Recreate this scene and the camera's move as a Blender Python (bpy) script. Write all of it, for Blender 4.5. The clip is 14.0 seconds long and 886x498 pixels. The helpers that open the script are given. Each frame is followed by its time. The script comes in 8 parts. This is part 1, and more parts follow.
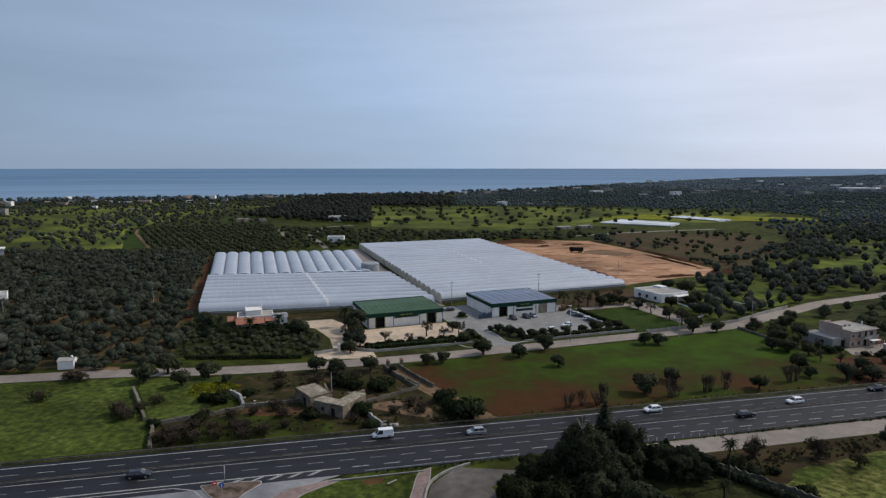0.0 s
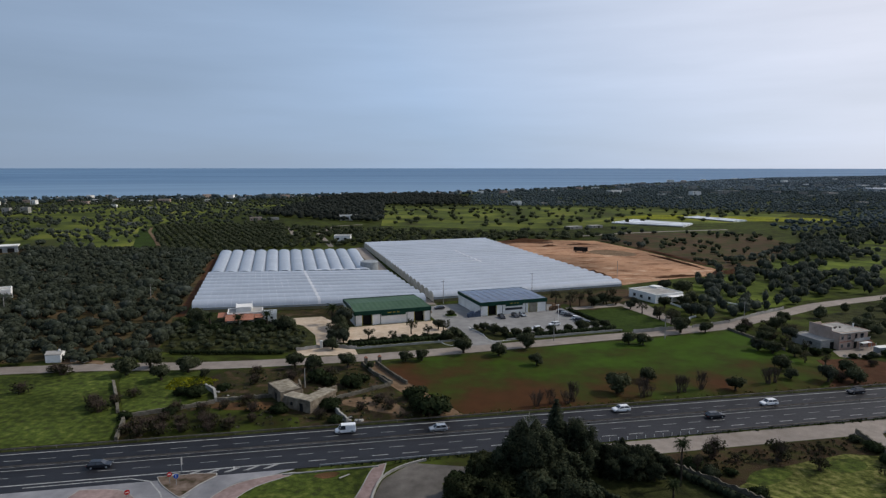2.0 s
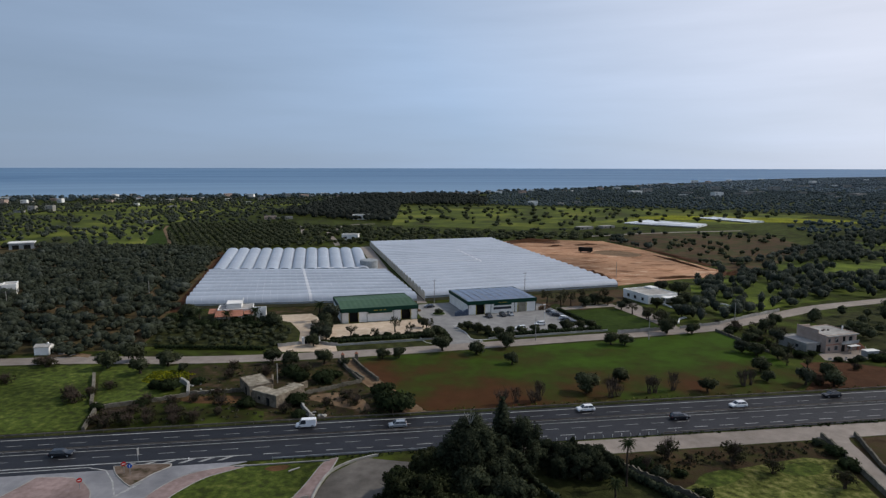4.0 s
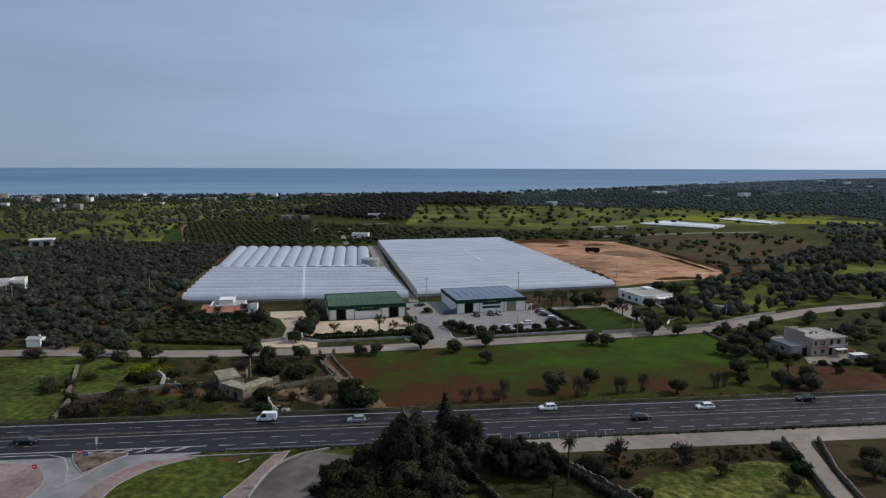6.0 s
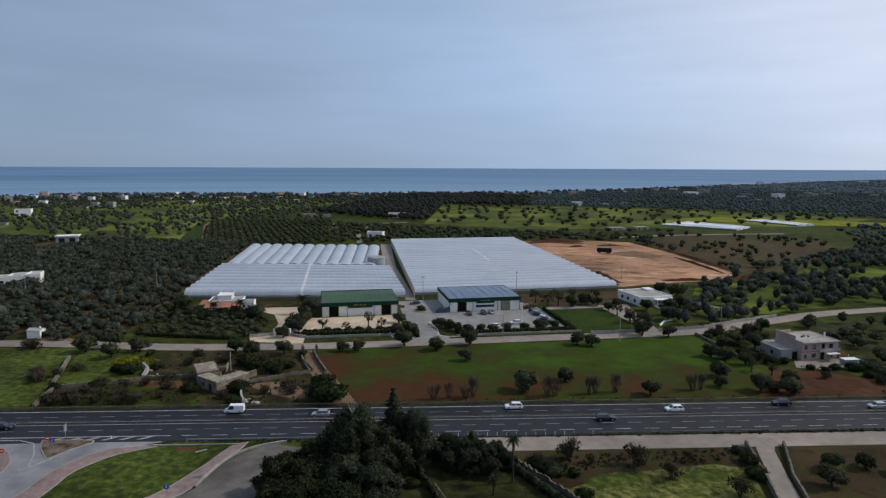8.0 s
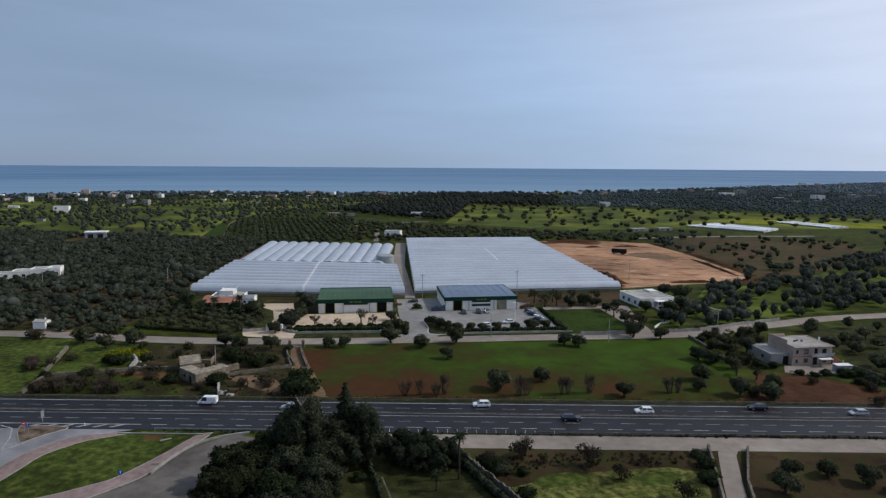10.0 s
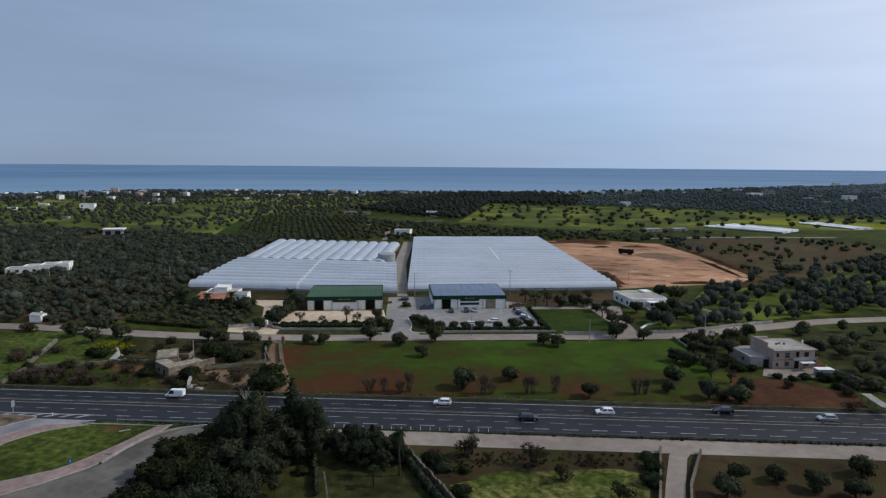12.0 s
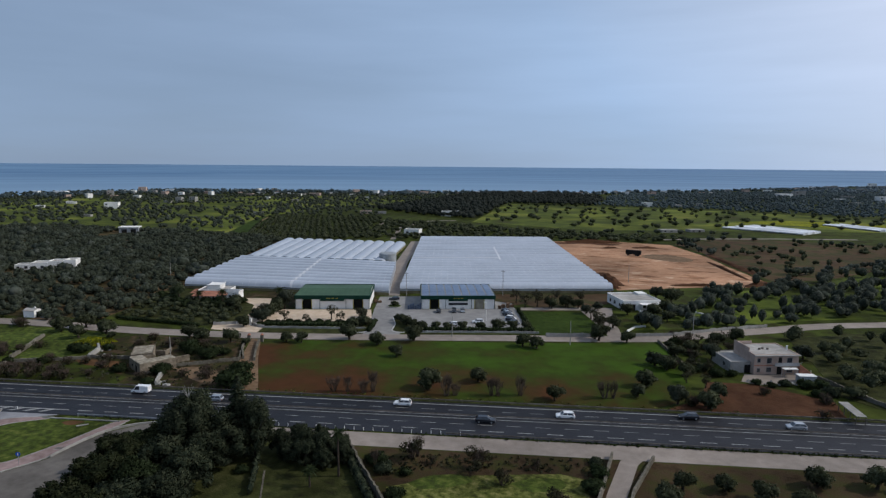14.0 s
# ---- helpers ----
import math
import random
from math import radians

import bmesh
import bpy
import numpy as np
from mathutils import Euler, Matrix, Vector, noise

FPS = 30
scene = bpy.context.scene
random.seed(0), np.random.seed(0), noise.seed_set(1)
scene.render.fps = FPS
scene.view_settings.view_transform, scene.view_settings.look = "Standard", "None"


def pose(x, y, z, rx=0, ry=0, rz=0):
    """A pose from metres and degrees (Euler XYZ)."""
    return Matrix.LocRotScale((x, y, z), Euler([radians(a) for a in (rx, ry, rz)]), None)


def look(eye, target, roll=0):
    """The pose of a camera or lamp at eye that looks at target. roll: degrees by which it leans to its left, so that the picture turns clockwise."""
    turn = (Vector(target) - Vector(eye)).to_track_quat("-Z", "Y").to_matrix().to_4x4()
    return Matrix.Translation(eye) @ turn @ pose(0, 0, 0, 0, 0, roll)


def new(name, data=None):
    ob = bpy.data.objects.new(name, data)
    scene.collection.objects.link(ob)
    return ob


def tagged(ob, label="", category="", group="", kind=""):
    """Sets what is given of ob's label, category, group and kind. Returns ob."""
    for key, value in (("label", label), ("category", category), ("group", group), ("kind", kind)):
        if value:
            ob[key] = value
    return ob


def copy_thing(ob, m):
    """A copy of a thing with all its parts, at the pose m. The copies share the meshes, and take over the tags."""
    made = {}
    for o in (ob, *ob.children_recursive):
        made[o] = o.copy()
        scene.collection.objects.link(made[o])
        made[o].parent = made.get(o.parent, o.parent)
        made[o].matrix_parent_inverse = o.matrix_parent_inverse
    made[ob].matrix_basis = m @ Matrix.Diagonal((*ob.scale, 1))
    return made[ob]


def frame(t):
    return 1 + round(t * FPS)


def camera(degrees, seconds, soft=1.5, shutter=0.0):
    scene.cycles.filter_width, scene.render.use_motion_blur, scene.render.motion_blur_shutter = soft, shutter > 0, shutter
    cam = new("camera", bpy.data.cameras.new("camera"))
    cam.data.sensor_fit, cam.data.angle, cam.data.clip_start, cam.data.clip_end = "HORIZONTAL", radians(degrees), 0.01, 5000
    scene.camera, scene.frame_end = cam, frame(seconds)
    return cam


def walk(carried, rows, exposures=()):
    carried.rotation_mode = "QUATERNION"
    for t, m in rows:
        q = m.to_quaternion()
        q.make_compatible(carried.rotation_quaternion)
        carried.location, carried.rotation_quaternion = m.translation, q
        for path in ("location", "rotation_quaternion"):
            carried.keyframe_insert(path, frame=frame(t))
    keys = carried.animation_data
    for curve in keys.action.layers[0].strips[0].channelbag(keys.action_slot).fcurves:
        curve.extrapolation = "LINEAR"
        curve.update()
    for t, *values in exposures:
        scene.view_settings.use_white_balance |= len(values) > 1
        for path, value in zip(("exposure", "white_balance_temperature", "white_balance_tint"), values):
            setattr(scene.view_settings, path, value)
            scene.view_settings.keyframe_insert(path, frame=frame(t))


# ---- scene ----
cam = camera(70.4, 14.0, 1.3)
METRES, EYE, TILT, LEAN, TURN = 108.0, 59.0, -7.4, 0.0, 0.0
ROWS = [
    (0.0, 0.0, 0.0, 0.0, 0.0, 0.0, -0.0),
    (0.5, 0.0292, -0.0015, -0.0012, 0.41, 0.01, -0.05),
    (1.0, 0.0594, -0.0031, -0.0021, 0.88, 0.0, -0.12),
    (1.5, 0.0905, -0.0044, -0.0031, 1.43, -0.01, -0.19),
    (2.0, 0.1219, -0.0047, -0.0043, 2.03, -0.02, -0.29),
    (2.5, 0.1543, -0.0057, -0.0052, 2.64, -0.03, -0.4),
    (3.0, 0.1872, -0.0061, -0.0064, 3.18, -0.02, -0.49),
    (5.5, 0.3662, -0.002, -0.0107, 6.21, -0.05, -0.94),
    (6.0, 0.403, 0.0005, -0.012, 6.91, -0.04, -1.04),
    (6.5, 0.4399, 0.0033, -0.0125, 7.66, -0.06, -1.15),
    (7.0, 0.4767, 0.0066, -0.0131, 8.44, -0.07, -1.28),
    (7.5, 0.5138, 0.0101, -0.0131, 9.2, -0.1, -1.4),
    (8.0, 0.5507, 0.0142, -0.0135, 9.98, -0.12, -1.53),
    (10.5, 0.7348, 0.042, -0.0131, 14.05, -0.27, -2.21),
    (11.0, 0.7714, 0.049, -0.0125, 14.72, -0.31, -2.31),
    (11.5, 0.8075, 0.0582, -0.0116, 15.33, -0.35, -2.41),
    (12.0, 0.843, 0.0689, -0.0106, 15.94, -0.39, -2.49),
    (12.5, 0.8779, 0.0814, -0.0096, 16.54, -0.43, -2.58),
    (13.0, 0.9128, 0.095, -0.0081, 17.19, -0.47, -2.68),
    (13.5, 0.9473, 0.1102, -0.0065, 17.88, -0.49, -2.78),
    (14.0, 0.9816, 0.1266, -0.0046, 18.58, -0.52, -2.87),
]
walk(cam, [(t, pose(0, 0, EYE, TILT, LEAN, TURN) @ pose(METRES * x, METRES * y, METRES * z, 90 + pitch, roll, yaw)) for t, x, y, z, yaw, pitch, roll in ROWS],
     [(0.0, 0.0, 6640, 10), (7.0, 0.0, 6500, 10), (14.0, 0.0, 6320, 10)])

# ---------------------------------------------------------------- light
SUN_AZ, SUN_EL = 20.0, 40.0      # degrees from +x towards +y, and above the horizon
world = bpy.data.worlds.new("sky")
scene.world = world
world.use_nodes = True
wn, wl = world.node_tree.nodes, world.node_tree.links
sky = wn.new("ShaderNodeTexSky")
sky.sky_type = "NISHITA"
sky.sun_disc = False
sky.sun_elevation, sky.sun_rotation = radians(SUN_EL), radians(90 - SUN_AZ)
sky.altitude, sky.air_density, sky.dust_density, sky.ozone_density = 50, 1.0, 0.6, 3.0
wcoord = wn.new("ShaderNodeTexCoord")
wmap = wn.new("ShaderNodeMapping")
wmap.inputs["Scale"].default_value = (1.0, 1.4, 9.0)
wl.new(wcoord.outputs["Generated"], wmap.inputs["Vector"])
cirrus = wn.new("ShaderNodeTexNoise")
cirrus.inputs["Scale"].default_value, cirrus.inputs["Detail"].default_value = 1.6, 6.0
wl.new(wmap.outputs["Vector"], cirrus.inputs["Vector"])
cramp = wn.new("ShaderNodeMapRange")
cramp.inputs["From Min"].default_value, cramp.inputs["From Max"].default_value = 0.35, 0.8
cramp.inputs["To Min"].default_value, cramp.inputs["To Max"].default_value = 0.88, 0.99
wl.new(cirrus.outputs["Fac"], cramp.inputs["Value"])
veil = wn.new("ShaderNodeMixRGB")       # a thin high overcast over the blue
glare = wn.new("ShaderNodeVectorMath")   # the veil scatters more light towards the sun
glare.operation = "DOT_PRODUCT"
wl.new(wcoord.outputs["Generated"], glare.inputs[0])
glare.inputs[1].default_value = (math.cos(radians(SUN_EL)) * math.cos(radians(SUN_AZ)), math.cos(radians(SUN_EL)) * math.sin(radians(SUN_AZ)), math.sin(radians(SUN_EL)))
gain = wn.new("ShaderNodeMapRange")
gain.inputs["From Min"].default_value, gain.inputs["From Max"].default_value = -0.30, 0.75
wl.new(glare.outputs["Value"], gain.inputs["Value"])
steep = wn.new("ShaderNodeMath")
steep.operation = "POWER"
steep.inputs[1].default_value = 1.6
wl.new(gain.outputs["Result"], steep.inputs[0])
level = wn.new("ShaderNodeMath")
level.operation = "MULTIPLY_ADD"
level.inputs[1].default_value, level.inputs[2].default_value = 0.97, 0.76
wl.new(steep.outputs[0], level.inputs[0])
tint = wn.new("ShaderNodeVectorMath")
tint.operation = "SCALE"
wisp = wn.new("ShaderNodeMapRange")
wisp.inputs["From Min"].default_value, wisp.inputs["From Max"].default_value = 0.3, 0.75
wisp.inputs["To Min"].default_value, wisp.inputs["To Max"].default_value = 0.93, 1.10
wl.new(cirrus.outputs["Fac"], wisp.inputs["Value"])
shine = wn.new("ShaderNodeMath")
shine.operation = "MULTIPLY"
wl.new(level.outputs[0], shine.inputs[0])
wl.new(wisp.outputs["Result"], shine.inputs[1])
wl.new(shine.outputs[0], tint.inputs["Scale"])
warm = wn.new("ShaderNodeMapRange")       # and whiter light near it
warm.inputs["From Min"].default_value, warm.inputs["From Max"].default_value = 0.28, 0.78
wl.new(glare.outputs["Value"], warm.inputs["Value"])
hue = wn.new("ShaderNodeMixRGB")
hue.inputs["Color1"].default_value, hue.inputs["Color2"].default_value = (4.15, 5.65, 8.05, 1), (5.9, 6.0, 6.75, 1)
wl.new(warm.outputs["Result"], hue.inputs["Fac"])
wl.new(hue.outputs["Color"], tint.inputs[0])
wl.new(tint.outputs["Vector"], veil.inputs["Color2"])
up = wn.new("ShaderNodeSeparateXYZ")
wl.new(wcoord.outputs["Generated"], up.inputs[0])
thin = wn.new("ShaderNodeMapRange")
thin.inputs["From Min"].default_value, thin.inputs["From Max"].default_value = 0.30, 0.95
thin.inputs["To Min"].default_value, thin.inputs["To Max"].default_value = 1.0, 0.45
wl.new(up.outputs["Z"], thin.inputs["Value"])
cover = wn.new("ShaderNodeMath")
cover.operation = "MULTIPLY"
wl.new(cramp.outputs["Result"], cover.inputs[0])
wl.new(thin.outputs["Result"], cover.inputs[1])
wl.new(cover.outputs[0], veil.inputs["Fac"])
wl.new(sky.outputs["Color"], veil.inputs["Color1"])
wn["Background"].inputs["Strength"].default_value = 0.080
wl.new(veil.outputs["Color"], wn["Background"].inputs["Color"])

sun = new("sun", bpy.data.lights.new("sun", "SUN"))
sun.data.energy, sun.data.angle, sun.data.color = 2.5, radians(1.5), (1.0, 0.945, 0.86)
sun.matrix_world = look((0, 0, 200), Vector((0, 0, 200)) - Vector((
    math.cos(radians(SUN_EL)) * math.cos(radians(SUN_AZ)),
    math.cos(radians(SUN_EL)) * math.sin(radians(SUN_AZ)),
    math.sin(radians(SUN_EL)))))


# ---------------------------------------------------------------- materials
def mat(name, stops, scale=1.0, big=0.05, bigamt=0.35, rough=0.9, bump=0.3, bumpscale=None, metal=0.0, rand=0.0,
        island=0.0, stretch=(1, 1, 1), spec=0.04, local=False, thin=0.0):
    """Node material: noise through a colour ramp, a second noise at a larger scale, fine relief."""
    m = bpy.data.materials.new(name)
    m.use_nodes = True
    n, l = m.node_tree.nodes, m.node_tree.links
    bsdf = n["Principled BSDF"]
    bsdf.inputs["Roughness"].default_value = rough
    bsdf.inputs["Metallic"].default_value = metal
    bsdf.inputs["Specular IOR Level"].default_value = spec
    if local:
        src = n.new("ShaderNodeTexCoord").outputs["Object"]
    else:
        src = n.new("ShaderNodeNewGeometry").outputs["Position"]
    mp = n.new("ShaderNodeMapping")
    mp.inputs["Scale"].default_value = stretch
    l.new(src, mp.inputs["Vector"])
    n1 = n.new("ShaderNodeTexNoise")
    n1.inputs["Scale"].default_value, n1.inputs["Detail"].default_value = scale, 7
    n1.inputs["Roughness"].default_value = 0.6
    l.new(mp.outputs["Vector"], n1.inputs["Vector"])
    ramp = n.new("ShaderNodeValToRGB")
    e = ramp.color_ramp.elements
    e[0].position, e[0].color = stops[0][0], (*stops[0][1], 1)
    e[1].position, e[1].color = stops[-1][0], (*stops[-1][1], 1)
    for p, c in stops[1:-1]:
        x = e.new(p)
        x.color = (*c, 1)
    fac = n1.outputs["Fac"]
    if rand or island:
        add = n.new("ShaderNodeMath")
        add.operation = "MULTIPLY_ADD"
        r = n.new("ShaderNodeObjectInfo").outputs["Random"] if rand else n.new("ShaderNodeNewGeometry").outputs["Random Per Island"]
        l.new(r, add.inputs[0])
        add.inputs[1].default_value = rand or island
        off = n.new("ShaderNodeMath")
        off.operation = "SUBTRACT"
        l.new(fac, off.inputs[0])
        off.inputs[1].default_value = (rand or island) / 2
        l.new(off.outputs[0], add.inputs[2])
        fac = add.outputs[0]
    l.new(fac, ramp.inputs["Fac"])
    n2 = n.new("ShaderNodeTexNoise")
    n2.inputs["Scale"].default_value, n2.inputs["Detail"].default_value = big, 4
    l.new(src, n2.inputs["Vector"])
    mr = n.new("ShaderNodeMapRange")
    mr.inputs["From Min"].default_value, mr.inputs["From Max"].default_value = 0.3, 0.7
    mr.inputs["To Min"].default_value, mr.inputs["To Max"].default_value = 1 - bigamt, 1 + bigamt * 0.6
    l.new(n2.outputs["Fac"], mr.inputs["Value"])
    mul = n.new("ShaderNodeVectorMath")
    mul.operation = "SCALE"
    l.new(ramp.outputs["Color"], mul.inputs[0])
    l.new(mr.outputs["Result"], mul.inputs["Scale"])
    l.new(mul.outputs["Vector"], bsdf.inputs["Base Color"])
    if bump:
        n3 = n.new("ShaderNodeTexNoise")
        n3.inputs["Scale"].default_value, n3.inputs["Detail"].default_value = bumpscale or scale * 3, 6
        l.new(mp.outputs["Vector"], n3.inputs["Vector"])
        b = n.new("ShaderNodeBump")
        b.inputs["Strength"].default_value, b.inputs["Distance"].default_value = bump, 0.2
        l.new(n3.outputs["Fac"], b.inputs["Height"])
        l.new(b.outputs["Normal"], bsdf.inputs["Normal"])
    if thin:                                  # thin leaves let light through
        tl = n.new("ShaderNodeBsdfTranslucent")
        l.new(mul.outputs["Vector"], tl.inputs["Color"])
        mx = n.new("ShaderNodeMixShader")
        mx.inputs["Fac"].default_value = thin
        l.new(bsdf.outputs[0], mx.inputs[1])
        l.new(tl.outputs[0], mx.inputs[2])
        l.new(mx.outputs[0], n["Material Output"].inputs["Surface"])
    return m


# blue in GRASS, MEADOW and GROVEGRASS is raised a little in place of haze
GRASS = mat("grass_ground", [(0.28, (0.03, 0.022, 0.00976)), (0.42, (0.026, 0.03, 0.00732)), (0.55, (0.042, 0.055, 0.00976)), (0.75, (0.07, 0.085, 0.01464))], 0.12, 0.012, 0.4, bump=0.6, bumpscale=2.0)
MEADOW = mat("meadow_grass", [(0.30, (0.03248, 0.03419, 0.01298)), (0.40, (0.03403, 0.04528, 0.011)), (0.49, (0.04797, 0.06746, 0.01298)), (0.57, (0.0681, 0.08963, 0.01693)), (0.66, (0.1076, 0.1206, 0.02879))], 0.55, 0.05, 0.5, bump=0.5, bumpscale=3.0)
FIELD = mat("sown_field", [(0.34, (0.05902, 0.0261, 0.01103)), (0.44, (0.04611, 0.03045, 0.00933)), (0.53, (0.03412, 0.04176, 0.007635)), (0.62, (0.0332, 0.05638, 0.006786)), (0.78, (0.04242, 0.08352, 0.007635))], 0.05, 0.3, 0.15, bump=0.3, bumpscale=3.0)
fn, fl = FIELD.node_tree.nodes, FIELD.node_tree.links          # the crop stands thinner to the west and beside the highway
fmap = fn.new("ShaderNodeMapping")
fmap.vector_type = "POINT"
fmap.inputs["Location"].default_value = (0.0, -146.0, 0)
fmap.inputs["Rotation"].default_value = (0, 0, radians(-12.8))
fl.new(fn.new("ShaderNodeNewGeometry").outputs["Position"], fmap.inputs["Vector"])
fsep = fn.new("ShaderNodeSeparateXYZ")
fl.new(fmap.outputs["Vector"], fsep.inputs[0])
fx = fn.new("ShaderNodeMapRange")
fx.inputs["From Min"].default_value, fx.inputs["From Max"].default_value = 0, 105
fx.inputs["To Min"].default_value, fx.inputs["To Max"].default_value = -0.11, 0.10
fl.new(fsep.outputs["X"], fx.inputs["Value"])
fy = fn.new("ShaderNodeMapRange")
fy.inputs["From Min"].default_value, fy.inputs["From Max"].default_value = 2, 26
fy.inputs["To Min"].default_value, fy.inputs["To Max"].default_value = -0.10, 0.04
fl.new(fsep.outputs["Y"], fy.inputs["Value"])
framp = next(q for q in fn if q.type == "VALTORGB")
fsum = fn.new("ShaderNodeMath")
fl.new(framp.inputs["Fac"].links[0].from_socket, fsum.inputs[0])
fl.new(fx.outputs["Result"], fsum.inputs[1])
fsum2 = fn.new("ShaderNodeMath")
fl.new(fsum.outputs[0], fsum2.inputs[0])
fl.new(fy.outputs["Result"], fsum2.inputs[1])
fl.new(fsum2.outputs[0], framp.inputs["Fac"])
EARTH = mat("brown_earth", [(0.32, (0.01825, 0.01404, 0.007722)), (0.42, (0.03931, 0.02878, 0.01685)), (0.50, (0.02527, 0.02948, 0.00702)), (0.58, (0.05967, 0.03931, 0.02176)), (0.72, (0.09828, 0.07371, 0.04914))], 0.22, 0.06, 0.4, bump=0.7, bumpscale=2.0)
REDSOIL = mat("red_soil", [(0.3, (0.051, 0.0225, 0.0112)), (0.6, (0.078, 0.0375, 0.02)), (0.8, (0.06, 0.045, 0.016))], 0.4, 0.08, 0.3, bump=0.8, bumpscale=2.0)
SAND = mat("bare_sand", [(0.34, (0.130, 0.070, 0.040)), (0.42, (0.270, 0.140, 0.078)), (0.49, (0.400, 0.232, 0.140)), (0.56, (0.330, 0.185, 0.108)), (0.64, (0.500, 0.335, 0.222))], 0.085, 0.02, 0.5, bump=1.0, bumpscale=0.6, stretch=(0.7, 1.3, 1))
BROWNFIELD = mat("fallow_field", [(0.34, (0.050, 0.033, 0.019)), (0.48, (0.078, 0.051, 0.029)), (0.56, (0.042, 0.044, 0.016)), (0.66, (0.064, 0.052, 0.026))], 0.06, 0.012, 0.4, bump=0.5)
DRYGRASS = mat("dry_grass", [(0.36, (0.03188, 0.034, 0.01063)), (0.46, (0.06588, 0.0765, 0.017)), (0.55, (0.1116, 0.119, 0.03188)), (0.68, (0.2019, 0.1806, 0.06906))], 0.6, 0.09, 0.5, bump=0.7, bumpscale=3.0)
SCRUB = mat("scrub_ground", [(0.32, (0.026, 0.017, 0.009)), (0.45, (0.050, 0.033, 0.018)), (0.56, (0.043, 0.038, 0.014)), (0.70, (0.036, 0.043, 0.010))], 0.22, 0.05, 0.45, bump=0.9, bumpscale=3.0)
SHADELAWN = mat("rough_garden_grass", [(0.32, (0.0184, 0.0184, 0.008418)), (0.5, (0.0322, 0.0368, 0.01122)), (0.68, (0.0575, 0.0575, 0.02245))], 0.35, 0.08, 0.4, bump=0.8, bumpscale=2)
GROVEFLOOR = mat("grove_floor", [(0.3, (0.0378, 0.03128, 0.01584)), (0.45, (0.063, 0.0506, 0.02288)), (0.58, (0.08925, 0.06072, 0.03168)), (0.7, (0.1103, 0.07912, 0.04576))], 0.06, 0.02, 0.35, bump=0.7, bumpscale=2)
LAWN = mat("lawn", [(0.3, (0.018, 0.0304, 0.005)), (0.55, (0.03, 0.0494, 0.008)), (0.75, (0.045, 0.0646, 0.012))], 0.5, 0.06, 0.35, bump=0.5, bumpscale=4)
GROVEGRASS = mat("grove_grass", [(0.30, (0.026, 0.025, 0.01171)), (0.42, (0.036, 0.044, 0.01171)), (0.52, (0.062, 0.085, 0.01464)), (0.66, (0.115, 0.145, 0.02196))], 0.045, 0.012, 0.45, bump=0.8, bumpscale=1.5)
BRUSH = mat("dry_brush", [(0.25, (0.02074, 0.02056, 0.0108)), (0.5, (0.03758, 0.03745, 0.02088)), (0.8, (0.06156, 0.06242, 0.036))], 0.8, 0.2, 0.3, bump=0.0, island=0.5, thin=0.3)
RUINSTONE = mat("ochre_ruin_stone", [(0.25, (0.09775, 0.0805, 0.0598)), (0.5, (0.1898, 0.1587, 0.1196)), (0.8, (0.2875, 0.2472, 0.1932))], 1.0, 0.25, 0.4, bump=0.9, bumpscale=3)
# leaf colour lightened and blued so that it carries the distance haze
DISTHAZELEAF = mat("hazed_distant_canopy", [(0.2, (0.07315, 0.1012, 0.1186)), (0.5, (0.09614, 0.1265, 0.1452)), (0.8, (0.1254, 0.1562, 0.1755))], 0.02, 0.003, 0.35, bump=0.0, island=0.4, rough=0.8, spec=0.10)
FLOWER = mat("yellow_flowers", [(0.3, (0.0756, 0.0972, 0.0108)), (0.5, (0.162, 0.1728, 0.0108)), (0.72, (0.324, 0.3024, 0.01512))], 0.4, 0.06, 0.45, bump=0.8)
FARFIELD = mat("far_green_field", [(0.32, (0.05368, 0.04724, 0.02147)), (0.42, (0.04939, 0.06442, 0.0161)), (0.52, (0.08374, 0.103, 0.01932)), (0.60, (0.1342, 0.1503, 0.02791)), (0.72, (0.1718, 0.1664, 0.04294))], 0.018, 0.006, 0.4, bump=0.0)
ASPHALT = mat("asphalt", [(0.3, (0.01076, 0.01124, 0.01392)), (0.7, (0.01669, 0.01717, 0.02027))], 0.6, 0.05, 0.2, rough=0.55, spec=0.14, bump=0.1, bumpscale=20, stretch=(0.3, 1, 1))
ASPHALT_NEAR = mat("worn_asphalt", [(0.3, (0.01522, 0.01585, 0.01935)), (0.7, (0.02269, 0.02347, 0.02784))], 0.6, 0.05, 0.2, rough=0.55, spec=0.14, bump=0.1, bumpscale=20, stretch=(0.3, 1, 1))
# pale old surface; part of the lightness stands for sun glint
ASPHALT_OLD_GLINT = mat("old_asphalt_glint", [(0.3, (0.1647, 0.1635, 0.1732)), (0.5, (0.2135, 0.2111, 0.2196)), (0.7, (0.2745, 0.2708, 0.2757))], 0.25, 0.05, 0.35, rough=0.65, spec=0.25, bump=0.2, bumpscale=15)
TRACK = mat("earth_track", [(0.3, (0.12, 0.075, 0.043)), (0.7, (0.21, 0.145, 0.092))], 0.5, 0.1, 0.3, bump=0.6, bumpscale=3)
DUSTROAD = mat("pale_road", [(0.3, (0.1926, 0.1602, 0.1316)), (0.7, (0.2743, 0.233, 0.1999))], 0.35, 0.05, 0.25, rough=0.7, spec=0.2, bump=0.3, bumpscale=6)
GRAVEL = mat("beige_gravel", [(0.3, (0.399, 0.304, 0.216)), (0.7, (0.57, 0.469, 0.36))], 0.4, 0.06, 0.25, bump=0.4, bumpscale=8)
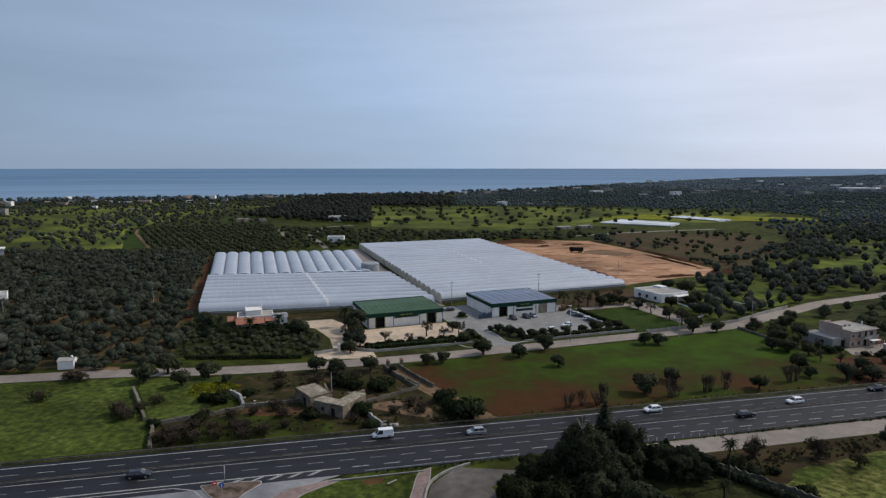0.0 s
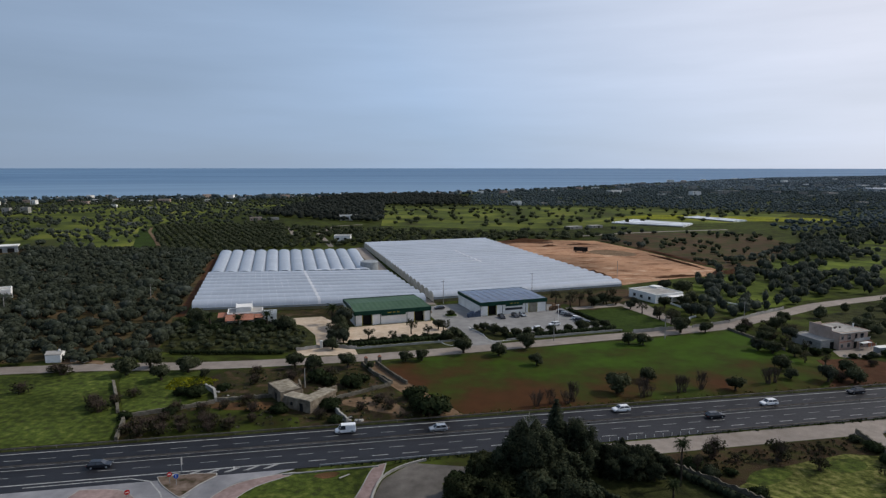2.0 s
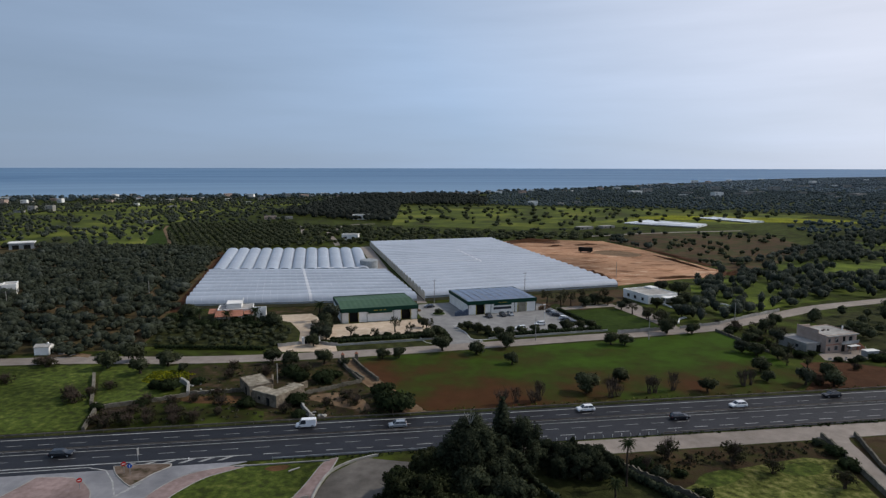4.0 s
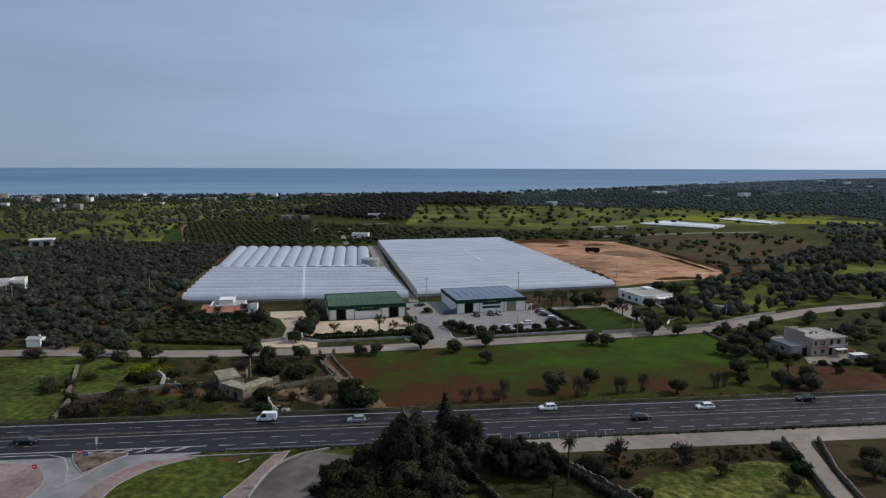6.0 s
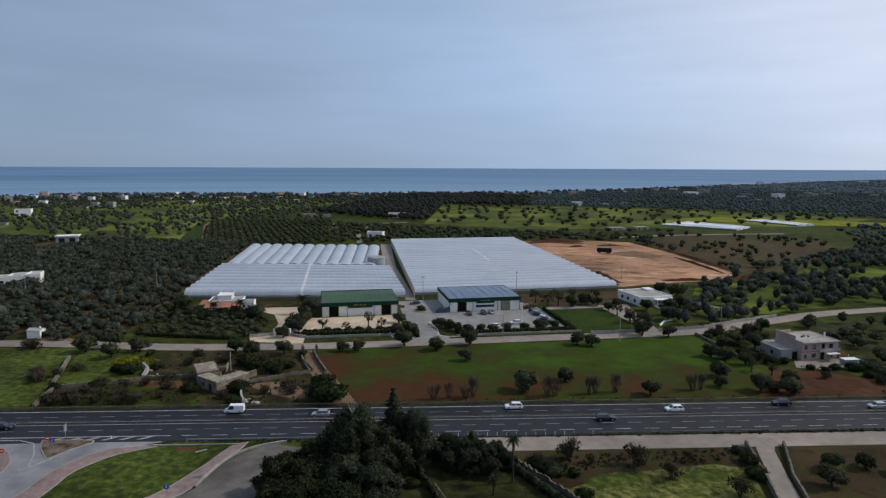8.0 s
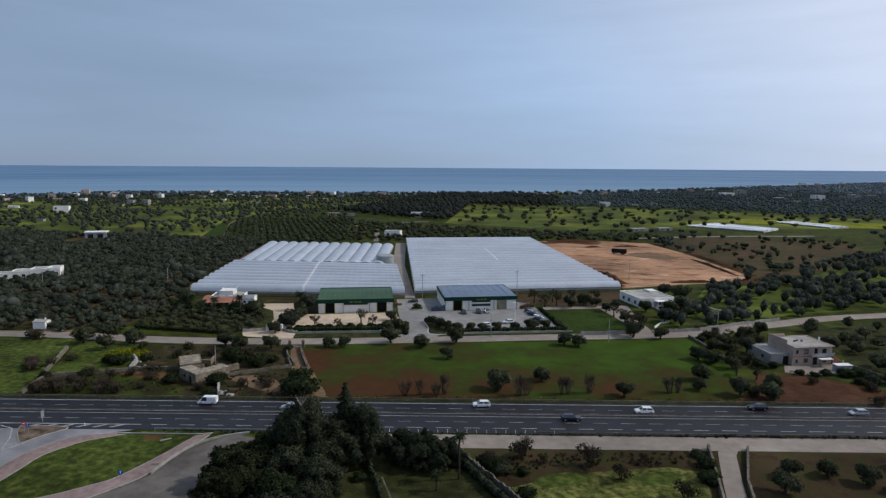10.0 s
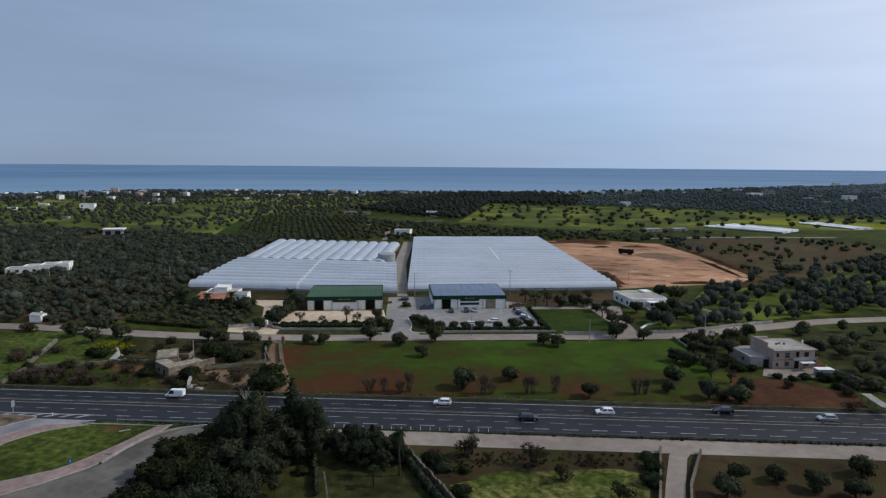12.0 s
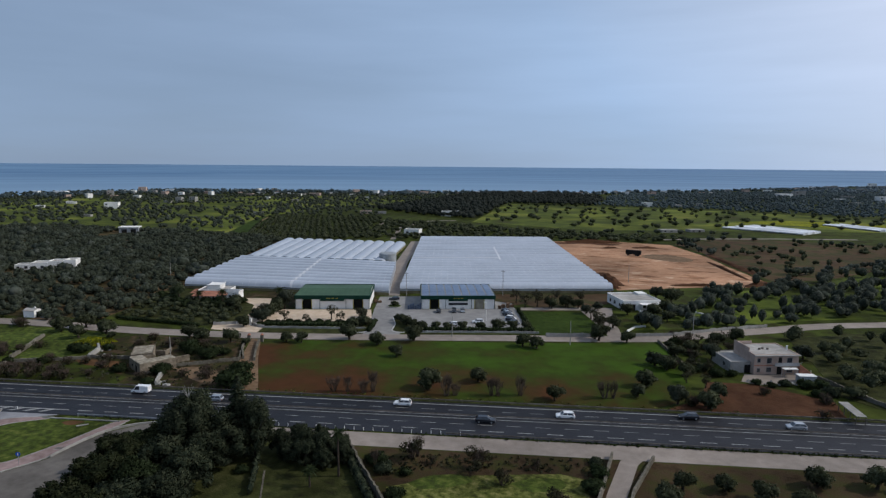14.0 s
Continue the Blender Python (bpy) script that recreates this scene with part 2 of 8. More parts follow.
YARD = mat("grey_paving", [(0.3, (0.186, 0.181, 0.178)), (0.7, (0.267, 0.262, 0.251))], 0.3, 0.05, 0.2, bump=0.15, bumpscale=10)
PINKPAVE = mat("pink_paving", [(0.3, (0.1925, 0.1375, 0.1265)), (0.7, (0.286, 0.2145, 0.2002))], 0.8, 0.1, 0.3, bump=0.3, bumpscale=8)
LOT = mat("dusty_gravel", [(0.3, (0.09368, 0.08564, 0.07674)), (0.7, (0.1473, 0.1338, 0.1196))], 0.4, 0.08, 0.35, bump=0.4, bumpscale=8)
CONCRETE = mat("concrete", [(0.3, (0.23, 0.221, 0.204)), (0.7, (0.357, 0.348, 0.323))], 0.6, 0.1, 0.25, bump=0.3, bumpscale=6)
PAINT = mat("road_paint", [(0.3, (0.2035, 0.2035, 0.1975)), (0.5, (0.3112, 0.3112, 0.2992)), (0.7, (0.3949, 0.3949, 0.383))], 1.5, 0.3, 0.3, rough=0.7, bump=0.0)
STONE = mat("dry_stone", [(0.25, (0.07674, 0.06838, 0.05368)), (0.5, (0.1355, 0.1241, 0.09856)), (0.8, (0.2077, 0.1901, 0.1566))], 1.2, 0.2, 0.3, bump=0.9, bumpscale=4, rand=0.3)
PLASTER = mat("white_plaster", [(0.3, (0.66, 0.65, 0.62)), (0.7, (0.80, 0.79, 0.76))], 0.5, 0.15, 0.15, bump=0.2, bumpscale=4)
PINKWALL = mat("pinkish_render", [(0.3, (0.37, 0.275, 0.225)), (0.7, (0.47, 0.365, 0.305))], 0.6, 0.2, 0.2, bump=0.2, bumpscale=4)
ISLAND = mat("weedy_paving", [(0.34, (0.045, 0.040, 0.018)), (0.44, (0.115, 0.085, 0.062)), (0.60, (0.185, 0.140, 0.112)), (0.75, (0.24, 0.19, 0.16))], 0.5, 0.15, 0.35, bump=0.5, bumpscale=6)
ORANGESOIL = mat("orange_soil", [(0.34, (0.040, 0.034, 0.013)), (0.46, (0.085, 0.047, 0.022)), (0.62, (0.125, 0.066, 0.032)), (0.75, (0.09, 0.065, 0.03))], 0.25, 0.07, 0.4, bump=0.8, bumpscale=2)
ROOFSLAB = mat("roof_slab", [(0.3, (0.25, 0.235, 0.215)), (0.5, (0.34, 0.325, 0.30)), (0.7, (0.42, 0.40, 0.37))], 0.5, 0.12, 0.3, bump=0.3, bumpscale=4)
RUINROOF = mat("earthy_ruin_roof", [(0.3, (0.162, 0.1378, 0.1004)), (0.5, (0.2754, 0.243, 0.1864)), (0.7, (0.3888, 0.3484, 0.2834))], 0.9, 0.2, 0.35, bump=0.6, bumpscale=3)
TERRACOTTA = mat("terracotta_tiles", [(0.3, (0.255, 0.111, 0.0723)), (0.7, (0.374, 0.178, 0.123))], 1.2, 0.3, 0.25, bump=0.5, bumpscale=6)
GREENROOF = mat("green_sheet_roof", [(0.3, (0.042, 0.082, 0.046)), (0.7, (0.060, 0.106, 0.062))], 0.3, 0.08, 0.2, rough=0.5, bump=0.0)
GREENTRIM = mat("dark_green_trim", [(0.3, (0.010, 0.038, 0.026)), (0.7, (0.016, 0.052, 0.036))], 0.5, 0.1, 0.2, rough=0.5, bump=0.0)
YELLOW = mat("yellow_frame_paint", [(0.3, (0.28, 0.235, 0.04)), (0.7, (0.36, 0.30, 0.06))], 1, 0.3, 0.2, rough=0.5, bump=0.0)
DARK = mat("dark_interior", [(0.3, (0.012, 0.012, 0.012)), (0.7, (0.025, 0.024, 0.022))], 1, 0.3, 0.2, bump=0.0)
SOLAR = mat("solar_cells", [(0.3, (0.055, 0.085, 0.15)), (0.7, (0.085, 0.12, 0.20))], 0.6, 0.1, 0.15, rough=0.3, bump=0.0, spec=0.6, rand=0.2)
FILM = mat("greenhouse_film", [(0.3, (0.3058, 0.3392, 0.3869)), (0.7, (0.3642, 0.3989, 0.4531))], 0.15, 0.03, 0.12, rough=0.42, bump=0.15, bumpscale=1.5, spec=0.7, rand=0.25)
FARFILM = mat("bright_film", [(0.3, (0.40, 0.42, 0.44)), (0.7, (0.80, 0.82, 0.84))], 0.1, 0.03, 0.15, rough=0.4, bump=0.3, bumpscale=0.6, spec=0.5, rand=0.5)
FILMSEAM = mat("clean_film_strip", [(0.3, (0.562, 0.576, 0.599)), (0.7, (0.619, 0.626, 0.642))], 0.5, 0.1, 0.1, rough=0.4, bump=0.0)
NETTING = mat("beige_netting", [(0.3, (0.20, 0.18, 0.14)), (0.7, (0.32, 0.30, 0.24))], 0.6, 0.15, 0.3, bump=0.2)
GABLENET = mat("pale_gable_netting", [(0.3, (0.378, 0.343, 0.28)), (0.7, (0.56, 0.518, 0.434))], 0.6, 0.15, 0.25, bump=0.2)
OLIVENET = mat("olive_netting", [(0.3, (0.13, 0.115, 0.06)), (0.7, (0.22, 0.195, 0.11))], 0.5, 0.12, 0.35, bump=0.2)
STEEL = mat("galvanised_steel", [(0.3, (0.30, 0.31, 0.32)), (0.7, (0.42, 0.43, 0.44))], 1.5, 0.3, 0.2, rough=0.5, metal=0.6, bump=0.0)
RUST = mat("weathered_steel", [(0.3, (0.11, 0.095, 0.085)), (0.7, (0.20, 0.18, 0.16))], 1.2, 0.3, 0.3, rough=0.7, metal=0.3, bump=0.1)
BARK = mat("bark", [(0.3, (0.033, 0.0252, 0.0192)), (0.7, (0.072, 0.06, 0.048))], 3, 0.6, 0.3, bump=0.8, local=True)
TWIG = mat("bare_twigs", [(0.3, (0.0525, 0.0385, 0.0294)), (0.7, (0.091, 0.07, 0.056))], 3, 0.6, 0.3, bump=0.0, local=True)
REDTWIG = mat("reddish_twigs", [(0.3, (0.06375, 0.0475, 0.0361)), (0.7, (0.102, 0.08075, 0.0627))], 3, 0.6, 0.3, bump=0.0, local=True)
GARDENLEAF = mat("garden_leaves", [(0.2, (0.01769, 0.0242, 0.01138)), (0.5, (0.03341, 0.04096, 0.01821)), (0.8, (0.06092, 0.06702, 0.03413))], 0.5, 0.1, 0.3, bump=0.0, island=0.5, rough=0.8, thin=0.35)
BRUSHGREEN = mat("thin_grey_leaves", [(0.25, (0.0338, 0.0338, 0.0195)), (0.5, (0.0598, 0.0598, 0.0364)), (0.8, (0.104, 0.1014, 0.065))], 0.8, 0.2, 0.3, bump=0.0, island=0.5, thin=0.35)
# the next four leaf colours are lifted or blued slightly in place of haze
DARKOLIVE = mat("dark_olive_leaves", [(0.2, (0.02904, 0.03758, 0.02708)), (0.5, (0.05807, 0.07002, 0.05146)), (0.8, (0.1127, 0.1247, 0.1029))], 0.5, 0.1, 0.3, bump=0.0, island=0.5, rough=0.8, thin=0.35)
OLIVE = mat("olive_leaves", [(0.2, (0.02672, 0.03504, 0.0181)), (0.5, (0.05488, 0.06416, 0.0336)), (0.8, (0.1037, 0.1144, 0.07115))], 0.5, 0.1, 0.3, bump=0.0, island=0.5, rough=0.8, thin=0.35)
OLIVEGREY = mat("grey_olive_leaves", [(0.2, (0.02772, 0.03284, 0.02133)), (0.5, (0.05148, 0.06089, 0.04)), (0.8, (0.08712, 0.09883, 0.07545))], 0.5, 0.1, 0.3, bump=0.0, island=0.5, rough=0.8, thin=0.35)
PINE = mat("pine_needles", [(0.2, (0.01977, 0.02807, 0.01815)), (0.5, (0.03945, 0.05057, 0.03089)), (0.8, (0.08269, 0.09179, 0.05429))], 0.5, 0.1, 0.3, bump=0.0, island=0.5, rough=0.9, thin=0.35)
BUSH = mat("shrub_leaves", [(0.2, (0.01474, 0.02212, 0.01061)), (0.5, (0.02668, 0.03865, 0.01588)), (0.8, (0.05031, 0.06623, 0.03116))], 0.5, 0.1, 0.3, bump=0.0, island=0.5, rough=0.8, thin=0.35)
# haze over the far woods is mixed into this pale bluish leaf colour
FARHAZELEAF = mat("hazed_far_canopy", [(0.2, (0.04651, 0.06624, 0.07096)), (0.5, (0.07114, 0.09792, 0.1032)), (0.8, (0.1094, 0.1382, 0.1419))], 0.06, 0.006, 0.35, bump=0.0, island=0.4, rough=0.8, spec=0.10, thin=0.3)
FARPINE = mat("far_pine_canopy", [(0.2, (0.019, 0.024, 0.019)), (0.5, (0.030, 0.036, 0.029)), (0.8, (0.048, 0.055, 0.044))], 0.1, 0.01, 0.35, bump=0.0, island=0.4, rough=0.8, spec=0.10, thin=0.3)
GLASS_DARK = mat("window_glass", [(0.3, (0.02, 0.024, 0.03)), (0.7, (0.035, 0.04, 0.05))], 1, 0.3, 0.1, rough=0.08, bump=0.0, spec=0.8)
TYRE = mat("tyre_rubber", [(0.3, (0.015, 0.015, 0.015)), (0.7, (0.03, 0.03, 0.03))], 4, 0.5, 0.1, bump=0.0)
REDSIGN = mat("red_sign_paint", [(0.3, (0.40, 0.02, 0.02)), (0.7, (0.5, 0.03, 0.03))], 2, 0.5, 0.1, rough=0.5, bump=0.0)
BLUESIGN = mat("blue_sign_paint", [(0.3, (0.02, 0.08, 0.35)), (0.7, (0.03, 0.11, 0.45))], 2, 0.5, 0.1, rough=0.5, bump=0.0)
TANKGREY = mat("grey_tank_sheet", [(0.3, (0.24, 0.26, 0.27)), (0.7, (0.34, 0.36, 0.37))], 0.8, 0.2, 0.2, rough=0.5, bump=0.0)


def carpaint(name, c, metal=0.2):
    return mat(name, [(0.3, tuple(0.9 * v for v in c)), (0.7, c)], 1, 0.3, 0.08, rough=0.25, bump=0.0, metal=metal, spec=0.6, local=True)


CAR_WHITE = carpaint("white_car_paint", (0.78, 0.79, 0.80), 0.0)
CAR_SILVER = carpaint("silver_car_paint", (0.42, 0.45, 0.48), 0.5)
CAR_DARK = carpaint("dark_car_paint", (0.025, 0.028, 0.035), 0.3)
CAR_RED = carpaint("red_car_paint", (0.30, 0.02, 0.02), 0.2)

# the sea
SEA = bpy.data.materials.new("sea_water")
SEA.use_nodes = True
sn, sl = SEA.node_tree.nodes, SEA.node_tree.links
sb = sn["Principled BSDF"]
sb.inputs["Roughness"].default_value = 0.6
sb.inputs["Specular IOR Level"].default_value = 0.10
sg = sn.new("ShaderNodeNewGeometry")
sm = sn.new("ShaderNodeMapping")
sm.inputs["Scale"].default_value = (0.0003, 0.0022, 1)
sl.new(sg.outputs["Position"], sm.inputs["Vector"])
st = sn.new("ShaderNodeTexNoise")
st.inputs["Scale"].default_value, st.inputs["Detail"].default_value = 1.0, 4
sl.new(sm.outputs["Vector"], st.inputs["Vector"])
sr = sn.new("ShaderNodeValToRGB")
sr.color_ramp.elements[0].position, sr.color_ramp.elements[0].color = 0.40, (0.068, 0.142, 0.245, 1)
sr.color_ramp.elements[1].position, sr.color_ramp.elements[1].color = 0.60, (0.128, 0.226, 0.345, 1)
sl.new(st.outputs["Fac"], sr.inputs["Fac"])
sy = sn.new("ShaderNodeVectorMath")
sy.operation = "LENGTH"
sl.new(sg.outputs["Position"], sy.inputs[0])
sd = sn.new("ShaderNodeMapRange")
sd.inputs["From Min"].default_value, sd.inputs["From Max"].default_value = 1500, 2600
sd.inputs["To Min"].default_value, sd.inputs["To Max"].default_value = 0.75, 0.0
sl.new(sy.outputs["Value"], sd.inputs["Value"])
shoal = sn.new("ShaderNodeMixRGB")
shoal.inputs["Color2"].default_value = (0.18, 0.278, 0.385, 1)
sl.new(sd.outputs["Result"], shoal.inputs["Fac"])
sl.new(sr.outputs["Color"], shoal.inputs["Color1"])
sl.new(shoal.outputs["Color"], sb.inputs["Base Color"])
PALLET = mat("weathered_pallet_wood", [(0.3, (0.11, 0.070, 0.045)), (0.7, (0.20, 0.135, 0.09))], 2, 0.4, 0.3, bump=0.3, bumpscale=8, rand=0.3)
CRATEBLUE = mat("blue_grey_plastic", [(0.3, (0.06, 0.08, 0.12)), (0.7, (0.09, 0.115, 0.165))], 1, 0.3, 0.2, rough=0.5, bump=0.0, rand=0.3)


# ---------------------------------------------------------------- building blocks
def obj(name, verts, faces, material, parent=None, label="", smooth=False):
    me = bpy.data.meshes.new(name)
    me.from_pydata([tuple(v) for v in verts], [], [tuple(f) for f in faces])
    me.materials.append(material)
    if smooth:
        me.polygons.foreach_set("use_smooth", [True] * len(me.polygons))
    me.update()
    ob = new(name, me)
    ob.parent = parent
    return tagged(ob, label)


def part(name, bm, material, parent, label="", smooth=False):
    me = bpy.data.meshes.new(name)
    bm.to_mesh(me)
    bm.free()
    me.materials.append(material)
    if smooth:
        me.polygons.foreach_set("use_smooth", [True] * len(me.polygons))
    ob = new(name, me)
    ob.parent = parent
    return tagged(ob, label)


def share(name, me, m, parent):
    ob = new(name, me)
    ob.parent = parent
    ob.matrix_basis = m
    return ob


def thing(name, m, label, category, group="", kind=""):
    ob = new(name)
    ob.empty_display_size = 0.5
    ob.matrix_basis = m
    return tagged(ob, label, category, group, kind)


def boxes(*items):
    """A bmesh of boxes (x0, y0, z0, x1, y1, z1), their edges slightly bevelled when large."""
    bm = bmesh.new()
    for x0, y0, z0, x1, y1, z1 in items:
        bmesh.ops.create_cube(bm, size=1, matrix=Matrix.LocRotScale(((x0 + x1) / 2, (y0 + y1) / 2, (z0 + z1) / 2), None, (x1 - x0, y1 - y0, z1 - z0)))
    return bm


def bevelled(bm, w=0.03):
    bmesh.ops.bevel(bm, geom=list(bm.edges), offset=w, segments=1, affect="EDGES")
    return bm


def tube(bm, a, b, r0, r1, n=7):
    a, b = Vector(a), Vector(b)
    m = Matrix.Translation((a + b) / 2) @ (b - a).to_track_quat("Z", "Y").to_matrix().to_4x4()
    bmesh.ops.create_cone(bm, cap_ends=True, segments=n, radius1=r0, radius2=r1, depth=(b - a).length, matrix=m)


# the land lies level; towards the horizon it is drawn together
CX, CY, EYEZ, FLAT, SPAN, REACH = 50.0, 0.0, 59.0, 1100.0, 3600.0, 30000.0


def squeeze(x, y):
    """From a true place on the plain to its place in the scene."""
    dx, dy = x - CX, y - CY
    d = math.hypot(dx, dy)
    if d <= FLAT:
        return x, y, 0.0
    far = min(d, REACH)
    e = far - FLAT
    r = FLAT + e / (1 + e / SPAN)
    return CX + dx * r / d, CY + dy * r / d, EYEZ * (1 - r / far)


def shrink(x, y):
    """How much smaller a thing at a true place is built, since it is drawn nearer."""
    d = math.hypot(x - CX, y - CY)
    e = d - FLAT
    return 1.0 if e <= 0 else (FLAT + e / (1 + e / SPAN)) / d


def ring_sheet(name, material, start, stop, lift, az0, az1, nseg, steps, label, category):
    verts, faces = [], []
    for i in range(nseg + 1):
        az = radians(az0 + (az1 - az0) * i / nseg)
        a, b = start(math.degrees(az)), stop
        inner = (1.0, 150.0, 400.0, 700.0) if a <= 1 else ()
        a = 900.0 if a <= 1 else a
        dists = [*inner, *(1 / ((1 - k / (steps - len(inner))) / a + k / (steps - len(inner)) / b) for k in range(steps - len(inner) + 1))]
        for d in dists:
            x, y, z = squeeze(CX + d * math.sin(az), CY + d * math.cos(az))
            verts.append((x, y, z + lift))
    for i in range(nseg):
        for k in range(steps):
            p = i * (steps + 1) + k
            faces.append((p, p + 1, p + steps + 2, p + steps + 1))
    ob = obj(name, verts, faces, material, smooth=True)
    return tagged(ob, label, category, kind="structure")


def patch(name, pts, z, material, label, category="field"):
    """A level sheet with a skirt, lying on the ground."""
    n = len(pts)
    verts = [(x, y, z) for x, y in pts] + [(x, y, -0.3) for x, y in pts]
    area = sum(pts[i][0] * pts[(i + 1) % n][1] - pts[(i + 1) % n][0] * pts[i][1] for i in range(n))
    top = list(range(n)) if area > 0 else list(range(n))[::-1]
    faces = [top] + [(i, i + n, (i + 1) % n + n, (i + 1) % n) for i in range(n)]
    return tagged(obj(name, verts, faces, material), label, category, kind="structure")


def strip(name, line, half, z, material, label, category):
    """A road along a line of points."""
    line = [Vector((*p, 0)) for p in line]
    left, right = [], []
    for i, p in enumerate(line):
        d = (line[min(i + 1, len(line) - 1)] - line[max(i - 1, 0)]).normalized()
        s = Vector((-d.y, d.x, 0)) * half
        left.append(p + s), right.append(p - s)
    n = len(line)
    verts = [(p.x, p.y, z) for p in left] + [(p.x, p.y, z) for p in right] + [(p.x, p.y, -0.3) for p in left] + [(p.x, p.y, -0.3) for p in right]
    faces = []
    for i in range(n - 1):
        faces += [(i, n + i, n + i + 1, i + 1), (2 * n + i, i, i + 1, 2 * n + i + 1), (n + i, 3 * n + i, 3 * n + i + 1, n + i + 1)]
    return tagged(obj(name, verts, faces, material), label, category, kind="structure")


def curve_line(pts, k=4):
    """Points along a smooth line through pts."""
    out = []
    for i in range(len(pts) - 1):
        p0, p1, p2, p3 = (Vector(pts[max(i - 1, 0)]), Vector(pts[i]), Vector(pts[i + 1]), Vector(pts[min(i + 2, len(pts) - 1)]))
        for j in range(k):
            t = j / k
            out.append(tuple(0.5 * ((2 * p1) + (p2 - p0) * t + (2 * p0 - 5 * p1 + 4 * p2 - p3) * t * t + (3 * p1 - p0 - 3 * p2 + p3) * t ** 3)))
    return out + [tuple(pts[-1])]


def inside(x, y, poly):
    hit, j = False, len(poly) - 1
    for i in range(len(poly)):
        (xi, yi), (xj, yj) = poly[i], poly[j]
        if (yi > y) != (yj > y) and x < (xj - xi) * (y - yi) / (yj - yi) + xi:
            hit = not hit
        j = i
    return hit


# the highway's own axes: s along it, n away from the walk's side; n = 0 is its farther edge line
RC, RS = math.cos(radians(12.8)), math.sin(radians(12.8))
ROAD_POSE = pose(0, 136.7, 0, 0, 0, 12.8)


def road_xy(s, n):
    return s * RC - n * RS, 136.7 + s * RS + n * RC


# ---------------------------------------------------------------- ground, sea, roads
def coast(az):
    """How far off the shore lies, by the bearing."""
    pts = [(-75, 1150), (-52, 1240), (-37, 1390), (-22, 1310), (-3, 1430), (8, 1780), (13, 2150), (17, 2650), (20, 3150), (25, 4100), (33, 5600), (40, 9000), (44, 27500)]
    for (a0, d0), (a1, d1) in zip(pts, pts[1:]):
        if az <= a1:
            f = max(0, (az - a0) / (a1 - a0))
            d = d0 * (d1 / d0) ** f
            return d * (1 + 0.03 * noise.noise((az * 0.35, 0, 0)))
    return 27500.0


ring_sheet("ground", GRASS, lambda a: 1.0, REACH, -0.02, 0, 360, 180, 90, "olive country with green and brown grass, level to the horizon", "ground")
ring_sheet("sea", SEA, coast, REACH, 0.6, -75, 43, 160, 30, "calm grey-blue sea beyond the coast", "sea")

LOCAL_ROAD = curve_line([(-230, 146), (-160, 163), (-124, 170), (-95, 175), (-65, 177.5), (-40, 182), (-12, 189), (21, 199.5), (60, 213), (90, 223), (110, 231), (127, 243), (145, 255), (165, 269), (197, 284), (260, 312), (340, 345)])
strip("local_road", LOCAL_ROAD, 3.6, 0.06, DUSTROAD, "pale dusty country road past the farm gates", "road")
tagged(obj("road", [(*road_xy(s, n), z) for s in (-420, 520) for n, z in ((1.3, 0.05), (1.3, -0.3), (-17.0, -0.3), (-17.0, 0.05))],
           [(0, 3, 7, 4), (1, 0, 4, 5), (3, 2, 6, 7)], ASPHALT), "dark grey asphalt dual carriageway", "road", kind="structure")
tagged(obj("service_road", [(*road_xy(s, n), z) for s in (24, 520) for n, z in ((-17.7, 0.045), (-17.7, -0.3), (-24.2, -0.3), (-24.2, 0.045))],
           [(0, 3, 7, 4), (1, 0, 4, 5), (3, 2, 6, 7), (0, 1, 2, 3)], DUSTROAD), "pale service road beside the highway", "road", kind="structure")

patch("sown_field", [(-12.6, 180), (11, 146), *[road_xy(s, 2.6) for s in (15, 60, 110)], (117, 175), (116, 200), (108.5, 226), (95, 220), (80, 213.5), (60, 207.5), (45, 203), (21, 194.5), (0, 187.5)], 0.03, FIELD, "sown field with young green crop over reddish earth")
patch("dirt_track", [(-18, 184), (-13.5, 182.5), (-3, 166), (9, 149), (14, 141.6), (5, 139.8), (4, 147), (-7.5, 163.5)], 0.04, TRACK, "bare earth track between two stone walls", "track")
patch("ruin_yard", [(-62, 125.5), *[road_xy(s, 2.5) for s in (-55, -20, 6)], (3, 148), (-8.5, 163), (-18.5, 182), (-40, 177), (-55, 173.5), (-63, 160), (-52, 158), (-50, 150), (-66, 138.5)], 0.03, EARTH, "rough brown earth and weeds round a ruin", "yard")
patch("meadow", [(-64, 126.5), (-67, 138), (-71, 141), (-83, 162), (-90, 171), (-124, 165.5), (-200, 150), (-260, 100), (-260, 70), *[road_xy(s, 2.5) for s in (-200, -120)]], 0.03, MEADOW, "bright green rough meadow beside the highway")
patch("flower_meadow", [(-81, 161), (-69, 141.5), (-57, 145.5), (-53, 157), (-64, 161), (-62, 172), (-85, 170.5)], 0.035, MEADOW, "green meadow between dry stone walls")
patch("bare_sand", [(91, 312), (128, 334), (150, 342), (160, 362), (148, 405), (138, 448), (117, 505), (98, 507), (70, 512), (45, 500), (29, 492)], 0.05, SAND, "bare levelled sandy ground beside the greenhouse", "ground")
patch("fallow_field", [(141, 455), (120, 512), (160, 575), (270, 560), (262, 470), (190, 378), (164, 366), (151, 408)], 0.03, BROWNFIELD, "brown fallow field with a few trees")
patch("far_field", [(-72, 630), (60, 592), (155, 630), (330, 690), (420, 800), (280, 885), (175, 930), (20, 952), (-110, 955)], 0.05, FARFIELD, "light green pasture with scattered trees")
patch("far_flower_field", [(180, 745), (300, 700), (420, 690), (430, 740), (250, 790)], 0.09, FLOWER, "far field with yellow flowers", "flowers")
